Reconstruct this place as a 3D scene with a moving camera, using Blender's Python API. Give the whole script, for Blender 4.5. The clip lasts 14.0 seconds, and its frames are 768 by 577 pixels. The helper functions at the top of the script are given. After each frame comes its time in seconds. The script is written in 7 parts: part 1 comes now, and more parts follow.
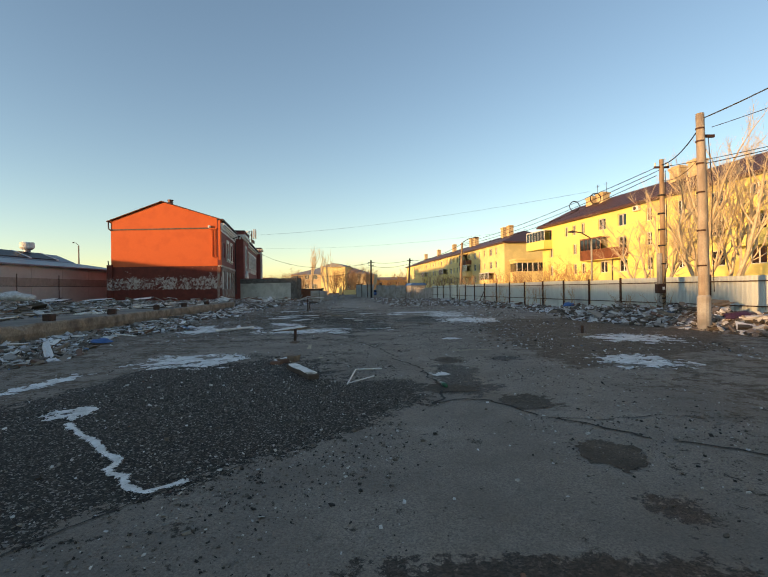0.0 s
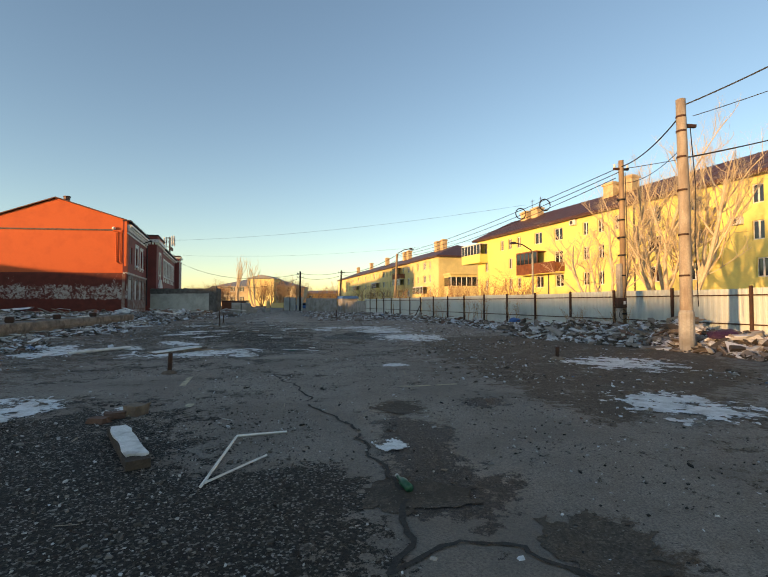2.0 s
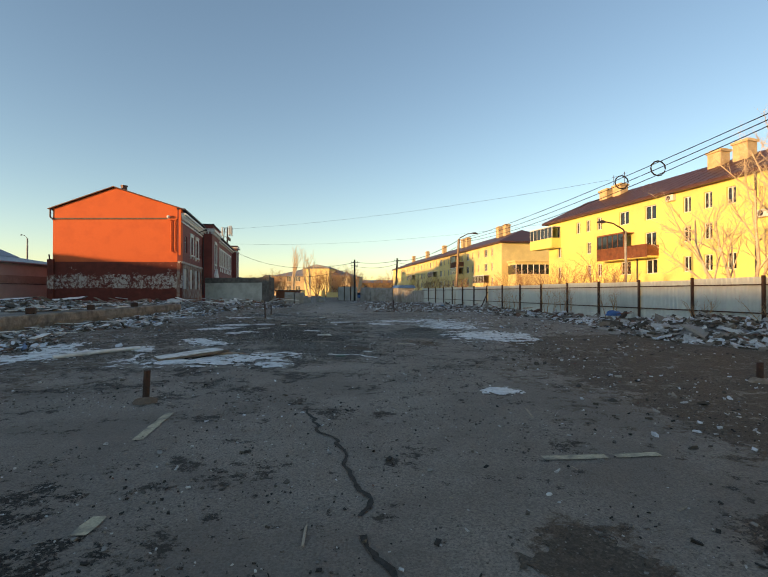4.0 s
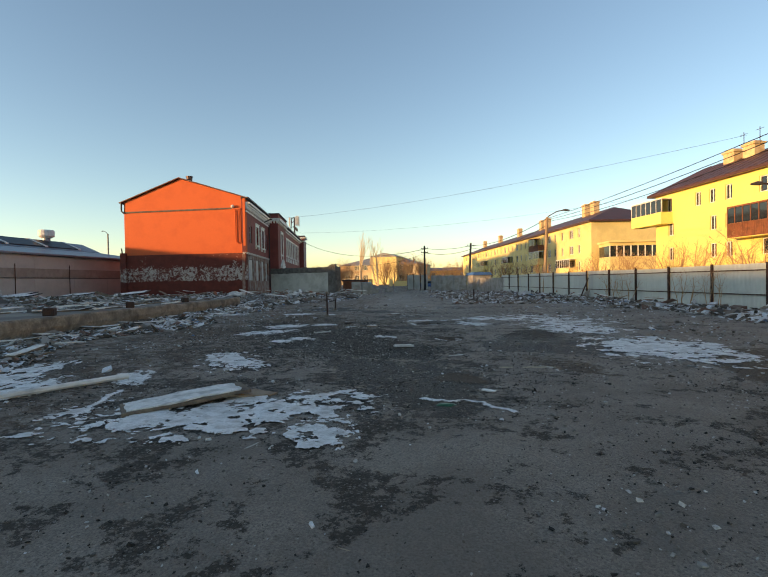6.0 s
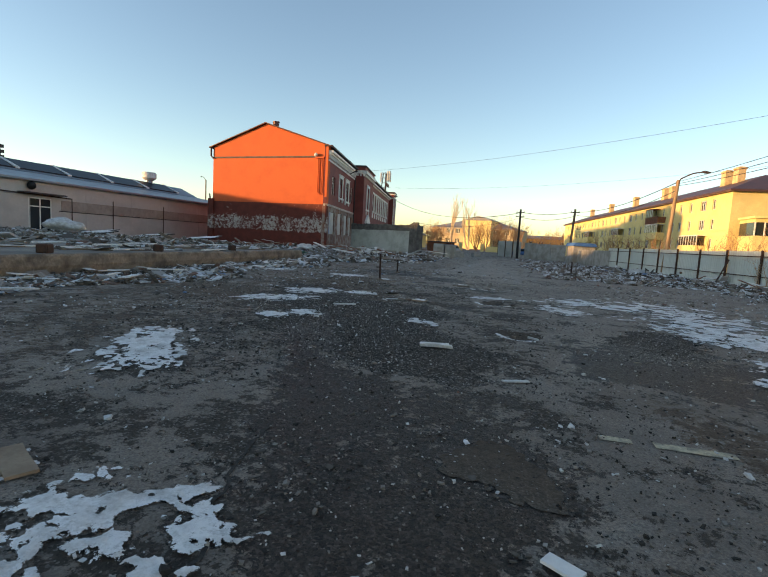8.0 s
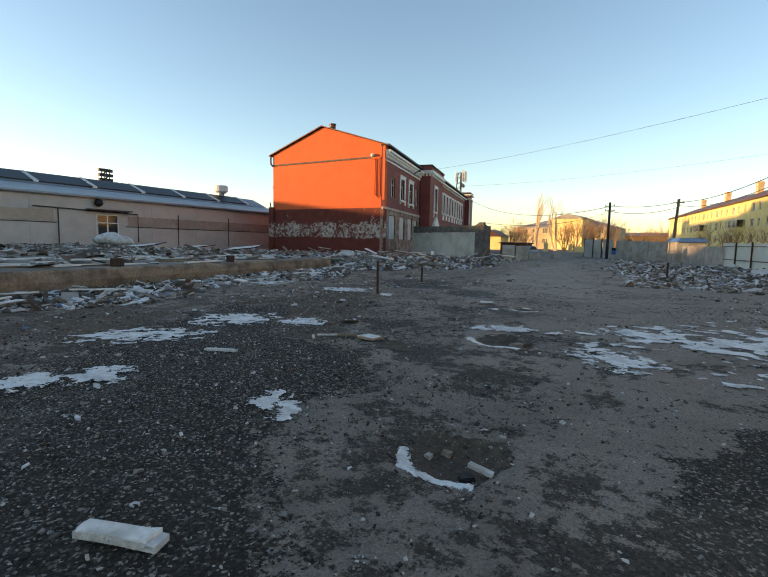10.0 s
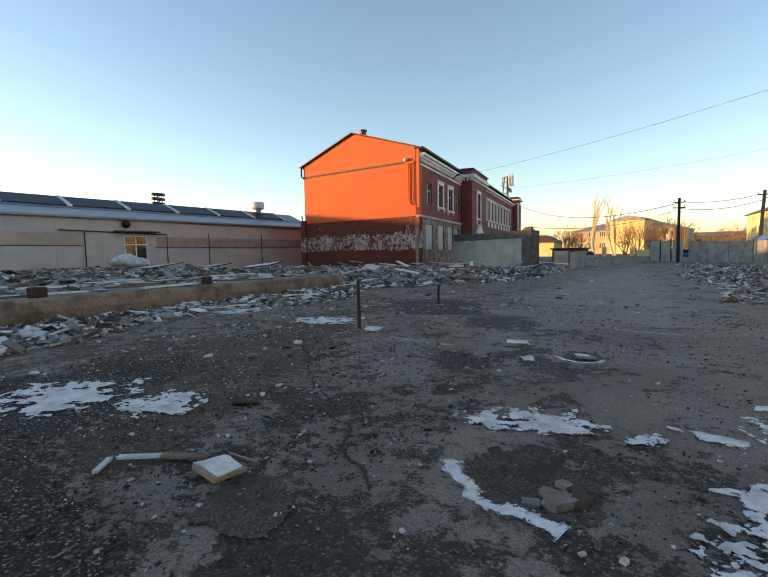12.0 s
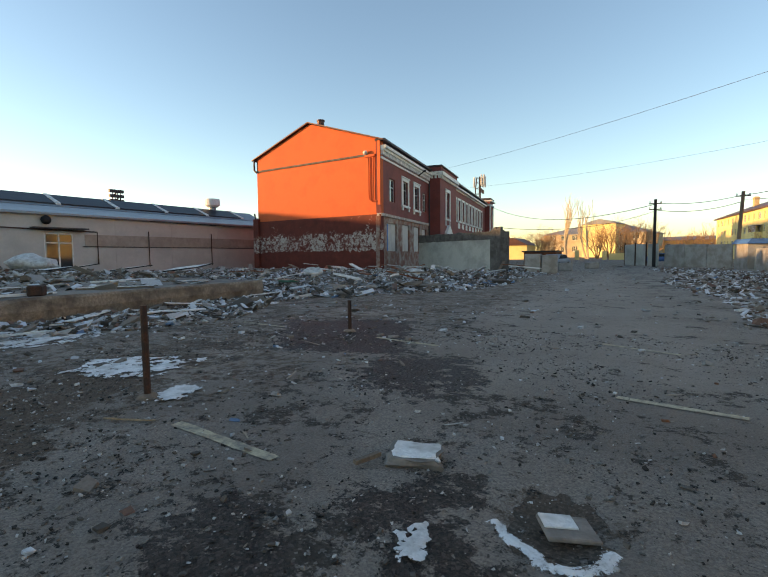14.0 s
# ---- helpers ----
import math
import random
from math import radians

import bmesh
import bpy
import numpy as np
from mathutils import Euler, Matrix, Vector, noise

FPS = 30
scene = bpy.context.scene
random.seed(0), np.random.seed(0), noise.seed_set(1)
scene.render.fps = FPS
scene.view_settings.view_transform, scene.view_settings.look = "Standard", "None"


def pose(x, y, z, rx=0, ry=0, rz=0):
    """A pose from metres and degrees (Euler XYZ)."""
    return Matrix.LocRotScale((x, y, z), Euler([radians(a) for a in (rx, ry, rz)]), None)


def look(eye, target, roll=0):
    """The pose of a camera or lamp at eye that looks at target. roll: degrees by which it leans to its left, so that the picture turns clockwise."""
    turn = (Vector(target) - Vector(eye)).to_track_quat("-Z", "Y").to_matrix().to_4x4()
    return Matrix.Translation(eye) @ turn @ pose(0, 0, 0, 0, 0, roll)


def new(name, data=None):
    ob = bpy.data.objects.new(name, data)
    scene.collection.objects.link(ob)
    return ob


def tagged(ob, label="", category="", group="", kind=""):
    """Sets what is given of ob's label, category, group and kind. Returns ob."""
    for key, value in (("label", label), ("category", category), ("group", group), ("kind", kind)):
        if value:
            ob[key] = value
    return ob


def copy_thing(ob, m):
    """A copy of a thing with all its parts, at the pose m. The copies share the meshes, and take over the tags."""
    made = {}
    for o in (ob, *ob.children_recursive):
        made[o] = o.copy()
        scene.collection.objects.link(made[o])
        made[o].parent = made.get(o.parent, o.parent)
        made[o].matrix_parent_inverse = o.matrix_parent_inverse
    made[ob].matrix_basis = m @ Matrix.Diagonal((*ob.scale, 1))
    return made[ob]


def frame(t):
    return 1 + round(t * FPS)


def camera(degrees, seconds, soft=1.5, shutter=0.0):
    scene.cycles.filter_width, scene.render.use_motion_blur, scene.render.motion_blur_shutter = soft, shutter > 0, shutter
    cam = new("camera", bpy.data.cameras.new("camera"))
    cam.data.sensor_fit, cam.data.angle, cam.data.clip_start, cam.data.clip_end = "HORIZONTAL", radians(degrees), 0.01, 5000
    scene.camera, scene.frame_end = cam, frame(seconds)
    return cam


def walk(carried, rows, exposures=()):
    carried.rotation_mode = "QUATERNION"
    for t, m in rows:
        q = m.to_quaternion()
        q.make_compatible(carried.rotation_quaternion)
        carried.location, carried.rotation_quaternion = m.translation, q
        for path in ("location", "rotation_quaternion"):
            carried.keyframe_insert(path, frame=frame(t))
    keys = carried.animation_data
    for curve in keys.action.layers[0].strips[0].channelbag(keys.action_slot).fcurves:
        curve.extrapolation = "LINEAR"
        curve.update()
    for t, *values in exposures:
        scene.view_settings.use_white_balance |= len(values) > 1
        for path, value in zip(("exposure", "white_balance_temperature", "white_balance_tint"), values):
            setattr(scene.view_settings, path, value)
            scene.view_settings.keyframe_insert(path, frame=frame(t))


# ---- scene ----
cam = camera(79.09, 14.0, soft=1.15)
PATH = [
    (0, 0.000, 0.000, 1.605, 0.00, 0.07, 0.75),
    (0.5, 0.044, 1.121, 1.545, -6.04, 0.25, 0.08),
    (1, 0.035, 1.981, 1.495, -9.36, 0.75, -0.64),
    (1.5, 0.213, 2.908, 1.441, -9.58, 1.44, -0.15),
    (2, 0.252, 3.929, 1.467, -8.42, 1.77, 0.01),
    (2.5, 0.328, 4.946, 1.451, -7.15, 1.88, -0.29),
    (3, 0.311, 5.963, 1.462, -6.29, 1.81, -0.53),
    (3.5, 0.278, 6.989, 1.409, -5.95, 1.88, -0.41),
    (4, 0.207, 7.976, 1.441, -1.75, 0.51, -0.04),
    (4.2, 0.134, 8.390, 1.483, 0.47, -0.19, -0.06),
    (6.3, -0.551, 13.512, 1.535, 8.33, -1.27, 0.51),
    (6.5, -0.492, 13.962, 1.531, 10.96, -3.03, -0.59),
    (7, -0.258, 14.960, 1.504, 15.69, -5.91, -1.84),
    (7.5, -0.171, 15.940, 1.478, 17.62, -6.42, -3.16),
    (7.7, -0.162, 16.372, 1.474, 17.52, -6.10, -3.19),
    (9.8, 0.846, 21.694, 1.450, 27.15, -5.59, -1.78),
    (10, 0.867, 22.186, 1.516, 28.40, -5.67, -1.18),
    (10.5, 0.732, 23.306, 1.536, 31.12, -5.19, -0.03),
    (11, 0.490, 24.383, 1.514, 32.99, -4.58, 0.60),
    (11.5, 0.255, 25.417, 1.506, 34.04, -4.31, 0.85),
    (12, 0.047, 26.481, 1.505, 34.49, -4.23, 1.01),
    (12.5, -0.197, 27.595, 1.508, 35.13, -4.49, 1.19),
    (13, -0.373, 28.698, 1.520, 34.97, -5.03, 1.84),
    (13.5, -0.614, 29.831, 1.500, 33.60, -4.21, 1.08),
    (14, -0.869, 30.912, 1.474, 31.60, -4.03, 0.59),
]
walk(cam, [(t, pose(x, y, z, 90 + p, r, yaw)) for t, x, y, z, yaw, p, r in PATH],
     exposures=[(0, 1.17, 7200, 14), (4, 1.17, 7200, 14), (7.5, 1.42, 7200, 14), (11, 1.56, 7200, 14), (14, 1.56, 7200, 14)])

# ---- world, sun and exposure ----
SUN_AZ = radians(240)      # clockwise from +y
SUN_EL = radians(5.6)
world = bpy.data.worlds.new("world")
scene.world = world
world.use_nodes = True
wn = world.node_tree
sky = wn.nodes.new("ShaderNodeTexSky")
sky.sky_type = "NISHITA"
sky.sun_disc = False
sky.sun_elevation = SUN_EL
sky.sun_rotation = SUN_AZ
sky.air_density, sky.dust_density, sky.ozone_density = 0.9, 0.25, 1.65
wn.links.new(sky.outputs[0], wn.nodes["Background"].inputs[0])
wn.nodes["Background"].inputs[1].default_value = 0.15
sun_data = bpy.data.lights.new("sun", "SUN")
sun_data.energy, sun_data.angle, sun_data.color = 3.2, radians(1.2), (1.0, 0.60, 0.27)
sun = new("sun", sun_data)
SUN_DIR = Vector((math.sin(SUN_AZ) * math.cos(SUN_EL), math.cos(SUN_AZ) * math.cos(SUN_EL), math.sin(SUN_EL)))
sun.matrix_world = look(SUN_DIR * 200, (0, 0, 0))


# ---- materials ----
def ramp(nt, fac, stops):
    r = nt.nodes.new("ShaderNodeValToRGB")
    while len(r.color_ramp.elements) < len(stops):
        r.color_ramp.elements.new(0.5)
    for e, (p, c) in zip(r.color_ramp.elements, stops):
        e.position, e.color = p, (*c, 1) if len(c) == 3 else c
    nt.links.new(fac, r.inputs[0])
    return r.outputs[0]


def mix(nt, fac, a, b, kind="MIX"):
    m = nt.nodes.new("ShaderNodeMix")
    m.data_type, m.blend_type = "RGBA", kind
    for sock, val in ((m.inputs[0], fac), (m.inputs[6], a), (m.inputs[7], b)):
        if isinstance(val, bpy.types.NodeSocket):
            nt.links.new(val, sock)
        elif isinstance(val, (int, float)):
            sock.default_value = val
        else:
            sock.default_value = (*val, 1)
    return m.outputs[2]


def tex_noise(nt, vec, scale, detail=4, rough=0.6, stretch=None):
    if stretch:
        mp = nt.nodes.new("ShaderNodeMapping")
        mp.inputs["Scale"].default_value = stretch
        nt.links.new(vec, mp.inputs[0])
        vec = mp.outputs[0]
    n = nt.nodes.new("ShaderNodeTexNoise")
    n.inputs["Scale"].default_value, n.inputs["Detail"].default_value, n.inputs["Roughness"].default_value = scale, detail, rough
    nt.links.new(vec, n.inputs["Vector"])
    return n.outputs[0]


def voronoi(nt, vec, scale, out="Distance", feature="F1"):
    n = nt.nodes.new("ShaderNodeTexVoronoi")
    n.feature = feature
    n.inputs["Scale"].default_value = scale
    nt.links.new(vec, n.inputs["Vector"])
    return n.outputs[out]


def blank(name, rough=0.8, metal=0.0):
    m = bpy.data.materials.new(name)
    m.use_nodes = True
    nt = m.node_tree
    b = nt.nodes["Principled BSDF"]
    b.inputs["Roughness"].default_value, b.inputs["Metallic"].default_value = rough, metal
    b.inputs["Specular IOR Level"].default_value = 0.3
    pos = nt.nodes.new("ShaderNodeNewGeometry").outputs["Position"]
    return m, nt, b, pos


def bump(nt, b, height, strength=0.4, distance=0.02):
    n = nt.nodes.new("ShaderNodeBump")
    n.inputs["Strength"].default_value, n.inputs["Distance"].default_value = strength, distance
    nt.links.new(height, n.inputs["Height"])
    nt.links.new(n.outputs[0], b.inputs["Normal"])


def surface(name, color, rough=0.8, metal=0.0, stain=None, amount=0.5, coarse=0.8, fine=25.0, vary=0.25, bumps=0.3, dist=0.01, stretch=None):
    """A plain worn surface: colour, a stain of another colour in patches, fine grain and relief."""
    m, nt, b, pos = blank(name, rough, metal)
    big = tex_noise(nt, pos, coarse, 6, 0.65, stretch)
    small = tex_noise(nt, pos, fine, 3, 0.7)
    dark = tuple(c * (1 - vary) for c in color)
    light = tuple(min(1, c * (1 + vary * 0.6)) for c in color)
    col = ramp(nt, small, [(0.3, dark), (0.7, light)])
    if stain:
        mask = ramp(nt, big, [(0.62 - amount * 0.4, (0, 0, 0)), (0.75 - amount * 0.3, (1, 1, 1))])
        col = mix(nt, mask, col, stain)
    nt.links.new(col, b.inputs["Base Color"])
    bump(nt, b, small, bumps, dist)
    return m


def by_island(name, colors, rough=0.85, fine=30.0):
    """Loose pieces: each piece of the mesh takes a colour of its own."""
    m, nt, b, pos = blank(name, rough)
    geo = nt.nodes.new("ShaderNodeNewGeometry")
    r = nt.nodes.new("ShaderNodeValToRGB")
    r.color_ramp.interpolation = "CONSTANT"
    while len(r.color_ramp.elements) < len(colors):
        r.color_ramp.elements.new(0.5)
    for e, (p, c) in zip(r.color_ramp.elements, colors):
        e.position, e.color = p, (*c, 1)
    nt.links.new(geo.outputs["Random Per Island"], r.inputs[0])
    small = tex_noise(nt, pos, fine, 3, 0.7)
    col = mix(nt, 0.5, r.outputs[0], ramp(nt, small, [(0.3, (0.35, 0.34, 0.33)), (0.7, (1, 1, 1))]), "MULTIPLY")
    nt.links.new(col, b.inputs["Base Color"])
    bump(nt, b, small, 0.5, 0.01)
    return m


def asphalt_like(name, base, dirt, grit, dirt_lo, dirt_hi, grit_size, rough=0.85, worn=0.5, stone=0.5):
    """Worn paving: aggregate, worn-through dark areas, brown dirt and light chippings."""
    m, nt, b, pos = blank(name, rough)
    flat = nt.nodes.new("ShaderNodeMapping")
    flat.inputs["Scale"].default_value = (1, 1, 0)
    nt.links.new(pos, flat.inputs[0])
    pos = flat.outputs[0]
    fine = tex_noise(nt, pos, 55, 3, 0.7)
    cells = nt.nodes.new("ShaderNodeTexVoronoi")
    cells.inputs["Scale"].default_value = 62
    nt.links.new(pos, cells.inputs["Vector"])
    shade = nt.nodes.new("ShaderNodeSeparateColor")
    nt.links.new(cells.outputs["Color"], shade.inputs[0])
    agg = ramp(nt, shade.outputs[0], [(0.0, (1 - stone,) * 3), (0.6, (1.0,) * 3), (1.0, (1 + stone,) * 3)])
    col = mix(nt, 1.0, base, agg, "MULTIPLY")
    col = mix(nt, ramp(nt, fine, [(0.38, (0.75, 0.75, 0.75)), (0.62, (0, 0, 0))]), col, tuple(c * 0.5 for c in base))
    # worn-through areas with ragged edges, two sizes
    wear = mix(nt, 0.45, tex_noise(nt, pos, 0.75, 9, 0.72), tex_noise(nt, pos, 4.2, 7, 0.75))
    col = mix(nt, ramp(nt, wear, [(0.52, (0, 0, 0)), (0.56, (worn,) * 3), (0.7, (min(1, worn * 1.6),) * 3)]), col, tuple(c * 0.36 for c in base))
    pale = tex_noise(nt, pos, 1.6, 8, 0.75)
    col = mix(nt, ramp(nt, pale, [(0.55, (0, 0, 0)), (0.68, (0.45, 0.45, 0.45))]), col, tuple(min(1, c * 1.5) for c in base))
    big = tex_noise(nt, pos, 0.3, 8, 0.65)
    dirt_col = ramp(nt, tex_noise(nt, pos, 13, 6, 0.75), [(0.35, tuple(c * 0.4 for c in dirt)), (0.65, tuple(c * 1.35 for c in dirt))])
    col = mix(nt, ramp(nt, big, [(dirt_lo, (0, 0, 0)), (dirt_hi, (0.9, 0.9, 0.9))]), col, dirt_col)
    # scattered chippings: small cells, only some of them light
    vor = nt.nodes.new("ShaderNodeTexVoronoi")
    vor.inputs["Scale"].default_value = grit_size
    nt.links.new(pos, vor.inputs["Vector"])
    inside = ramp(nt, vor.outputs["Distance"], [(0.16, (1, 1, 1)), (0.26, (0, 0, 0))])
    sep = nt.nodes.new("ShaderNodeSeparateColor")
    nt.links.new(vor.outputs["Color"], sep.inputs[0])
    chosen = ramp(nt, sep.outputs[0], [(0.68, (0, 0, 0)), (0.70, (1, 1, 1))])
    where = ramp(nt, tex_noise(nt, pos, 0.8, 6, 0.7), [(0.46, (0.05, 0.05, 0.05)), (0.6, (1, 1, 1))])
    mask = mix(nt, 1.0, mix(nt, 1.0, inside, chosen, "MULTIPLY"), where, "MULTIPLY")
    tone = ramp(nt, sep.outputs[1], [(0.0, tuple(c * 0.45 for c in grit)), (0.8, grit), (1.0, tuple(min(1, c * 1.7) for c in grit))])
    col = mix(nt, mask, col, tone)
    nt.links.new(col, b.inputs["Base Color"])
    h = mix(nt, 0.5, mix(nt, 0.5, fine, tex_noise(nt, pos, 12, 5, 0.75)), mix(nt, 0.5, wear, mask, "SUBTRACT"), "SUBTRACT")
    bump(nt, b, h, 0.9, 0.03)
    return m


def yard_material():
    """The yard: grey worn asphalt, black gravel where it has broken up, brown dirt and damp places, each with ragged edges."""
    m, nt, b, pos = blank("yard_asphalt", 0.85)
    flat = nt.nodes.new("ShaderNodeMapping")
    flat.inputs["Scale"].default_value = (1, 1, 0)
    nt.links.new(pos, flat.inputs[0])
    pos = flat.outputs[0]
    grain = tex_noise(nt, pos, 60, 4, 0.8)
    grit = tex_noise(nt, pos, 16, 6, 0.8)
    rag = mix(nt, 0.5, tex_noise(nt, pos, 1.7, 9, 0.75), tex_noise(nt, pos, 6.5, 7, 0.8))

    def field(name):
        at = nt.nodes.new("ShaderNodeAttribute")
        at.attribute_name = name
        return at.outputs["Fac"]

    def area(name, lo, hi, spread):
        wide = mix(nt, 1.0, field(name), ramp(nt, rag, [(0.37, (0, 0, 0)), (0.63, (spread,) * 3)]), "ADD")
        return ramp(nt, wide, [(lo, (0, 0, 0)), (hi, (1, 1, 1))])

    cells = nt.nodes.new("ShaderNodeTexVoronoi")
    cells.inputs["Scale"].default_value = 60
    nt.links.new(pos, cells.inputs["Vector"])
    cs = nt.nodes.new("ShaderNodeSeparateColor")
    nt.links.new(cells.outputs["Color"], cs.inputs[0])
    top = ramp(nt, grain, [(0.34, (0.138, 0.117, 0.098)), (0.48, (0.283, 0.243, 0.204)), (0.68, (0.395, 0.341, 0.288))])
    top = mix(nt, 0.45, top, ramp(nt, cs.outputs[1], [(0.0, (0.42, 0.42, 0.42)), (0.5, (1, 1, 1)), (1.0, (1.35, 1.32, 1.27))]), "MULTIPLY")
    # slow stains and lighter polished stretches
    top = mix(nt, ramp(nt, tex_noise(nt, pos, 0.55, 8, 0.7), [(0.40, (0.6, 0.6, 0.6)), (0.60, (0, 0, 0))]), top, (0.160, 0.132, 0.108))
    top = mix(nt, mix(nt, 1.0, field("lane"), ramp(nt, rag, [(0.40, (0.15, 0.15, 0.15)), (0.60, (0.75, 0.75, 0.75))]), "MULTIPLY"), top, (0.335, 0.290, 0.245))
    # small pits in the sound asphalt
    pit = mix(nt, 0.4, tex_noise(nt, pos, 3.4, 7, 0.7), tex_noise(nt, pos, 13.0, 5, 0.75))
    top = mix(nt, ramp(nt, pit, [(0.615, (0, 0, 0)), (0.635, (0.85, 0.85, 0.85))]), top, (0.050, 0.040, 0.030))
    # ragged worn-through areas, at two sizes, thicker where the yard is rough
    worn_n = mix(nt, 0.38, tex_noise(nt, pos, 1.15, 9, 0.74), tex_noise(nt, pos, 6.0, 7, 0.8))
    worn = mix(nt, 1.0, worn_n, mix(nt, field("wear"), (0, 0, 0), (0.075, 0.075, 0.075)), "ADD")
    worn_mask = ramp(nt, worn, [(0.580, (0, 0, 0)), (0.592, (0.85, 0.85, 0.85)), (0.66, (1.0, 1.0, 1.0))])
    loose_col = ramp(nt, cs.outputs[0], [(0.0, (0.010, 0.008, 0.006)), (0.55, (0.036, 0.029, 0.022)), (0.84, (0.088, 0.073, 0.056)), (0.965, (0.36, 0.335, 0.30))])
    loose_col = mix(nt, ramp(nt, grit, [(0.36, (0.7, 0.7, 0.7)), (0.55, (0, 0, 0))]), loose_col, (0.014, 0.012, 0.010))
    top = mix(nt, worn_mask, top, mix(nt, 0.45, loose_col, (0.060, 0.048, 0.036)))
    dirt_col = ramp(nt, mix(nt, 0.5, grit, grain), [(0.36, (0.038, 0.027, 0.018)), (0.5, (0.118, 0.084, 0.058)), (0.66, (0.215, 0.160, 0.115))])
    damp_col = ramp(nt, mix(nt, 0.5, grit, cs.outputs[0]), [(0.3, (0.013, 0.010, 0.008)), (0.6, (0.046, 0.034, 0.027)), (0.85, (0.12, 0.10, 0.085))])
    dirt, gravel, damp = area("dirt", 0.78, 0.98, 1.0), area("gravel", 0.82, 0.88, 1.0), area("damp", 0.86, 0.92, 1.0)
    col = mix(nt, dirt, top, dirt_col)
    col = mix(nt, damp, col, damp_col)
    col = mix(nt, gravel, col, loose_col)
    # light chippings, thickest on the broken ground
    vor = nt.nodes.new("ShaderNodeTexVoronoi")
    vor.inputs["Scale"].default_value = 26
    nt.links.new(pos, vor.inputs["Vector"])
    inside = ramp(nt, vor.outputs["Distance"], [(0.15, (1, 1, 1)), (0.21, (0, 0, 0))])
    sep = nt.nodes.new("ShaderNodeSeparateColor")
    nt.links.new(vor.outputs["Color"], sep.inputs[0])
    chosen = ramp(nt, sep.outputs[0], [(0.78, (0, 0, 0)), (0.79, (1, 1, 1))])
    where = mix(nt, 1.0, ramp(nt, tex_noise(nt, pos, 0.7, 6, 0.7), [(0.48, (0.02, 0.02, 0.02)), (0.62, (0.7, 0.7, 0.7))]), mix(nt, 1.0, gravel, mix(nt, 1.0, dirt, worn_mask, "LIGHTEN"), "LIGHTEN"), "LIGHTEN")
    mask = mix(nt, 1.0, mix(nt, 1.0, inside, chosen, "MULTIPLY"), where, "MULTIPLY")
    tone = ramp(nt, sep.outputs[1], [(0.0, (0.09, 0.08, 0.07)), (0.65, (0.26, 0.24, 0.21)), (0.93, (0.50, 0.48, 0.45)), (1.0, (0.72, 0.71, 0.69))])
    nt.links.new(mix(nt, mask, col, tone), b.inputs["Base Color"])
    nt.links.new(ramp(nt, damp, [(0.0, (0.85,) * 3), (1.0, (0.6,) * 3)]), b.inputs["Roughness"])
    broken = mix(nt, 1.0, gravel, worn_mask, "LIGHTEN")
    h = mix(nt, 0.45, mix(nt, 0.5, grain, grit), mix(nt, 0.5, pit, broken), "SUBTRACT")
    bump(nt, b, h, 1.0, 0.04)
    return m


ASPHALT = yard_material()
SNOW = surface("snow", (0.76, 0.74, 0.70), 0.7, stain=(0.45, 0.43, 0.39), amount=0.35, coarse=5, fine=40, vary=0.2, bumps=0.6, dist=0.02)


def thin_snow():
    """Old snow that breaks up into crumbs towards its edge."""
    m, nt, b, pos = blank("thin_old_snow", 0.7)
    at = nt.nodes.new("ShaderNodeAttribute")
    at.attribute_name = "edge"
    n = mix(nt, 0.5, tex_noise(nt, pos, 11, 5, 0.75), tex_noise(nt, pos, 38, 4, 0.8))
    e = mix(nt, 1.0, mix(nt, 0.45, (0, 0, 0), at.outputs["Fac"]), n, "ADD")
    nt.links.new(ramp(nt, e, [(0.565, (0, 0, 0)), (0.585, (1, 1, 1))]), b.inputs["Alpha"])
    old = ramp(nt, tex_noise(nt, pos, 3.5, 6, 0.7), [(0.36, (0.50, 0.48, 0.45)), (0.56, (0.78, 0.77, 0.75))])
    nt.links.new(mix(nt, ramp(nt, n, [(0.36, (0.6, 0.6, 0.6)), (0.5, (0, 0, 0))]), old, (0.30, 0.28, 0.25)), b.inputs["Base Color"])
    bump(nt, b, n, 0.8, 0.03)
    return m


THIN_SNOW = thin_snow()
PAINT_LINE = surface("worn_line_paint", (0.47, 0.40, 0.27), 0.8, stain=(0.20, 0.18, 0.145), amount=0.4, coarse=7, fine=40, vary=0.3)
CRACK = surface("crack_fill", (0.045, 0.04, 0.035), 0.95, fine=40, vary=0.5, bumps=0.7)
CONCRETE = surface("concrete", (0.36, 0.35, 0.32), 0.85, stain=(0.24, 0.22, 0.19), amount=0.5, coarse=1.1, fine=22, vary=0.2)
KERB = surface("stained_concrete", (0.29, 0.22, 0.16), 0.9, stain=(0.13, 0.095, 0.07), amount=0.45, coarse=1.6, fine=14, vary=0.35, bumps=0.6, dist=0.03)
SLAB = surface("dusty_concrete", (0.25, 0.215, 0.18), 0.9, stain=(0.13, 0.115, 0.10), amount=0.5, coarse=0.5, fine=10, vary=0.35, bumps=0.5)
RENDER_WALL = surface("grey_render", (0.42, 0.43, 0.39), 0.85, stain=(0.30, 0.31, 0.28), amount=0.45, coarse=0.7, fine=16, vary=0.12)
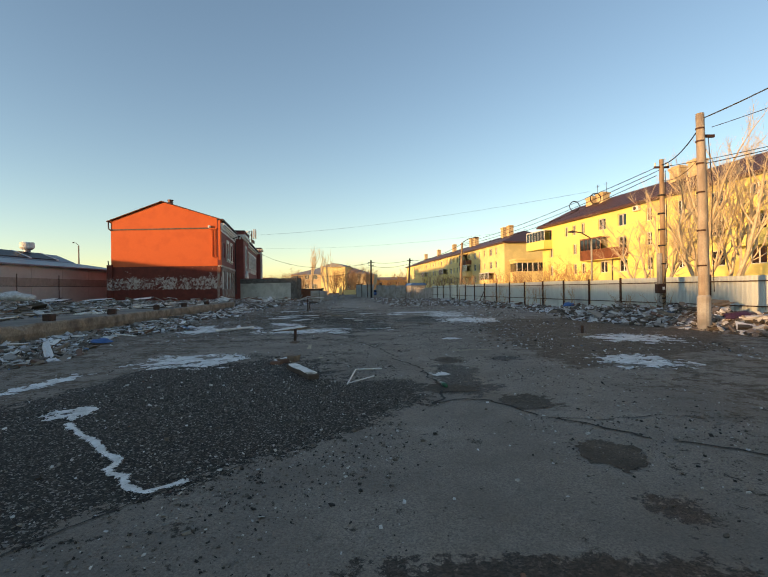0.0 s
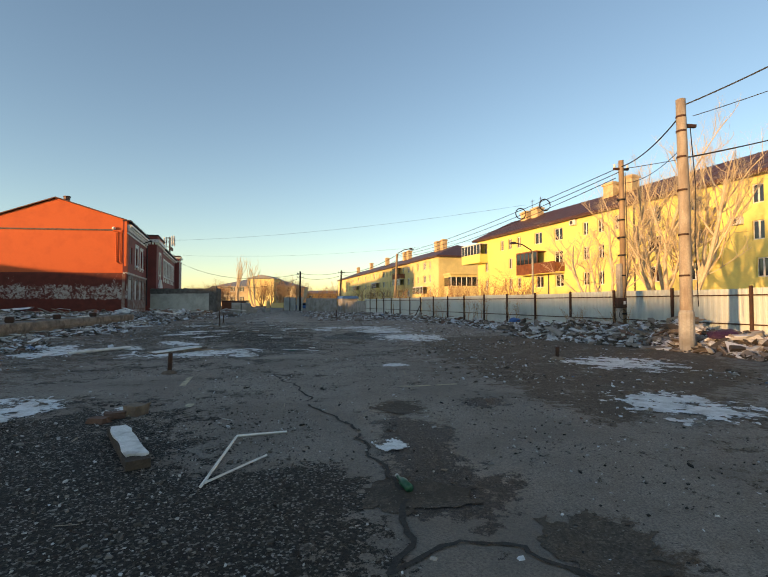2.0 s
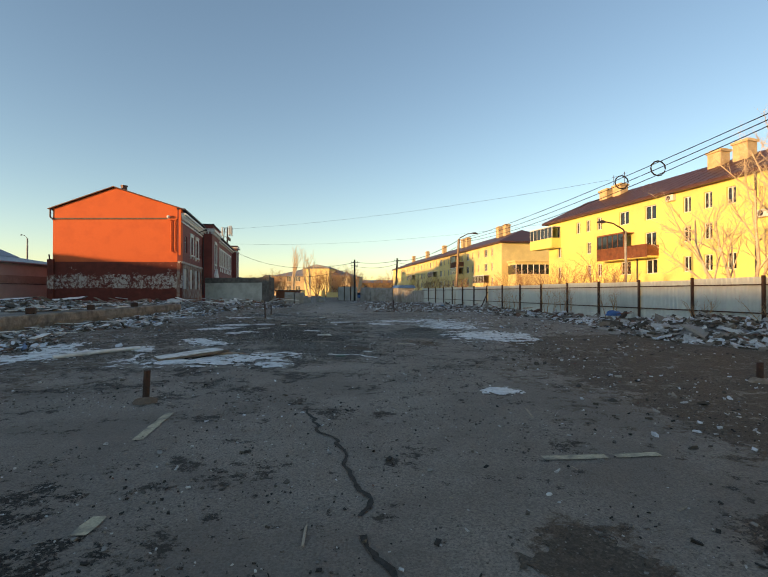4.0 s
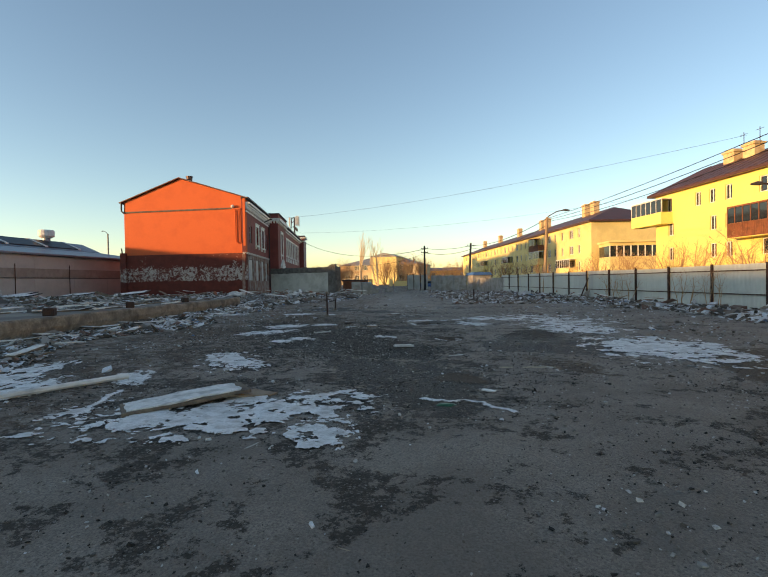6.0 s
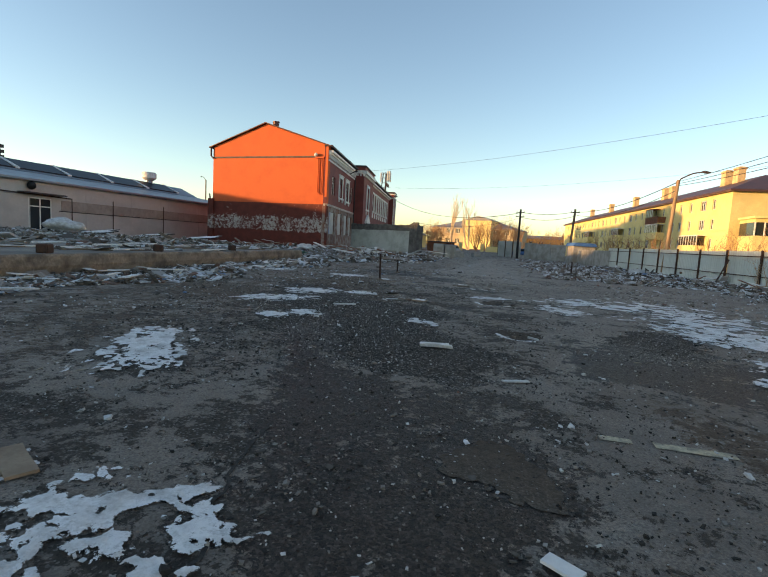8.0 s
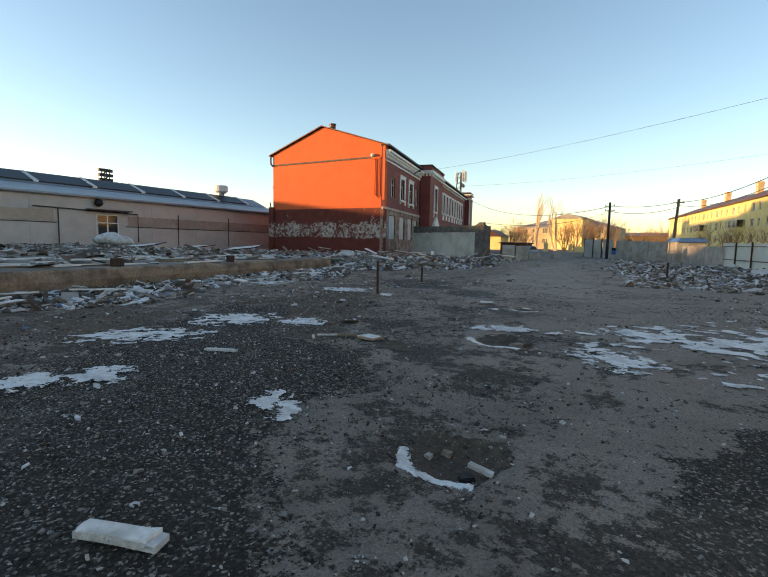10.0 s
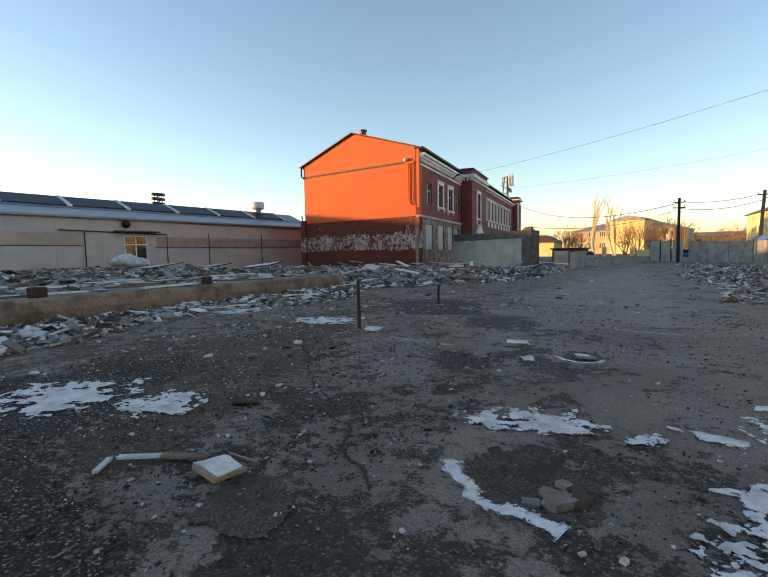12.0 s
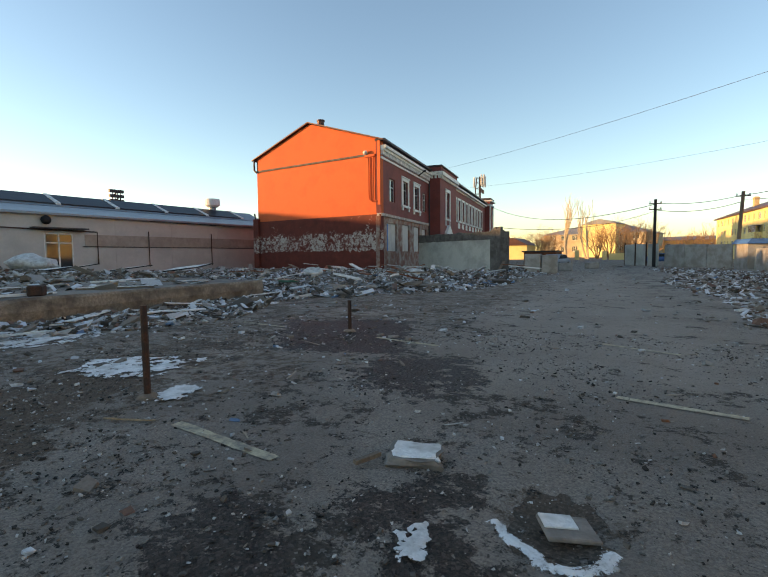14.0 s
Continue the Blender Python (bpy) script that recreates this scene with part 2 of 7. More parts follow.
DARK_CAP = surface("dark_weathered_cement", (0.13, 0.125, 0.115), 0.9, stain=(0.07, 0.066, 0.06), amount=0.5, coarse=2, fine=12, vary=0.3)
ORANGE = surface("orange_render", (0.54, 0.112, 0.034), 0.8, stain=(0.48, 0.097, 0.030), amount=0.4, coarse=0.5, fine=8, vary=0.06, bumps=0.25)
MAROON = surface("maroon_paint", (0.21, 0.055, 0.048), 0.75, stain=(0.16, 0.045, 0.04), amount=0.4, coarse=0.7, fine=9, vary=0.1)
WHITE = surface("white_paint", (0.72, 0.70, 0.66), 0.6, stain=(0.48, 0.45, 0.42), amount=0.3, coarse=2.5, fine=20, vary=0.08)
ROOF_MET = surface("brown_roof_metal", (0.10, 0.045, 0.038), 0.5, 0.2, stain=(0.075, 0.04, 0.035), amount=0.4, coarse=0.6, fine=6, vary=0.15)
DARK_ROOF = surface("dark_roof_edge", (0.05, 0.042, 0.045), 0.6, fine=6)
YELLOW = surface("yellow_render", (0.78, 0.66, 0.20), 0.85, stain=(0.66, 0.56, 0.19), amount=0.35, coarse=0.35, fine=7, vary=0.06)
CREAM = surface("cream_render", (0.76, 0.62, 0.27), 0.85, stain=(0.62, 0.50, 0.22), amount=0.4, coarse=0.3, fine=6, vary=0.08)
HALL = surface("dusty_ochre_render", (0.50, 0.40, 0.25), 0.85, stain=(0.36, 0.28, 0.18), amount=0.5, coarse=0.15, fine=3, vary=0.12)
HALL_ROOF = surface("dull_grey_roof", (0.26, 0.27, 0.28), 0.7, stain=(0.2, 0.2, 0.2), amount=0.4, coarse=0.2, fine=3, vary=0.12)
AMBER = surface("orange_ochre_render", (0.68, 0.40, 0.12), 0.85, stain=(0.55, 0.32, 0.11), amount=0.4, coarse=0.2, fine=3, vary=0.1)
BRICKY = surface("chimney_brick", (0.62, 0.48, 0.27), 0.9, stain=(0.46, 0.33, 0.18), amount=0.5, coarse=2, fine=18, vary=0.25, bumps=0.5)
SHEET = surface("galvanised_fence_sheet", (0.50, 0.54, 0.50), 0.55, 0.0, stain=(0.42, 0.45, 0.42), amount=0.35, coarse=0.8, fine=5, vary=0.06, stretch=(1, 1, 0.2))
POST_BROWN = surface("rusty_steel", (0.085, 0.040, 0.026), 0.75, 0.2, stain=(0.05, 0.03, 0.022), amount=0.5, coarse=6, fine=40, vary=0.4)
CLADDING = surface("grey_cladding", (0.46, 0.425, 0.395), 0.42, 0.0, stain=(0.39, 0.36, 0.335), amount=0.4, coarse=0.35, fine=4, vary=0.06, bumps=0.15)
SILVER_ROOF = surface("pale_metal_roof", (0.25, 0.28, 0.31), 0.45, 0.2, stain=(0.19, 0.215, 0.24), amount=0.4, coarse=0.5, fine=4, vary=0.1)
POLE_CONC = surface("pole_concrete", (0.40, 0.34, 0.26), 0.85, stain=(0.25, 0.2, 0.15), amount=0.5, coarse=2.2, fine=25, vary=0.25, bumps=0.5, stretch=(1, 1, 0.3))
WOOD = surface("grey_wood", (0.22, 0.165, 0.115), 0.85, stain=(0.12, 0.09, 0.07), amount=0.5, coarse=5, fine=45, vary=0.35, bumps=0.6, stretch=(1, 1, 0.15))
BARK = surface("pale_bark", (0.66, 0.55, 0.37), 0.9, stain=(0.48, 0.38, 0.25), amount=0.5, coarse=4, fine=35, vary=0.35, bumps=0.6)
TWIG = surface("brown_twigs", (0.38, 0.23, 0.12), 0.9, fine=10, vary=0.3)
DARK_BEAM = surface("dark_wet_wood", (0.085, 0.062, 0.045), 0.85, stain=(0.05, 0.038, 0.03), amount=0.5, coarse=5, fine=45, vary=0.35, bumps=0.6)
# lit copy of the wood: sunlight put into a paler, warmer colour
LIT_WOOD = surface("sunlit_pale_wood", (0.36, 0.26, 0.16), 0.85, stain=(0.22, 0.15, 0.09), amount=0.5, coarse=5, fine=40, vary=0.3, bumps=0.5, stretch=(1, 1, 0.15))
RUST_WOOD = surface("red_brown_boards", (0.23, 0.085, 0.04), 0.8, stain=(0.14, 0.055, 0.03), amount=0.5, coarse=3, fine=25, vary=0.3)
BLACK = surface("black_rubber", (0.012, 0.012, 0.013), 0.6, fine=30)
BLUE = surface("blue_sheet", (0.05, 0.14, 0.36), 0.5, stain=(0.04, 0.1, 0.26), amount=0.4, coarse=1.5, fine=12)
PURPLE = surface("purple_plastic", (0.045, 0.018, 0.05), 0.5, fine=14, vary=0.4, bumps=0.8, dist=0.05)
SACK = surface("white_woven_sack", (0.62, 0.62, 0.60), 0.7, stain=(0.4, 0.38, 0.35), amount=0.5, coarse=3, fine=20, vary=0.2, bumps=0.8, dist=0.05)
CARDBOARD = surface("cardboard", (0.34, 0.245, 0.165), 0.85, stain=(0.26, 0.18, 0.12), amount=0.4, coarse=4, fine=30, vary=0.12)
GREEN_PL = surface("green_plastic", (0.025, 0.10, 0.055), 0.3, fine=20)
BRICK_PIECE = by_island("old_brick", [(0.0, (0.15, 0.085, 0.06)), (0.5, (0.14, 0.10, 0.075)), (0.8, (0.2, 0.15, 0.115))])
RUBBLE = by_island("mixed_rubble", [(0.0, (0.30, 0.29, 0.27)), (0.22, (0.16, 0.13, 0.10)), (0.48, (0.52, 0.52, 0.52)), (0.56, (0.10, 0.085, 0.07)), (0.76, (0.36, 0.33, 0.29)), (0.90, (0.24, 0.12, 0.08)), (0.96, (0.68, 0.69, 0.71))])
SNOWY_RUBBLE = by_island("snowy_rubble", [(0.0, (0.68, 0.70, 0.73)), (0.18, (0.34, 0.31, 0.28)), (0.34, (0.52, 0.52, 0.52)), (0.43, (0.09, 0.075, 0.06)), (0.70, (0.24, 0.20, 0.165)), (0.93, (0.20, 0.12, 0.09)), (0.985, (0.14, 0.22, 0.34))])
CHIPS = by_island("loose_chippings", [(0.0, (0.035, 0.03, 0.025)), (0.30, (0.12, 0.105, 0.088)), (0.60, (0.24, 0.22, 0.195)), (0.88, (0.56, 0.54, 0.51))])
PALE_CRUMBS = by_island("plaster_crumb", [(0.0, (0.62, 0.62, 0.61)), (0.4, (0.42, 0.40, 0.37)), (0.7, (0.74, 0.74, 0.75))])
SPLINTER = by_island("splinter_wood", [(0.0, (0.40, 0.33, 0.25)), (0.5, (0.26, 0.21, 0.16)), (0.8, (0.5, 0.47, 0.42))])
DIRT = asphalt_like("brown_dirt", (0.120, 0.096, 0.073), (0.085, 0.062, 0.044), (0.34, 0.32, 0.28), 0.42, 0.58, 34, 0.95, 0.7, 0.65)
MOUND = surface("rubble_soil", (0.13, 0.115, 0.10), 0.95, stain=(0.36, 0.36, 0.37), amount=0.42, coarse=2.2, fine=12, vary=0.5, bumps=0.9, dist=0.06)


def glass(name, tint=(0.02, 0.025, 0.03), rough=0.06, gloss=0.8):
    m, nt, b, pos = blank(name, rough)
    b.inputs["Base Color"].default_value = (*tint, 1)
    b.inputs["Specular IOR Level"].default_value = gloss
    bump(nt, b, tex_noise(nt, pos, 1.2, 1), 0.05, 0.02)
    return m


PANE = glass("window_glass")
SKYLIGHT = glass("skylight_glass", (0.02, 0.026, 0.034), 0.4, 0.2)


def peeling_wall(name):
    """Maroon paint over old plaster, with a band of white where the paint has come off."""
    m, nt, b, pos = blank(name, 0.85)
    sep = nt.nodes.new("ShaderNodeSeparateXYZ")
    nt.links.new(pos, sep.inputs[0])
    n1 = tex_noise(nt, pos, 2.4, 8, 0.75)
    n2 = tex_noise(nt, pos, 9.0, 5, 0.7)
    mr = nt.nodes.new("ShaderNodeMapRange")
    mr.inputs[1].default_value, mr.inputs[2].default_value = 0.0, 6.0
    nt.links.new(sep.outputs[2], mr.inputs[0])
    band = ramp(nt, mr.outputs[0], [(0.28, (0.30, 0.30, 0.30)), (0.34, (0.48, 0.48, 0.48)), (0.58, (0.5, 0.5, 0.5)), (0.68, (0.38, 0.38, 0.38)), (0.9, (0.36, 0.36, 0.36))])
    uneven = ramp(nt, tex_noise(nt, pos, 0.45, 4, 0.6), [(0.35, (0, 0, 0)), (0.65, (0.09, 0.09, 0.09))])
    add = mix(nt, 1.0, mix(nt, 1.0, mix(nt, 0.4, n1, n2), band, "ADD"), uneven, "SUBTRACT")
    mask = ramp(nt, add, [(0.935, (0, 0, 0)), (0.955, (1, 1, 1))])
    paint = ramp(nt, tex_noise(nt, pos, 1.2, 5), [(0.3, (0.085, 0.022, 0.015)), (0.7, (0.15, 0.034, 0.022))])
    plaster = ramp(nt, n2, [(0.3, (0.28, 0.24, 0.21)), (0.7, (0.50, 0.45, 0.41))])
    nt.links.new(mix(nt, mask, paint, plaster), b.inputs["Base Color"])
    bump(nt, b, add, 0.4, 0.03)
    return m


PEELING = peeling_wall("peeling_maroon_wall")


# ---- mesh helpers ----
def box(bm, x0, x1, y0, y1, z0, z1, m=None):
    vs = [bm.verts.new((m @ Vector(c)) if m else c) for c in ((x0, y0, z0), (x1, y0, z0), (x1, y1, z0), (x0, y1, z0), (x0, y0, z1), (x1, y0, z1), (x1, y1, z1), (x0, y1, z1))]
    for f in ((3, 2, 1, 0), (4, 5, 6, 7), (0, 1, 5, 4), (1, 2, 6, 5), (2, 3, 7, 6), (3, 0, 4, 7)):
        bm.faces.new([vs[i] for i in f])
    return bm


def prism(bm, outline, y0, y1):
    """An outline in x and z, pushed through from y0 to y1."""
    a = [bm.verts.new((x, y0, z)) for x, z in outline]
    b = [bm.verts.new((x, y1, z)) for x, z in outline]
    bm.faces.new(a)
    bm.faces.new(b[::-1])
    for i in range(len(a)):
        j = (i + 1) % len(a)
        bm.faces.new((a[j], a[i], b[i], b[j]))
    return bm


def tube(bm, points, radii, sides=8, cap=True):
    rings = []
    for i, p in enumerate(points):
        p = Vector(p)
        d = (Vector(points[min(i + 1, len(points) - 1)]) - Vector(points[max(i - 1, 0)])).normalized()
        u = d.cross(Vector((0.31, 0.17, 0.94) if abs(d.z) < 0.9 else (1, 0.1, 0))).normalized()
        v = d.cross(u)
        r = radii[i] if isinstance(radii, (list, tuple)) else radii
        rings.append([bm.verts.new(p + (u * math.cos(2 * math.pi * k / sides) + v * math.sin(2 * math.pi * k / sides)) * r) for k in range(sides)])
    for a, b in zip(rings, rings[1:]):
        for k in range(sides):
            bm.faces.new((a[k], a[(k + 1) % sides], b[(k + 1) % sides], b[k]))
    if cap:
        bm.faces.new(rings[0][::-1])
        bm.faces.new(rings[-1])
    return bm


def slab_with_holes(bm, length, z0, z1, thick, holes):
    """A wall from x 0 to length, outside face at y 0, with openings (x0, x1, z0, z1) that go through it."""
    us = sorted({0, length, *(h[0] for h in holes), *(h[1] for h in holes)})
    vs = sorted({z0, z1, *(h[2] for h in holes), *(h[3] for h in holes)})

    def solid(i, j):
        if not (0 <= i < len(us) - 1 and 0 <= j < len(vs) - 1):
            return False
        u, v = (us[i] + us[i + 1]) / 2, (vs[j] + vs[j + 1]) / 2
        return not any(h[0] < u < h[1] and h[2] < v < h[3] for h in holes)

    seen = {}

    def vert(i, j, k):
        if (i, j, k) not in seen:
            seen[i, j, k] = bm.verts.new((us[i], k * thick, vs[j]))
        return seen[i, j, k]

    for i in range(len(us) - 1):
        for j in range(len(vs) - 1):
            if not solid(i, j):
                continue
            bm.faces.new((vert(i, j, 0), vert(i + 1, j, 0), vert(i + 1, j + 1, 0), vert(i, j + 1, 0)))
            bm.faces.new((vert(i, j + 1, 1), vert(i + 1, j + 1, 1), vert(i + 1, j, 1), vert(i, j, 1)))
            for (di, dj), (a, b) in {(-1, 0): ((0, 1), (0, 0)), (1, 0): ((1, 0), (1, 1)), (0, -1): ((0, 0), (1, 0)), (0, 1): ((1, 1), (0, 1))}.items():
                if not solid(i + di, j + dj):
                    bm.faces.new((vert(i + b[0], j + b[1], 0), vert(i + a[0], j + a[1], 0), vert(i + a[0], j + a[1], 1), vert(i + b[0], j + b[1], 1)))
    return bm


def link_mesh(name, bm, material, smooth=False):
    me = bpy.data.meshes.new(name)
    bm.normal_update()
    bm.to_mesh(me)
    bm.free()
    if smooth:
        me.polygons.foreach_set("use_smooth", [True] * len(me.polygons))
    for m in material if isinstance(material, (list, tuple)) else [material]:
        me.materials.append(m)
    return new(name, me)


def part(name, bm, material, parent, label="", smooth=False):
    ob = link_mesh(name, bm, material, smooth)
    ob.parent = parent
    return tagged(ob, label)


def thing(name, label, category, m=None, group="", kind=""):
    ob = new(name)
    if m:
        ob.matrix_world = m
    return tagged(ob, label, category, group, kind)


def single(name, bm, material, label, category, m=None, group="", kind="", smooth=False):
    ob = link_mesh(name, bm, material, smooth)
    if m:
        ob.matrix_world = m
    return tagged(ob, label, category, group, kind)


def raw(name, verts, faces, material, label, category="", kind="stuff", smooth=False):
    me = bpy.data.meshes.new(name)
    me.from_pydata(verts, [], faces)
    me.materials.append(material)
    if smooth:
        me.polygons.foreach_set("use_smooth", [True] * len(me.polygons))
    return tagged(new(name, me), label, category, "", kind)


def along(p0, p1):
    """Local frame of a wall from p0 to p1: x along it, outside on the right-hand side (local -y)."""
    d = Vector((p1[0] - p0[0], p1[1] - p0[1], 0))
    return Matrix.Translation((p0[0], p0[1], p0[2] if len(p0) > 2 else 0)) @ Matrix.Rotation(math.atan2(d.y, d.x), 4, "Z"), d.length


# ---- ground ----
PATCHES = {"gravel": [], "dirt": [], "damp": []}
HOLLOWS = []


def ground_z(x, y):
    """The height of the yard: slow swells and a few broken hollows."""
    z = 0.022 * noise.noise(Vector((x * 0.35, y * 0.35, 1.5))) + 0.008 * noise.noise(Vector((x * 1.1, y * 1.1, 4.5)))
    fade = max(0.0, min(1.0, (11 - abs(x)) / 2, (47 - y) / 4, (y + 4) / 2))
    for hx, hy, r, d in HOLLOWS:
        q = ((x - hx) ** 2 + (y - hy) ** 2) / (r * r)
        if q < 1:
            z -= d * (1 - q) ** 2
    return z * fade


def ground_patch(kind, cx, cy, rx, ry, turn):
    PATCHES[kind].append((cx, cy, rx, ry, radians(turn)))


def hollow(x, y, r, depth):
    HOLLOWS.append((x, y, r, depth))


ground_patch("damp", 2.19, 4.44, 0.26, 0.46, -1)
ground_patch("dirt", 1.09, 7.79, 0.33, 0.60, -4)
ground_patch("dirt", 2.14, 6.61, 0.31, 0.43, -3)
ground_patch("damp", 0.79, 2.59, 1.29, 0.28, -1)
ground_patch("damp", 2.05, 3.32, 0.28, 0.34, -1)
ground_patch("gravel", -2.89, 7.28, 2.06, 3.87, -3)
ground_patch("dirt", 1.12, 7.42, 0.60, 0.38, -9)
ground_patch("dirt", 2.04, 6.47, 0.33, 0.43, -9)
ground_patch("dirt", 1.45, 10.35, 0.37, 0.63, -5)
ground_patch("dirt", 1.52, 9.20, 0.43, 0.53, -5)
ground_patch("damp", -0.73, 19.80, 1.17, 2.30, -1)
ground_patch("damp", 2.73, 10.56, 0.40, 0.44, -5)
ground_patch("damp", 2.59, 23.78, 1.89, 1.71, 0)
ground_patch("dirt", 6.04, 15.54, 3.06, 4.66, -3)
ground_patch("damp", -1.84, 21.00, 0.58, 1.65, 28)
ground_patch("dirt", -0.18, 20.12, 0.37, 0.51, 26)
ground_patch("damp", 1.48, 24.30, 1.05, 1.51, 31)
ground_patch("dirt", 1.68, 21.37, 0.41, 1.05, 27)
ground_patch("dirt", -7.62, 26.98, 1.55, 2.38, 46)
ground_patch("gravel", -5.23, 27.48, 1.25, 3.52, 31)
ground_patch("dirt", -6.36, 30.56, 0.93, 2.68, 30)
ground_patch("damp", -1.79, 27.96, 0.42, 0.86, 32)
ground_patch("dirt", -0.90, 29.43, 0.43, 0.59, 31)
ground_patch("damp", -1.00, 29.73, 0.41, 0.21, 33)
ground_patch("dirt", -5.61, 30.48, 1.64, 1.96, 31)
ground_patch("damp", -3.54, 36.07, 0.92, 1.19, 29)
ground_patch("damp", -3.07, 32.48, 0.42, 0.40, 30)
ground_patch("dirt", -1.38, 33.49, 0.31, 0.34, 31)
ground_patch("dirt", -6.79, 33.98, 0.93, 3.30, 30)
ground_patch("damp", -2.04, 33.51, 0.32, 0.28, 31)
ground_patch("damp", -1.16, 20.42, 0.23, 1.53, 14)
ground_patch("damp", -0.19, 25.30, 0.28, 0.32, 32)
ground_patch("gravel", -2.59, 24.33, 1.07, 1.82, 31)
ground_patch("gravel", -0.07, 7.41, 0.82, 0.88, -8)
REGIONS = {"gravel": [], "dirt": [], "damp": [], "lane": []}


def ground_region(kind, corners):
    REGIONS[kind].append(corners)


# broken-up ground near the start, bounded by a crack in the asphalt
ground_region("gravel", [(-2.6, 2.6), (-1.8, 3.7), (-1.3, 4.3), (-0.2, 5.5), (0.2, 6.3), (0.7, 6.5), (0.1, 7.0), (-0.8, 8.1), (-2.1, 8.9), (-2.6, 10.4), (-4.9, 9.9), (-5.4, 6.0), (-4.2, 3.0)])
ground_region("gravel", [(-4.7, 26.1), (-3.6, 26.5), (-2.5, 25.9), (-1.9, 25.1), (-1.3, 24.6), (-0.8, 24.0), (-0.3, 23.6), (-0.6, 21.8), (-2.4, 22.2), (-4.6, 23.6)])
ground_region("gravel", [(-4.6, 24.5), (-2.0, 25.2), (-1.5, 26.2), (-2.4, 27.6), (-4.2, 28.0), (-5.6, 26.8)])
ground_region("gravel", [(1.1, 25.7), (1.9, 27.1), (2.8, 27.0), (2.6, 24.4), (1.3, 24.2)])
ground_region("damp", [(1.0, 9.9), (1.5, 9.9), (1.9, 9.1), (1.5, 8.4), (1.9, 7.6), (1.4, 6.9), (0.9, 7.2), (0.85, 8.8)])
ground_region("damp", [(-3.9, 25.4), (-1.2, 20.2), (-1.3, 19.4), (-1.7, 19.5), (-2.7, 21.6), (-3.9, 23.6)])
ground_region("damp", [(0.5, 24.4), (2.4, 24.6), (1.8, 22.7), (0.4, 22.9)])
ground_region("damp", [(-0.6, 20.4), (0.1, 20.4), (0.1, 19.8), (-0.5, 19.8)])
ground_region("dirt", [(4.3, 23.1), (3.7, 15.7), (3.6, 12.4), (3.6, 10.7), (3.8, 9.0), (9.0, 12.0), (11.5, 16.0), (10.0, 24.0)])
ground_region("dirt", [(-5.9, 28.1), (-8.1, 30.8), (-5.7, 31.3), (-3.9, 30.0), (-3.4, 28.6), (-2.7, 27.6)])
ground_region("dirt", [(-7.5, 31.5), (-7.2, 33.4), (-4.9, 32.5), (-4.6, 31.4), (-4.7, 30.6)])
ground_region("damp", [(-2.3, 27.8), (-2.5, 28.4), (-2.1, 28.6), (-1.8, 28.2)])
ground_region("damp", [(-8.6, 38.9), (-5.8, 40.2), (-4.1, 36.8), (-6.2, 36.2)])
ground_region("damp", [(-3.3, 32.3), (-2.9, 32.7), (-2.2, 32.5), (-2.3, 31.6), (-2.8, 31.8)])
ground_region("damp", [(-2.7, 33.3), (-2.0, 33.5), (-1.5, 32.9), (-1.0, 32.6), (-1.3, 32.2), (-2.0, 32.5)])
ground_region("lane", [(-3.6, 36.0), (1.0, 36.0), (-3.2, 62.0), (-8.5, 104.0), (-14.0, 104.0), (-8.4, 62.0)])
hollow(-1.37, 33.45, 0.5, 0.06)
hollow(-0.92, 29.48, 0.6, 0.13)
hollow(-1.75, 27.90, 0.5, 0.03)
hollow(1.44, 10.40, 0.45, 0.03)
hollow(2.10, 6.57, 0.4, 0.03)
hollow(-0.18, 25.27, 0.55, 0.12)
hollow(1.99, 6.43, 0.4, 0.03)



def inside_by(gx, gy, corners):
    """How far each point lies inside a polygon, in metres; negative outside."""
    dist, inside = np.full(len(gx), 1e9), np.zeros(len(gx), bool)
    for (xa, ya), (xb, yb) in zip(corners, corners[1:] + corners[:1]):
        dx, dy = xb - xa, yb - ya
        k = np.clip(((gx - xa) * dx + (gy - ya) * dy) / (dx * dx + dy * dy), 0, 1)
        dist = np.minimum(dist, np.hypot(gx - xa - k * dx, gy - ya - k * dy))
        crosses = (ya > gy) != (yb > gy)
        inside ^= crosses & (gx < xa + (gy - ya) * dx / (dy if dy else 1e-9))
    return np.where(inside, dist, -dist)


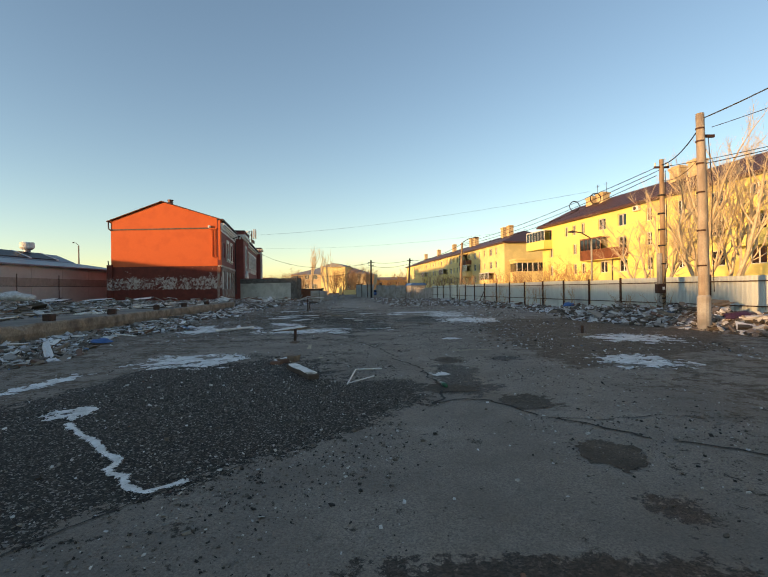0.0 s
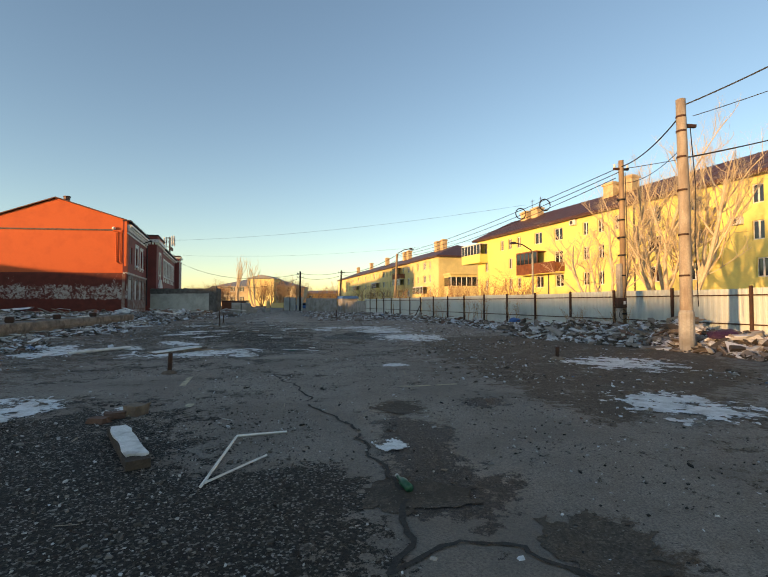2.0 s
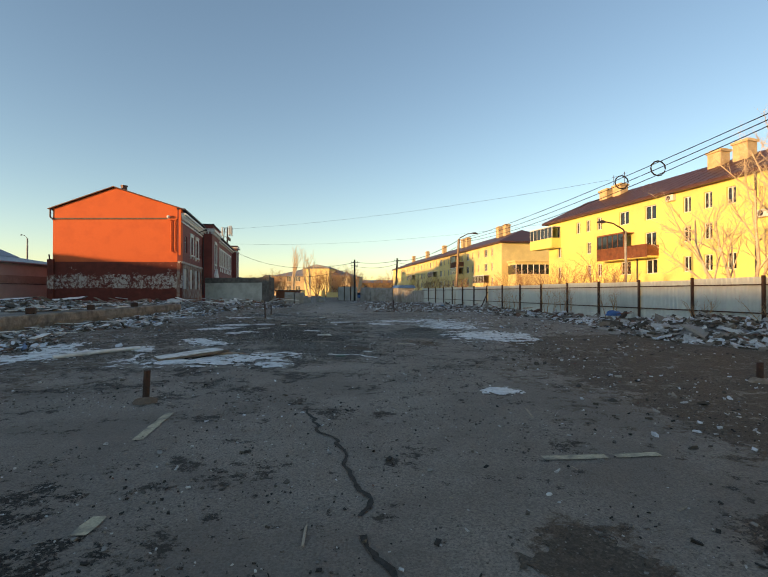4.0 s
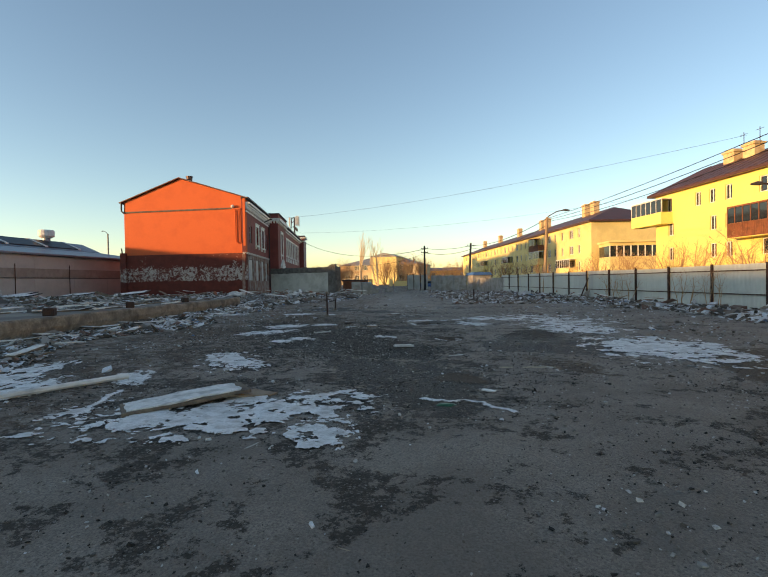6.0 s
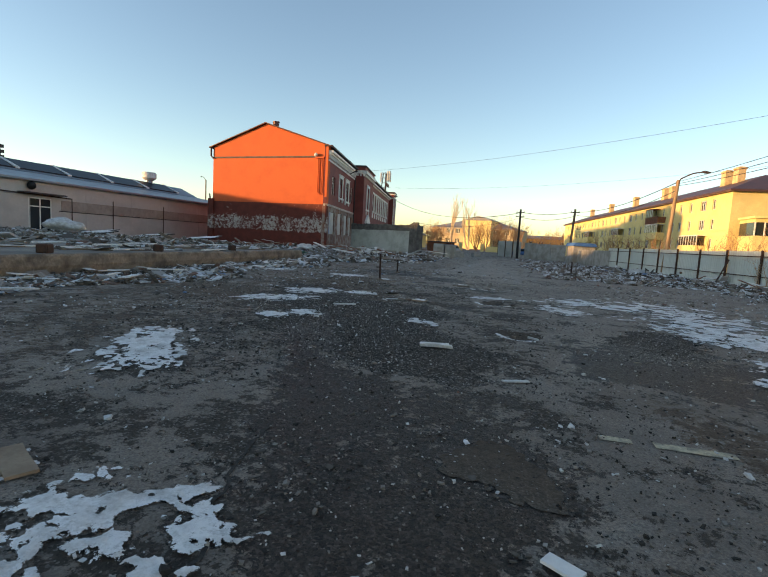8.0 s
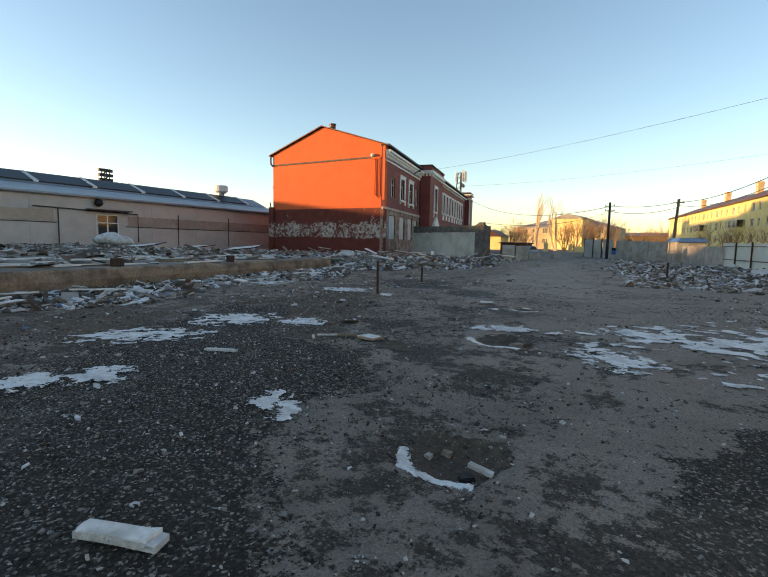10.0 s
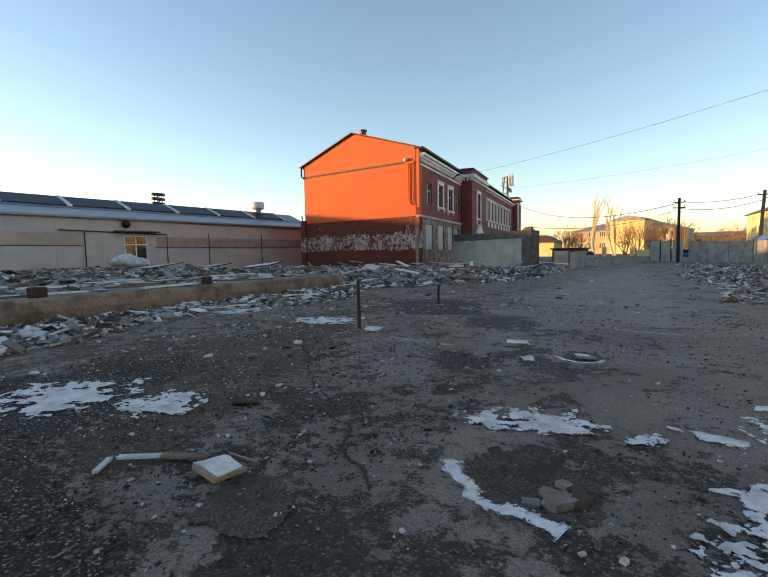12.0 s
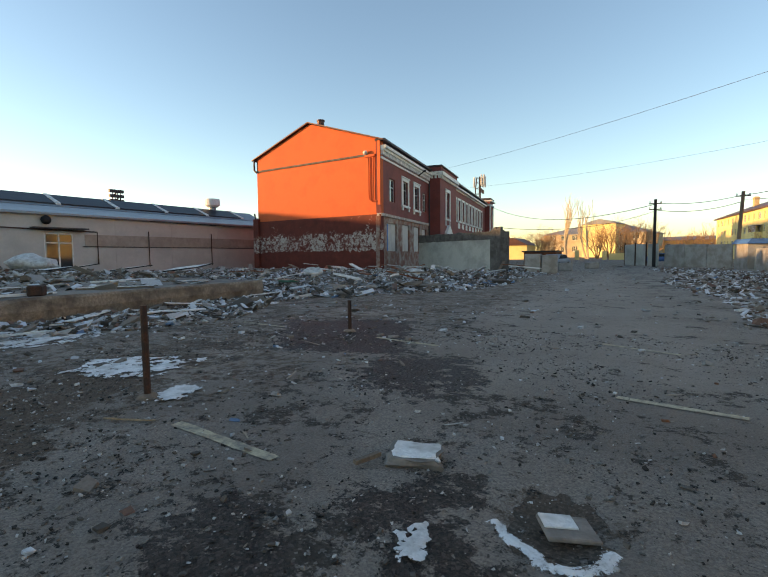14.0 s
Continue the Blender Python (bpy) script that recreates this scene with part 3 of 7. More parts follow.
def ground_sheet():
    step = 0.13
    xs = [-2500, -600, -200, -80, -40, -20] + [-11.5 + step * i for i in range(int(23 / step) + 1)] + [20, 40, 80, 200, 600, 2500]
    ys = [-2500, -600, -200, -60, -20] + [-4 + step * i for i in range(int(52 / step) + 1)] + [48.5 + 0.8 * i for i in range(80)] + [140, 200, 600, 2500]
    nx, ny = len(xs), len(ys)
    verts = [(x, y, ground_z(x, y) if abs(x) < 11.4 and -4 < y < 47.9 else 0.0) for x in xs for y in ys]
    faces = [(i * ny + j, (i + 1) * ny + j, (i + 1) * ny + j + 1, i * ny + j + 1) for i in range(nx - 1) for j in range(ny - 1)]
    ob = raw("ground", verts, faces, ASPHALT, "cracked grey asphalt yard with gravel, dirt and damp patches", "ground", "structure", smooth=True)
    gx, gy = np.array([v[0] for v in verts]), np.array([v[1] for v in verts])
    for kind, rows in PATCHES.items():
        f = np.zeros(len(verts))
        for cx, cy, rx, ry, a in rows:
            u = (gx - cx) * math.cos(a) + (gy - cy) * math.sin(a)
            v = -(gx - cx) * math.sin(a) + (gy - cy) * math.cos(a)
            q = np.sqrt((u / rx) ** 2 + (v / ry) ** 2)
            peak, steep, full = {"gravel": (0.78, 1.2, 1.35), "dirt": (0.6, 0.8, 1.5), "damp": (0.62, 1.0, 1.3)}[kind]
            f = np.maximum(f, np.clip(steep * (1.0 - q / full), 0, peak))
        if kind == "dirt":
            f = np.maximum(f, 0.34 * np.clip((np.abs(gx + 0.1) - 3.0) / 2.5, 0, 1) * np.where(gx > 0, np.clip((27 - gy) / 5, 0.2, 1), 1.0))
        if kind == "gravel":
            f = np.maximum(f, (0.22 * np.clip((gy - 17) / 5, 0, 1) - 0.12 * np.clip((gy - 28) / 4, 0, 1)) * np.clip((-0.5 - gx) / 2, 0, 1) * np.clip((gx + 7.5) / 3, 0, 1))
        for corners in REGIONS[kind]:
            f = np.maximum(f, np.clip(0.36 + 1.3 * inside_by(gx, gy, corners), 0, 0.58 if kind == "dirt" else 0.86))
        attr = ob.data.attributes.new(kind, "FLOAT", "POINT")
        attr.data.foreach_set("value", f.astype(np.float32))
    lane = np.zeros(len(verts))
    for corners in REGIONS["lane"]:
        lane = np.maximum(lane, np.clip(0.3 + 0.6 * inside_by(gx, gy, corners), 0, 1))
    ob.data.attributes.new("lane", "FLOAT", "POINT").data.foreach_set("value", lane.astype(np.float32))

    attr = ob.data.attributes.new("wear", "FLOAT", "POINT")
    attr.data.foreach_set("value", (np.clip((gy - 9) / 9, 0, 1) * (1 - 0.35 * np.clip((gy - 30) / 2, 0, 1)) * (1 - 0.75 * lane) * np.where(gx > -1.2, 1 - 0.45 * np.clip((gx + 1.2) / 2.0, 0, 1), 1.0) + 0.35 * np.clip((gy - 20) / 2, 0, 1) * np.clip((32 - gy) / 3, 0, 1) * np.clip((1.0 - gx) / 1.5, 0, 1)).astype(np.float32))


ground_sheet()


def blot(name, cx, cy, rx, ry, turn, material, label, seed, ragged=0.9, grain=1.6, cell=0.08, z=0.005, rise=0.0, cover=0.0, category="patch", kind="stuff"):
    """A flat patch with a ragged outline: where a noise field is above zero inside an ellipse."""
    ca, sa = math.cos(radians(turn)), math.sin(radians(turn))
    nx, ny = int(2.6 * rx / cell) + 2, int(2.6 * ry / cell) + 2

    def field(i, j):
        u, v = (i - nx / 2) * cell, (j - ny / 2) * cell
        x, y = cx + u * ca - v * sa, cy + u * sa + v * ca
        p = Vector((u * grain / max(0.55, min(rx, 1.0)), v * grain / max(0.55, min(ry, 1.0)), seed * 7.31))
        n = noise.fractal(p, 0.7, 2.1, 5) + 0.6 * noise.fractal(p * 5.3, 0.7, 2.1, 3)
        r = math.sqrt((u / rx) ** 2 + (v / ry) ** 2)
        return x, y, 1 - r ** 1.6 + ragged * n + cover

    pts = [[field(i, j) for j in range(ny)] for i in range(nx)]
    verts, faces, known, edge = [], [], {}, []

    def put(key, x, y, f):
        if key not in known:
            known[key] = len(verts)
            edge.append(max(0.0, min(1.0, f)))
            verts.append((x, y, ground_z(x, y) + z + rise * min(1.0, max(0.0, f) * 2.5)))
        return known[key]

    for i in range(nx - 1):
        for j in range(ny - 1):
            ring = [(i, j), (i + 1, j), (i + 1, j + 1), (i, j + 1)]
            poly = []
            for a, b in zip(ring, ring[1:] + ring[:1]):
                fa, fb = pts[a[0]][a[1]], pts[b[0]][b[1]]
                if fa[2] > 0:
                    poly.append(put(a, *fa))
                if (fa[2] > 0) != (fb[2] > 0):
                    k = fa[2] / (fa[2] - fb[2])
                    poly.append(put((min(a, b), max(a, b)), fa[0] + (fb[0] - fa[0]) * k, fa[1] + (fb[1] - fa[1]) * k, 0))
            if len(poly) > 2:
                faces.append(poly)
    if faces:
        ob = raw(name, verts, faces, material, label, category, kind, smooth=True)
        ob.data.attributes.new("edge", "FLOAT", "POINT").data.foreach_set("value", edge)
        return ob


# ---- loading platform ----
EDGE = [(-10.6, 0), (-11.5, 13), (-12.4, 25), (-13.3, 36), (-14.0, 43.5)]
PLAT = 0.6


def edge_x(y):
    for (xa, ya), (xb, yb) in zip(EDGE, EDGE[1:]):
        if y <= yb or (xb, yb) == EDGE[-1]:
            return xa + (xb - xa) * (y - ya) / (yb - ya)


def platform():
    bm = bmesh.new()
    ys = [-30 + 0.5 * i for i in range(148)]
    rows = []
    for y in ys:
        x = edge_x(y)
        n = 0.05 * noise.noise(Vector((0, y * 1.7, 3))) + 0.03 * noise.noise(Vector((0, y * 6, 5)))
        chip = max(0, noise.noise(Vector((3, y * 1.1, 9))) - 0.35) * 0.5
        rows.append([bm.verts.new(c) for c in ((x - 0.1 + n, y, -0.05), (x + n, y, 0.28), (x + n - 0.02, y, PLAT - 0.06 - chip), (x + n - 0.07 - chip, y, PLAT - chip * 0.4), (x - 0.9, y, PLAT), (-47.2, y, PLAT))])
    for a, b in zip(rows, rows[1:]):
        for k in range(5):
            f = bm.faces.new((a[k], b[k], b[k + 1], a[k + 1]))
            f.material_index = 0 if k < 3 else 1
    bm.faces.new(rows[-1])
    bmesh.ops.recalc_face_normals(bm, faces=bm.faces)
    return single("loading_platform", bm, [KERB, SLAB], "long low concrete platform with a chipped stained edge", "platform", kind="structure")


platform()


# ---- red and orange house ----
HOUSE_A, HOUSE_L = Vector((-23.6, 67.4, 0)), Vector((-39.6, 67.6, 0))
SIDE = Vector((-0.19, 0.98, 0)).normalized()


def window(parent, x0, x1, z0, z1, depth=0.18, frame_mat=WHITE, mullions=1, transom=0.3, label="", pane_mat=None):
    """A window set into its opening: frame, mullions and panes."""
    w = 0.07
    cols = [x0 + (x1 - x0) * i / (mullions + 1) for i in range(mullions + 2)]
    zt = z1 - (z1 - z0) * transom if transom else z1
    lights = []
    for a, b in zip(cols, cols[1:]):
        lights.append((a + w * 0.75, b - w * 0.75, z0 + w, (zt - w * 0.5) if transom else z1 - w))
        if transom:
            lights.append((a + w * 0.75, b - w * 0.75, zt + w * 0.5, z1 - w))
    bm = bmesh.new()
    slab_with_holes(bm, x1 - x0, z0, z1, 0.07, [(a - x0, b - x0, c, d) for a, b, c, d in lights])
    bmesh.ops.translate(bm, verts=bm.verts, vec=(x0, depth, 0))
    fr = part("window", bm, frame_mat, parent, label)
    for a, b, c, d in lights:
        part("pane", box(bmesh.new(), a - 0.01, b + 0.01, depth + 0.03, depth + 0.045, c - 0.01, d + 0.01), pane_mat or PANE, fr)
    return fr


def casing(parent, x0, x1, z0, z1, w=0.32, out=0.09):
    bm = bmesh.new()
    box(bm, x0 - w, x0, -out, -0.002, z0 - 0.1, z1 + w)
    box(bm, x1, x1 + w, -out, -0.002, z0 - 0.1, z1 + w)
    box(bm, x0, x1, -out, -0.002, z1, z1 + w)
    box(bm, x0 - w - 0.1, x1 + w + 0.1, -out - 0.1, -0.002, z0 - 0.3, z0 - 0.1)
    box(bm, x0 - w - 0.12, x1 + w + 0.12, -out - 0.08, -0.002, z1 + w, z1 + w + 0.12)
    for x in (x0 - w, x1 + 0.02):
        box(bm, x, x + w - 0.02, -out - 0.06, -0.002, z0 - 0.62, z0 - 0.3)
    part("window_casing", bm, WHITE, parent, "white moulded window surround")


def cornice(parent, x0, x1, z, out=0.55, dent=0.42):
    bm = bmesh.new()
    box(bm, x0, x1, -out, -0.002, z + 0.30, z + 0.55)
    box(bm, x0, x1, -out * 0.65, -0.002, z + 0.08, z + 0.30)
    box(bm, x0, x1, -out * 0.2, -0.002, z - 0.62, z - 0.42)
    x = x0 + 0.1
    while x < x1 - 0.2:
        box(bm, x, x + dent * 0.5, -out * 0.5, -0.002, z - 0.30, z + 0.08)
        x += dent
    part("cornice", bm, WHITE, parent, "white dentil cornice")


def red_house():
    m, length = along(HOUSE_L, HOUSE_A)
    house = thing("brick_house", "orange rendered two-storey brick house with peeling lower wall", "house", m)
    # gable wall, in local x from 0 to length
    ridge = length * 0.475
    bm = bmesh.new()
    prism(bm, [(0, 5.3), (length, 5.3), (length, 12.0), (ridge, 14.65), (0, 12.0)], 0, 0.45)
    part("gable_wall", bm, ORANGE, house, "smooth orange rendered gable")
    bm = bmesh.new()
    slab_with_holes(bm, length, -0.2, 5.3, 0.5, [])
    bmesh.ops.translate(bm, verts=bm.verts, vec=(0, -0.03, 0))
    part("lower_wall", bm, PEELING, house, "maroon wall with paint peeled to white plaster")
    bm = bmesh.new()
    prism(bm, [(0, 10.62), (length - 1.3, 10.68), (length - 1.3, 10.86), (0, 10.80)], -0.09, 0.0)
    part("band", bm, DARK_CAP, house, "dark weathered string course")
    bm = bmesh.new()
    for x in (length - 1.22, length - 0.72):
        tube(bm, [(x, -0.13, 10.5), (x, -0.13, 6.7), (x + 0.35, -0.13, 6.45)], 0.07, 8)
    box(bm, length - 1.6, length - 0.5, -0.22, -0.003, 10.55, 10.75)
    box(bm, length - 0.28, length + 0.02, -0.12, -0.004, 6.15, 11.9)
    part("downpipe", bm, ORANGE, house, "orange painted downpipes")
    bm = bmesh.new()
    bmesh.ops.create_icosphere(bm, subdivisions=2, radius=0.22, matrix=pose(length - 1.5, -0.25, 10.95))
    box(bm, length - 1.6, length - 1.4, -0.12, 0.0, 10.9, 11.05)
    part("wall_lamp", bm, WHITE, house, "round white wall lamp")
    bm = bmesh.new()
    prism(bm, [(-0.5, 11.87), (ridge, 14.70), (length + 0.45, 11.87), (length + 0.45, 11.98), (ridge, 14.81), (-0.5, 11.98)], -0.3, 0.5)
    part("verge", bm, ROOF_MET, house, "brown metal roof verge")
    bm = bmesh.new()
    tube(bm, [(ridge + 0.75, 0.9, 14.1), (ridge + 0.75, 0.9, 15.0)], 0.36, 10)
    tube(bm, [(ridge + 0.75, 0.9, 15.0), (ridge + 0.75, 0.9, 15.12)], 0.42, 10)
    part("chimney", bm, ROOF_MET, house, "short round metal chimney")
    bm = bmesh.new()
    tube(bm, [(-0.25, -0.15, 11.9), (-0.25, -0.15, 10.9), (0.1, -0.15, 10.6)], 0.1, 8)
    part("rain_pipe", bm, DARK_ROOF, house)
    bm = bmesh.new()
    tube(bm, [(-0.3, -0.25, 6.2), (-0.3, -0.12, 5.6), (-0.1, -0.12, 0.2)], 0.08, 8)
    part("rain_pipe", bm, DARK_ROOF, house)
    # stub of an older brick wall on the corner
    bm = bmesh.new()
    box(bm, -0.5, 0.25, -0.3, 0.0, 0, 5.6)
    part("corner_buttress", bm, PEELING, house)
    back = bmesh.new()
    inv = m.inverted()
    pts = [inv @ HOUSE_A, inv @ (HOUSE_A + SIDE * 70), inv @ (HOUSE_L + SIDE * 70), inv @ HOUSE_L]
    # roof, two slopes run back along the side wall
    s = (inv.to_3x3() @ SIDE)
    r0 = Vector((ridge, 0.4, 14.72))
    for run, base in ((16.5, 0), ):
        a0, a1 = Vector((length + 0.45, 0.4, 12.0)), Vector((length + 0.45, 0.4, 12.0)) + s * run
        b0, b1 = r0, r0 + s * run
        c0, c1 = Vector((-0.5, 0.4, 12.0)), Vector((-0.5, 0.4, 12.0)) + s * run
        v = [back.verts.new(p) for p in (a0, a1, b1, b0, c0, c1)]
        back.faces.new((v[0], v[1], v[2], v[3]))
        back.faces.new((v[3], v[2], v[5], v[4]))
        low = [back.verts.new(p - Vector((0, 0, 0.16))) for p in (a0, a1, b1, b0, c0, c1)]
        back.faces.new((low[3], low[2], low[1], low[0]))
        back.faces.new((low[4], low[5], low[2], low[3]))
        back.faces.new((v[1], v[0], low[0], low[1]))
        back.faces.new((v[2], v[1], low[1], low[2]))
        back.faces.new((v[5], v[2], low[2], low[5]))
    part("roof", back, DARK_ROOF, house, "dark sheet metal roof")
    bm = bmesh.new()
    for a, b in ((pts[3], pts[2]), (pts[2], pts[1])):
        d = (b - a).normalized()
        nrm = Vector((-d.y, d.x, 0)) * 0.4
        q = [a, b, b - nrm, a - nrm]
        lo = [bm.verts.new((p.x, p.y, 0)) for p in q]
        hi = [bm.verts.new((p.x, p.y, 11.9)) for p in q]
        bm.faces.new(hi)
        for i in range(4):
            bm.faces.new((lo[i], lo[(i + 1) % 4], hi[(i + 1) % 4], hi[i]))
    bmesh.ops.recalc_face_normals(bm, faces=bm.faces)
    part("rear_wall", bm, MAROON, house)
    return house


red_house()


def red_wing():
    """The street side: maroon upper storey with white windows over a worn ground storey, a projecting porch and a long rear wing."""
    m, _ = along(HOUSE_A, HOUSE_A + SIDE * 10)
    wing = thing("street_wing", "maroon house front with white windows and dentil cornice", "house", m)
    ups = [(2.3, 4.0, 6.7, 8.9), (6.3, 8.1, 6.8, 9.2), (10.4, 12.3, 6.7, 9.2), (14.0, 15.6, 6.7, 8.9)]
    bm = bmesh.new()
    slab_with_holes(bm, 16.6, 5.4, 11.9, 0.45, ups)
    part("upper_wall", bm, MAROON, wing)
    downs = [(1.5, 4.4, 1.9, 4.6), (6.2, 8.6, 1.9, 4.7), (10.3, 12.5, 1.9, 4.7), (13.6, 15.4, 1.9, 4.6)]
    bm = bmesh.new()
    slab_with_holes(bm, 16.6, -0.2, 5.15, 0.5, downs)
    part("ground_storey_wall", bm, PEEL_GREY, wing, "bare plaster ground storey, chipped")
    bm = bmesh.new()
    box(bm, 0, 16.6, -0.14, 0.4, 5.15, 5.4)
    part("string_course", bm, WORN_WHITE, wing)
    for i, h in enumerate(ups):
        window(wing, *h, mullions=1, transom=0.35)
        if i in (1, 2):
            casing(wing, *h)
    for i, h in enumerate(downs):
        bm = bmesh.new()
        box(bm, h[0] + 0.02, h[1] - 0.02, 0.16, 0.22, h[2] + 0.02, h[3] - 0.02)
        part("window_boarding", bm, BOARDS, wing, "pale boarded-up window")
        if i == 0:
            bm = bmesh.new()
            box(bm, h[0] + 0.03, h[0] + 0.62, 0.10, 0.155, h[2] + 0.03, h[3] - 0.1)
            part("board", bm, BLUE, wing, "blue painted board")
    cornice(wing, 0.0, 16.5, 10.95)
    bm = bmesh.new()
    box(bm, -0.1, 16.6, -0.45, 0.5, 11.9, 12.08)
    part("eaves", bm, DARK_ROOF, wing)
    bm = bmesh.new()
    tube(bm, [(10.9, -0.4, 10.4), (9.4, -1.5, 10.6)], 0.07, 6)
    tube(bm, [(9.4, -1.5, 10.6), (9.0, -1.7, 10.55)], 0.14, 6)
    part("wall_bracket", bm, DARK_ROOF, wing)
    # porch block that stands out
    bm = bmesh.new()
    box(bm, 16.6, 17.0, -1.5, 0.4, -0.2, 11.9)
    part("porch_near_wall", bm, MAROON, wing)
    bm = bmesh.new()
    slab_with_holes(bm, 9.0, -0.2, 11.9, 0.4, [(2.6, 4.6, 6.4, 9.6), (2.4, 4.8, 0.0, 3.2)])
    bmesh.ops.translate(bm, verts=bm.verts, vec=(17.0, -1.5, 0))
    part("porch_front_wall", bm, MAROON, wing)
    window(wing, 19.6, 21.6, 6.4, 9.6, depth=-1.35, mullions=1, transom=0.3)
    bm = bmesh.new()
    for a in ((19.3, 19.6, 6.2, 10.0), (21.6, 21.9, 6.2, 10.0), (19.6, 21.6, 9.6, 10.0), (19.1, 22.1, 6.0, 6.2)):
        box(bm, a[0], a[1], -1.62, -1.503, a[2], a[3])
    for x in (19.35, 21.65):
        box(bm, x, x + 0.25, -1.60, -1.503, 5.3, 6.0)
    part("window_casing", bm, WHITE, wing)
    bm = bmesh.new()
    prism(bm, [(18.9, 4.0), (22.3, 4.0), (22.3, 4.3), (20.6, 5.4), (18.9, 4.3)], -1.85, -1.503)
    part("pediment", bm, WHITE, wing, "white pediment over the door")
    bm = bmesh.new()
    box(bm, 16.5, 26.1, -1.62, 0.4, 11.75, 12.35)
    part("parapet", bm, MAROON, wing)
    bm = bmesh.new()
    box(bm, 16.3, 26.3, -1.9, 0.4, 11.3, 11.75)
    x = 16.6
    while x < 26:
        box(bm, x, x + 0.22, -1.7, -1.5, 10.95, 11.3)
        x += 0.45
    y = -1.5
    while y < -0.3:
        box(bm, 16.4, 16.6, y, y + 0.22, 10.95, 11.3)
        y += 0.45
    part("porch_cornice", bm, WHITE, wing)
    bm = bmesh.new()
    box(bm, 16.3, 26.3, -1.8, 0.6, 12.35, 12.5)
    part("porch_roof", bm, DARK_ROOF, wing)
    bm = bmesh.new()
    tube(bm, [(16.45, -0.15, 11.6), (16.45, -0.15, 1.0)], 0.09, 8)
    part("downpipe", bm, DARK_ROOF, wing)
    # long rear wing
    holes = [(28.4 + 3.1 * i, 30.2 + 3.1 * i, 6.9, 9.9) for i in range(9)]
    bm = bmesh.new()
    slab_with_holes(bm, 33.0, -0.2, 11.9, 0.4, [(a - 26.0, b - 26.0, c, d) for a, b, c, d in holes] + [(a - 26.0, b - 26.0, 1.5, 4.5) for a, b, c, d in holes])
    bmesh.ops.translate(bm, verts=bm.verts, vec=(26.0, -0.6, 0))
    part("rear_wing_wall", bm, MAROON, wing)
    for a, b, c, d in holes:
        window(wing, a, b, c, d, depth=-0.45, mullions=1, transom=0.3, pane_mat=WORN_WHITE)
        bm = bmesh.new()
        box(bm, a - 0.25, a, -0.72, -0.603, c - 0.2, d + 0.3)
        box(bm, b, b + 0.25, -0.72, -0.603, c - 0.2, d + 0.3)
        box(bm, a, b, -0.72, -0.603, d, d + 0.3)
        box(bm, a - 0.3, b + 0.3, -0.80, -0.603, c - 0.4, c - 0.2)
        box(bm, a + 0.2, b - 0.2, -0.66, -0.603, c - 1.3, c - 0.5)
        part("window_casing", bm, WHITE, wing)
    cornice(wing, 26.3, 59.0, 11.1, out=1.1)
    bm = bmesh.new()
    box(bm, 26.0, 59.0, -1.3, 0.5, 11.9, 12.1)
    part("rear_eaves", bm, DARK_ROOF, wing)
    bm = bmesh.new()
    box(bm, 59.0, 64.0, -1.6, 4.0, -0.2, 12.5)
    part("end_block", bm, MAROON, wing)
    bm = bmesh.new()
    box(bm, 58.7, 64.3, -2.1, 4.4, 12.5, 12.75)
    box(bm, 58.8, 64.2, -1.9, 4.2, 11.6, 11.9)
    for x in (59.1, 63.4):
        box(bm, x, x + 0.5, -1.8, -1.6, 0.2, 11.6)
    part("end_cornice", bm, WHITE, wing)
    bm = bmesh.new()
    box(bm, 58.9, 64.1, -1.9, 4.1, 12.75, 13.2)
    part("end_roof", bm, DARK_ROOF, wing)
    # flat closing roof over porch and rear wing
    bm = bmesh.new()
    box(bm, 16.5, 59.0, 0.4, 15.5, 11.75, 11.95)
    part("flat_roof", bm, DARK_ROOF, wing)
    return wing


PEEL_GREY = surface("worn_plaster", (0.33, 0.29, 0.25), 0.9, stain=(0.20, 0.095, 0.07), amount=0.6, coarse=1.3, fine=14, vary=0.25, bumps=0.6)
WORN_WHITE = surface("worn_white_paint", (0.50, 0.47, 0.43), 0.8, stain=(0.3, 0.24, 0.2), amount=0.5, coarse=3, fine=16, vary=0.2)
BOARDS = surface("pale_boards", (0.50, 0.48, 0.44), 0.8, stain=(0.40, 0.38, 0.35), amount=0.4, coarse=1.2, fine=12, vary=0.1)
red_wing()


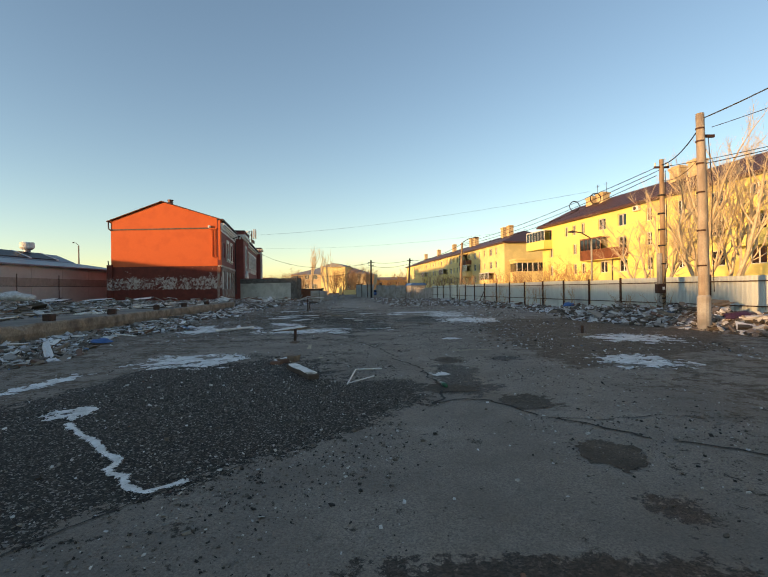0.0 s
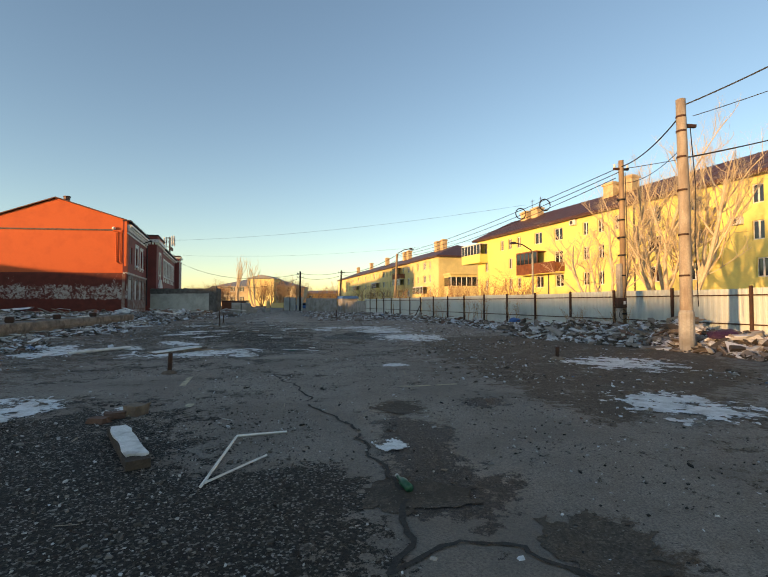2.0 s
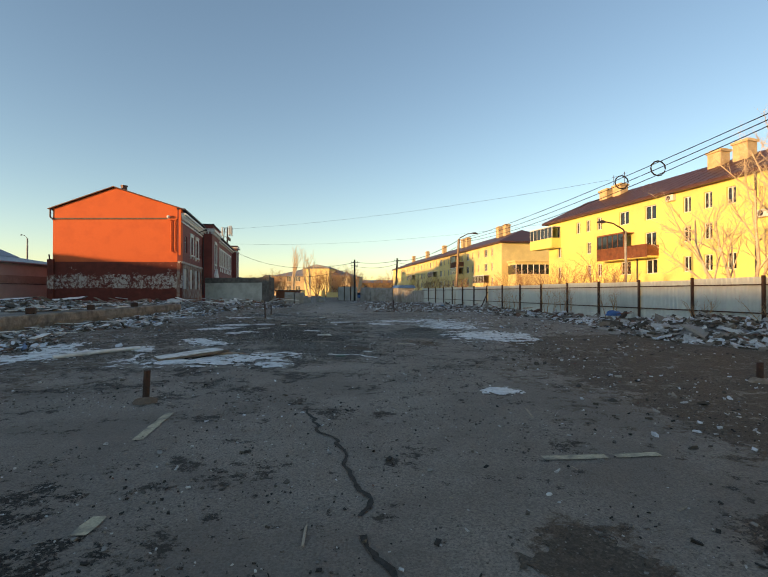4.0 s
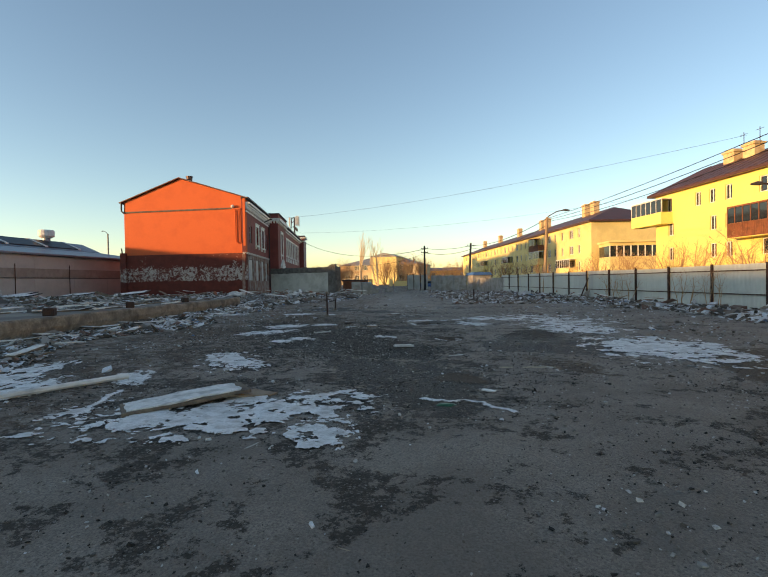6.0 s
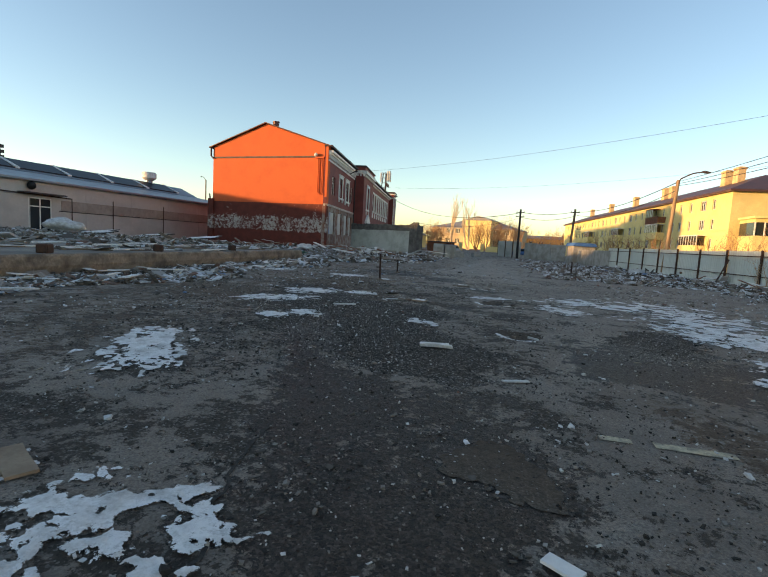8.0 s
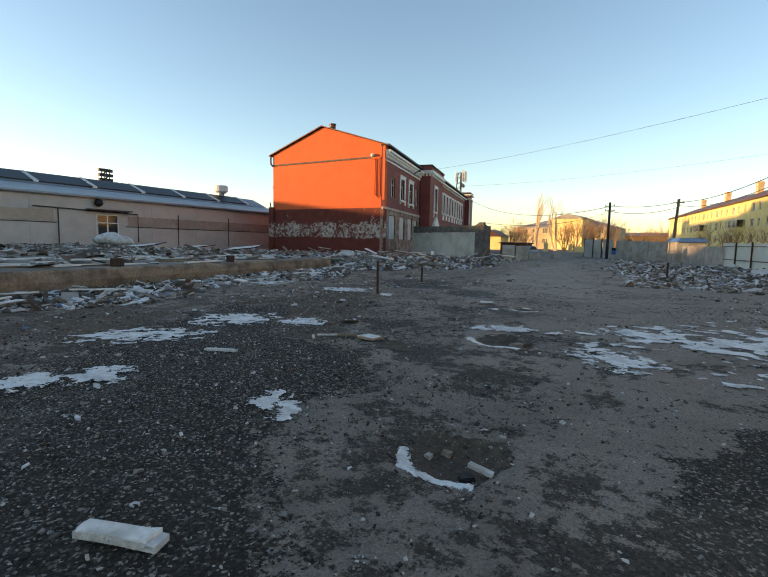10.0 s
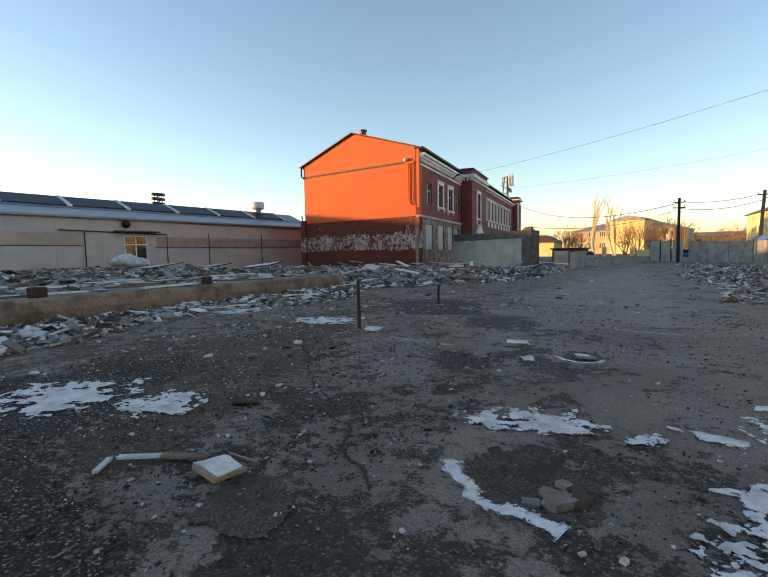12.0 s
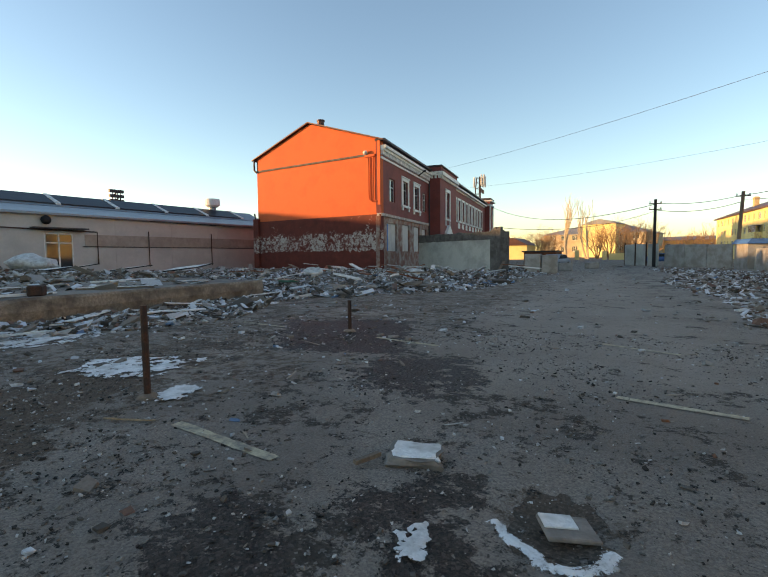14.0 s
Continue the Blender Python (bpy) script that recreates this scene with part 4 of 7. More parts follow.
def antenna_mast():
    m, _ = along(HOUSE_A, HOUSE_A + SIDE * 10)
    a = thing("antenna_mast", "roof mast with pale mobile phone antenna panels", "antenna", m @ pose(61.5, 0.8, 13.2) @ Matrix.Diagonal((1.25, 1.25, 0.85, 1)))
    bm = bmesh.new()
    for x, y in ((-0.7, 0), (0.7, 0), (0, 0.9)):
        tube(bm, [(x, y, 0), (x * 0.6, y * 0.6, 5.6)], 0.09, 6)
    for z in (1.2, 2.6, 4.0, 5.2):
        for a0, b0 in (((-0.6, 0), (0.6, 0)), ((0.6, 0), (0, 0.8)), ((0, 0.8), (-0.6, 0))):
            tube(bm, [(a0[0], a0[1], z), (b0[0], b0[1], z + 0.5)], 0.05, 5)
    part("mast_frame", bm, DARK_ROOF, a)
    for i, (x, y) in enumerate(((-1.5, -0.5), (-0.7, -0.8), (0.6, -0.8), (1.4, -0.3), (0.9, 1.1))):
        bm = bmesh.new()
        box(bm, x - 0.28, x + 0.28, y - 0.12, y + 0.12, 3.2 + 0.2 * (i % 2), 5.9 + 0.2 * (i % 2))
        bmesh.ops.bevel(bm, geom=bm.edges[:], offset=0.07, segments=2, affect="EDGES")
        part("antenna_panel", bm, WHITE, a)
    bm = bmesh.new()
    for x in (-1.2, 0.3, 1.3):
        part("radio_box", box(bmesh.new(), x - 0.25, x + 0.25, -0.5, -0.2, 1.8, 2.6), DARK_ROOF, a)
    tube(bm, [(-1.6, -0.5, 4.2), (1.5, -0.4, 4.2)], 0.05, 6)
    tube(bm, [(-1.6, -0.5, 5.2), (1.5, -0.4, 5.2)], 0.05, 6)
    part("antenna_rail", bm, DARK_ROOF, a)


antenna_mast()


def grey_wall():
    """The rendered yard wall beside the house, with a dark crumbling cap and a return at its end."""
    m, length = along((-22.4, 72.6), (-12.7, 68.6))
    w = thing("wall_yard", "grey rendered yard wall with dark crumbling top", "wall", m, kind="structure")
    bm = bmesh.new()
    box(bm, 0, length - 1.2, 0, 0.35, -0.1, 2.75)
    part("rendered_face", bm, RENDER_WALL, w)
    bm = bmesh.new()
    n = 40
    low, top = [], []
    for i in range(n + 1):
        x = (length - 1.2) * i / n
        low.append((x, 2.75 - 0.12 * abs(noise.noise(Vector((x * 0.9, 1, 0))))))
        top.append((x, 3.42 + 0.12 * noise.noise(Vector((x * 1.7, 5, 0)))))
    for a, b, c, d in zip(low, low[1:], top[1:], top):
        box_pts = [(a[0], a[1]), (b[0], b[1]), (c[0], c[1]), (d[0], d[1])]
        prism(bm, box_pts, -0.05, 0.4)
    part("cap", bm, DARK_CAP, w, "dark bare cement top course")
    bm = bmesh.new()
    box(bm, length - 1.2, length - 0.1, -0.06, 0.45, -0.1, 3.5)
    box(bm, length - 0.4, length - 0.12, 0.45, 1.1, -0.1, 3.4)
    for i in range(6):
        box(bm, length - 1.1 + 0.15 * i, length - 0.9 + 0.15 * i, 0.0, 0.3, 3.5, 3.6 + 0.08 * (i % 3))
    part("end_pier", bm, DARK_CAP, w, "dark end pier of the wall")


grey_wall()


# ---- warehouse ----
def warehouse():
    # the near part down to y -22 is unseen, its end set by the fence shade
    m, length = along((-47, -22), (-47, 84))
    w = thing("warehouse", "long grey clad warehouse with a row of skylights", "warehouse", m)
    o = 22.0
    door = (o + 49.9, o + 52.2, PLAT, 3.75)
    bm = bmesh.new()
    slab_with_holes(bm, length, 0, 5.35, 0.25, [door])
    part("clad_wall", bm, CLADDING, w)
    for y in range(0, 104, 6):
        part("cladding_joint", box(bmesh.new(), y, y + 0.05, -0.03, -0.002, 0.6, 5.3), CLADDING, w)
    bm = bmesh.new()
    box(bm, 0, o + 46.2, -0.05, -0.003, 2.72, 2.80)
    box(bm, o + 53.0, length, -0.05, -0.003, 2.55, 2.63)
    part("sill_rail", bm, DARK_ROOF, w)
    bm = bmesh.new()
    box(bm, o + 53.2, length, -0.035, -0.002, 2.65, 3.7)
    box(bm, 0, o + 46.0, -0.035, -0.002, 2.85, 3.9)
    part("glazed_band", bm, BAND, w, "strip of dull reflective panels")
    # pipe along the wall
    part("wall_pipe", tube(bmesh.new(), [(o + 44.2, -0.25, 4.15), (o + 54.2, -0.25, 3.95), (o + 54.2, -0.25, 1.0)], 0.06, 6), POST_BROWN, w, "rusty pipe on the wall")
    for px, pz in ((46.3, 4.1), (59.3, 4.2), (67.0, 4.2)):
        part("wall_pipe", tube(bmesh.new(), [(o + px, -0.2, pz), (o + px, -0.2, 0.6)], 0.05, 6), POST_BROWN, w, "rusty pipe on the wall")
    # doorway with open leaves
    bm = bmesh.new()
    a, b, z0, z1 = door
    for q in ((a, a + 0.1, z0, z1), (b - 0.1, b, z0, z1), (a + 0.1, b - 0.1, z1 - 0.1, z1), ((a + b) / 2 - 0.06, (a + b) / 2 + 0.06, z0, z1 - 0.1), (a + 0.1, b - 0.1, 2.85, 2.95)):
        box(bm, q[0], q[1], 0.02, 0.12, q[2], q[3])
    part("door_frame", bm, WHITE, w)
    bm = bmesh.new()
    box(bm, a + 0.3, a + 0.85, 0.10, 0.115, z0 + 1.2, z0 + 1.9)
    part("notice", bm, WHITE, w, "white paper notice in the doorway")
    part("notice", box(bmesh.new(), b - 0.8, b - 0.2, 0.10, 0.115, z0 + 1.0, z0 + 2.2), WHITE, w, "white paper notice in the doorway")
    bm = bmesh.new()
    box(bm, a + 0.1, b - 0.1, 0.05, 0.07, z0, z1 - 0.1)
    part("door_glass", bm, PANE, w)
    bm = bmesh.new()
    box(bm, a - 1.0, b + 1.0, -0.9, 0, z1 + 0.35, z1 + 0.47)
    part("door_canopy", bm, DARK_ROOF, w)
    bm = bmesh.new()
    bmesh.ops.create_icosphere(bm, subdivisions=2, radius=0.4, matrix=pose(o + 50.0, -0.35, 4.85))
    part("floodlight", bm, BLACK, w, "dark floodlight over the door")
    # roof: low slope, then a step with skylights
    bm = bmesh.new()
    prism_pts = [(0.0, 5.35), (-0.5, 5.3), (-0.5, 5.5), (9.0, 7.0), (9.0, 6.7), (0.0, 5.2)]
    va = [bm.verts.new((0, y, z)) for y, z in prism_pts]
    vb = [bm.verts.new((length, y, z)) for y, z in prism_pts]
    for i in range(len(va)):
        j = (i + 1) % len(va)
        bm.faces.new((va[i], va[j], vb[j], vb[i]))
    bm.faces.new(va[::-1])
    bm.faces.new(vb)
    part("lower_roof", bm, SILVER_ROOF, w, "pale sheet metal roof")
    bm = bmesh.new()
    up = [(9.0, 6.5), (8.7, 7.0), (9.0, 7.15), (12.0, 8.45), (24.0, 8.45), (24.0, 0.0), (23.6, 0.0), (23.6, 6.5)]
    va = [bm.verts.new((0, y, z)) for y, z in up]
    vb = [bm.verts.new((length, y, z)) for y, z in up]
    for i in range(len(va)):
        j = (i + 1) % len(va)
        bm.faces.new((va[i], va[j], vb[j], vb[i]))
    bm.faces.new(va[::-1])
    bm.faces.new(vb)
    part("upper_roof", bm, SILVER_ROOF, w)
    x = 3.0
    while x < length - 4:
        bm = bmesh.new()
        pts = [(9.1, 7.25), (11.8, 8.42), (11.8, 8.52), (9.1, 7.36)]
        va = [bm.verts.new((x, y, z)) for y, z in pts]
        vb = [bm.verts.new((x + 5.7, y, z)) for y, z in pts]
        for i in range(4):
            j = (i + 1) % 4
            bm.faces.new((va[i], va[j], vb[j], vb[i]))
        bm.faces.new(va[::-1])
        bm.faces.new(vb)
        part("skylight", bm, SKYLIGHT, w, "dark sloping skylight")
        bm = bmesh.new()
        rib = [(9.0, 7.2), (12.0, 8.46), (12.0, 8.62), (9.0, 7.42)]
        va = [bm.verts.new((x + 5.72, y, z)) for y, z in rib]
        vb = [bm.verts.new((x + 6.18, y, z)) for y, z in rib]
        for i in range(4):
            j = (i + 1) % 4
            bm.faces.new((va[i], va[j], vb[j], vb[i]))
        bm.faces.new(va[::-1])
        bm.faces.new(vb)
        part("skylight_rib", bm, SNOW, w, "snow-covered rib between skylights")
        x += 6.2
    bm = bmesh.new()
    box(bm, length - 0.3, length, 0, 23.6, 0, 5.3)
    part("end_wall", bm, CLADDING, w)
    part("end_wall", box(bmesh.new(), 0, 0.3, 0, 23.6, 0, 5.3), CLADDING, w)
    # unseen block added so the low sun misses the rubble by the near fence
    low = thing("yard_shade_block", "unseen flat-roofed grey block added to shade the near yard", "warehouse", m)
    part("wall", box(bmesh.new(), -70, -0.05, 0, 12, 0, 7.35), CLADDING, low)
    part("flat_roof", box(bmesh.new(), -70.2, -0.05, -0.3, 12.3, 7.35, 7.6), SILVER_ROOF, low)
    # raised block added out of view, only to keep the metal fence in shade
    part("fence_shade_block", box(bmesh.new(), 0.3, 57.0, 9.2, 23.4, 7.0, 9.9), CLADDING, w)
    # squat roof ventilator
    v = thing("roof_ventilator", "squat pale metal roof ventilator", "ventilator", m @ pose(o + 77.0, 12.0, 8.2))
    bm = bmesh.new()
    tube(bm, [(0, 0, 0), (0, 0, 0.7)], 0.5, 12)
    part("stack", bm, SILVER_ROOF, v)
    bm = bmesh.new()
    tube(bm, [(0, 0, 0.7), (0, 0, 1.0), (0, 0, 1.75), (0, 0, 1.9)], [0.7, 1.05, 1.05, 0.95], 16)
    part("hood", bm, WHITE, v)


BAND = surface("dull_glazing", (0.30, 0.25, 0.22), 0.22, stain=(0.36, 0.31, 0.27), amount=0.4, coarse=0.5, fine=2, vary=0.08, bumps=0.06)
warehouse()


# ---- sheet metal fence ----
FENCE = (15.3, 18.0, -0.155)      # x at y 18, and how x changes with y


def fence_x(y):
    return FENCE[0] + FENCE[2] * (y - FENCE[1])




def fence():
    pitch, count = 3.1, 20
    turn = math.atan(-FENCE[2])
    near = 18.1 - 3 * pitch * math.cos(turn)
    f = thing("sheet_metal_fence", "pale corrugated metal fence on rusty steel posts", "fence", pose(fence_x(near), near, 0) @ Matrix.Rotation(turn, 4, "Z"))
    ribs = 14
    prof = []
    for i in range(ribs):
        s = i / ribs * pitch
        w = pitch / ribs
        prof += [(s, 0.0), (s + 0.35 * w, 0.0), (s + 0.5 * w, 0.022), (s + 0.85 * w, 0.022)]
    prof.append((pitch, 0.0))
    bm = bmesh.new()
    lo = [bm.verts.new((0.06 + d, s, 0.02)) for s, d in prof]
    hi = [bm.verts.new((0.06 + d, s, 2.0)) for s, d in prof]
    lo2 = [bm.verts.new((0.064 + d, s, 0.02)) for s, d in prof]
    hi2 = [bm.verts.new((0.064 + d, s, 2.0)) for s, d in prof]
    for i in range(len(prof) - 1):
        bm.faces.new((lo[i + 1], lo[i], hi[i], hi[i + 1]))
        bm.faces.new((lo2[i], lo2[i + 1], hi2[i + 1], hi2[i]))
        bm.faces.new((hi[i + 1], hi[i], hi2[i], hi2[i + 1]))
    sheet = part("sheet", bm, SHEET, f)
    post = part("post", box(bmesh.new(), -0.045, 0.045, -0.045, 0.045, 0, 2.07), POST_BROWN, f)
    rail = part("rail", box(bmesh.new(), 0.0, 0.045, 0.047, pitch - 0.047, 1.72, 1.765), POST_BROWN, f)
    rail2 = part("rail", box(bmesh.new(), 0.0, 0.045, 0.047, pitch - 0.047, 0.68, 0.725), POST_BROWN, f)
    for i in range(count):
        for ob in (sheet, post, rail, rail2):
            o = ob if i == 0 else ob.copy()
            if i:
                scene.collection.objects.link(o)
                o.parent = f
            o.location = (0.02 * math.sin(i * 2.3), pitch * i, 0.03 * math.sin(i * 1.7) if ob is sheet else 0)
    part("strut", tube(bmesh.new(), [(-1.3, 2 * pitch - 0.5, 0.1), (-0.05, 2 * pitch + 0.2, 1.1)], 0.045, 6), POST_BROWN, f, "slanting steel strut")
    part("strut", tube(bmesh.new(), [(-1.1, 12.6 * pitch, 0.1), (-0.05, 12.9 * pitch, 1.5)], 0.045, 6), POST_BROWN, f, "slanting steel strut")


fence()


# ---- apartment houses ----
def flats(p0, p1, label, eave, depth, windows, wall_mat, roof_rise=2.6, frame_mat=WHITE, chimneys=(), balconies=(), hip=False, name="apartment_house", roof_mat=ROOF_MET):
    m, length = along(p0, p1)
    h = thing(name, label, "apartment house", m)
    bm = bmesh.new()
    slab_with_holes(bm, length, -0.5, eave, 0.4, windows)
    part("front_wall", bm, wall_mat, h)
    bm = bmesh.new()
    box(bm, 0, 0.4, 0.4, depth, -0.5, eave)
    box(bm, length - 0.4, length, 0.4, depth, -0.5, eave)
    box(bm, 0.4, length - 0.4, depth - 0.4, depth, -0.5, eave)
    part("outer_wall", bm, wall_mat, h)
    bm = bmesh.new()
    e = 0.55
    inset = depth / 2 if hip else 0
    v = [bm.verts.new(p) for p in ((-e, -e, eave), (length + e, -e, eave), (length + e, depth + e, eave), (-e, depth + e, eave), (-e + inset, depth / 2, eave + roof_rise), (length + e - inset, depth / 2, eave + roof_rise))]
    lo = [bm.verts.new((p.co.x, p.co.y, eave - 0.22)) for p in v[:4]]
    for fc in ((v[0], v[1], v[5], v[4]), (v[2], v[3], v[4], v[5]), (v[1], v[2], v[5]), (v[3], v[0], v[4]), (lo[3], lo[2], lo[1], lo[0])):
        bm.faces.new(fc)
    for i in range(4):
        bm.faces.new((lo[i], lo[(i + 1) % 4], v[(i + 1) % 4], v[i]))
    part("roof", bm, roof_mat, h, "sheet metal roof")
    bm = bmesh.new()
    x = 0.3
    while x < length:
        z0 = eave + 0.03
        pts = [(x, -e, z0), (x + 0.05, -e, z0), (x + 0.05, depth / 2, eave + roof_rise + 0.03), (x, depth / 2, eave + roof_rise + 0.03)]
        top = [bm.verts.new(p) for p in pts]
        bot = [bm.verts.new((p[0], p[1], p[2] - 0.08)) for p in pts]
        bm.faces.new(top)
        for i in range(4):
            bm.faces.new((bot[i], bot[(i + 1) % 4], top[(i + 1) % 4], top[i]))
        x += 1.1
    if not hip:
        part("roof_seam", bm, ROOF_MET, h)
    else:
        bm.free()
    for wd in windows:
        window(h, *wd, depth=0.12, mullions=1 if wd[1] - wd[0] < 1.4 else 2, transom=0, frame_mat=frame_mat)
    for x, y, z in chimneys:
        bm = bmesh.new()
        box(bm, x, x + 1.2, y, y + 0.9, eave + 0.2, z)
        box(bm, x - 0.1, x + 1.3, y - 0.1, y + 1.0, z, z + 0.18)
        box(bm, x + 0.1, x + 1.1, y + 0.1, y + 0.8, z + 0.18, z + 0.3)
        part("chimney", bm, BRICKY, h, "square brick chimney stack")
    for x0, x1, z, style in balconies:
        bm = bmesh.new()
        box(bm, x0, x1, -1.1, -0.003, z, z + 0.15)
        part("balcony_slab", bm, wall_mat, h)
        bm = bmesh.new()
        if style == "boards":
            x = x0
            while x < x1 - 0.05:
                box(bm, x, x + 0.12, -1.14, -1.105, z + 0.05, z + 1.05)
                x += 0.145
            box(bm, x0, x1, -1.18, -1.1, z + 1.05, z + 1.12)
            box(bm, x0, x0 + 0.04, -1.1, 0, z + 0.15, z + 1.05)
            box(bm, x1 - 0.04, x1, -1.1, 0, z + 0.15, z + 1.05)
            part("balcony_rail", bm, RUST_WOOD, h, "reddish slatted balcony front")
        else:
            box(bm, x0, x1, -1.14, -1.06, z + 0.02, z + 1.1)
            box(bm, x0, x0 + 0.08, -1.06, 0, z + 0.15, z + 1.1)
            box(bm, x1 - 0.08, x1, -1.06, 0, z + 0.15, z + 1.1)
            part("balcony_rail", bm, wall_mat, h)
        if style in ("glazed", "boards_glazed") or style == "boards":
            gx1 = x1 if style == "glazed" else x0 + (x1 - x0) * 0.56
            bm = bmesh.new()
            k = int((gx1 - x0) / 0.8) + 1
            for i in range(k + 1):
                x = x0 + (gx1 - x0) * i / k
                box(bm, x - 0.03, x + 0.03, -1.12, -1.04, z + 1.12, z + 2.3)
            box(bm, x0, gx1, -1.14, -1.02, z + 2.3, z + 2.42)
            box(bm, x0, gx1, -1.02, -0.003, z + 2.32, z + 2.40)
            part("balcony_glazing_frame", bm, WHITE if style == "glazed" else RUST_WOOD, h)
            bm = bmesh.new()
            box(bm, x0 + 0.02, gx1 - 0.02, -1.09, -1.075, z + 1.14, z + 2.28)
            part("balcony_pane", bm, PANE, h)
    return h


def yellow_flats():
    rows = {7.6: [1.6, 5.2, 6.8, 8.5, 11.6, 14.7, 18.6, 20.4, 22.2, 25.4, 28.6, 33.0, 35.0, 38.2, 41.0, 43.6],
            5.35: [1.8, 6.9, 8.5, 11.0, 14.7, 18.6, 20.4, 25.4, 28.6, 33.0, 35.0, 38.2, 41.0, 43.6],
            3.05: [1.8, 6.9, 8.5, 11.8, 14.8, 18.6, 20.4, 22.2, 25.4, 28.6, 33.2, 35.0, 38.2, 41.0, 43.6]}
    wide = {11.6, 14.7, 11.8, 14.8, 11.0, 25.4, 28.6}
    wins = []
    for z, xs in rows.items():
        for x in xs:
            wins.append((x, x + (1.25 if x in wide else 0.7), z, z + 1.2))
    h = flats((21, 61.4), (29.4, 16), "bright yellow three-storey apartment house in low sunlight", 9.5, 11, wins, YELLOW, 2.8,
              chimneys=[(3.6, 4.0, 12.5), (5.7, 4.0, 12.6), (17.0, 4.0, 12.8), (19.2, 4.0, 12.9), (32.6, 4.0, 13.2)],
              balconies=[(-2.2, 2.4, 6.45, "glazed"), (10.0, 16.2, 4.35, "boards"), (28.2, 31.0, 6.6, "plain"), (28.2, 31.0, 4.3, "plain")])
    for x, z in ((17.2, 8.7), (31.8, 6.4), (24.5, 6.3)):
        bm = bmesh.new()
        box(bm, x, x + 0.75, -0.32, -0.003, z, z + 0.5)
        bmesh.ops.bevel(bm, geom=bm.edges[:], offset=0.03, segments=1, affect="EDGES")
        ac = part("air_conditioner", bm, WHITE, h, "white air conditioner box")
        bm = bmesh.new()
        tube(bm, [(x + 0.3, -0.33, z + 0.25), (x + 0.3, -0.325, z + 0.25)], 0.19, 14)
        part("fan_grille", bm, DARK_ROOF, ac)
    bm = bmesh.new()
    tube(bm, [(13.9, -0.08, 5.4), (13.9, -0.08, 0.5)], 0.06, 6)
    tube(bm, [(24.3, -0.08, 9.4), (24.3, -0.08, 0.5)], 0.06, 6)
    part("downpipe", bm, DARK_ROOF, h)
    for x in (5.4, 7.0):
        bm = tube(bmesh.new(), [(x, 4.4, 12.7), (x, 4.4, 14.0)], 0.03, 5)
        tube(bm, [(x - 0.4, 4.4, 13.8), (x + 0.4, 4.4, 13.8)], 0.02, 5)
        part("aerial", bm, DARK_ROOF, h)


yellow_flats()


def far_flats():
    wins = []
    length = 93.0
    x = 1.5
    i = 0
    while x < length - 2:
        for z in (7.5, 5.1, 2.7):
            wins.append((x, x + (1.5 if i % 3 == 1 else 0.8), z, z + 1.3))
        x += 3.0
        i += 1
    flats((8.5, 172), (20.8, 80), "long cream three-storey apartment house with hipped roof", 9.5, 12, wins, CREAM, 2.6, hip=True,
          chimneys=[(x, 4.5, 13.3) for x in (10, 28, 45, 60, 63, 80, 83)],
          balconies=[(70, 75, 6.4, "boards"), (70, 75, 4.0, "glazed"), (52, 56, 4.0, "glazed"), (83, 88, 2.0, "glazed"), (30, 34, 4.0, "glazed")])
    # the glazed annexe on its near end
    m, ln = along((20.6, 79.5), (28.5, 79.5))
    a = thing("glazed_annexe", "two-storey glazed annexe on the end of the flats", "annexe", m)
    bm = bmesh.new()
    box(bm, 1.0, 8.0, -4.0, -0.05, -0.3, 4.2)
    box(bm, 1.0, 8.0, -4.0, -0.05, 5.6, 6.0)
    box(bm, 0.8, 8.2, -4.3, -0.02, 6.0, 6.25)
    part("annexe_wall", bm, CREAM, a)
    bm = bmesh.new()
    box(bm, 1.05, 7.95, -3.9, -0.08, 4.2, 5.6)
    part("annexe_glazing", bm, PANE, a)
    for i in range(9):
        bm = bmesh.new()
        box(bm, 1.0 + i * 0.86, 1.1 + i * 0.86, -4.02, -3.9, 4.2, 5.6)
        part("annexe_mullion", bm, WHITE, a)


far_flats()


# ---- yard surface: snow, patches, cracks, lines ----
def snow(cx, cy, rx, ry, turn, seed):
    far = max(rx, ry) > 1.8
    cell = 0.09 if far else (0.02 if max(rx, ry) < 0.6 else 0.04)
    blot("snow_patch", cx, cy, rx * 0.95, ry * 0.95, turn, THIN_SNOW, "thin ragged patch of old snow on asphalt", seed, ragged=1.8 if far else 1.6, grain=3.2 if far else 3.0, cell=cell, z=0.010 + 0.0002 * (seed % 17), rise=0.007, cover=-0.55 if far else 0.05, category="snow")


def jagged(points, step, amount, seed):
    out = []
    for (xa, ya), (xb, yb) in zip(points, points[1:]):
        n = max(1, int(math.hypot(xb - xa, yb - ya) / step))
        for i in range(n):
            k = i / n
            x, y = xa + (xb - xa) * k, ya + (yb - ya) * k
            fine = 0.22 * noise.noise(Vector((x * 17, y * 17, seed + 4)))
            out.append((x + amount * (noise.noise(Vector((x * 3, y * 3, seed))) + fine), y + amount * (noise.noise(Vector((x * 3, y * 3, seed + 9))) - fine)))
    out.append(points[-1])
    return out


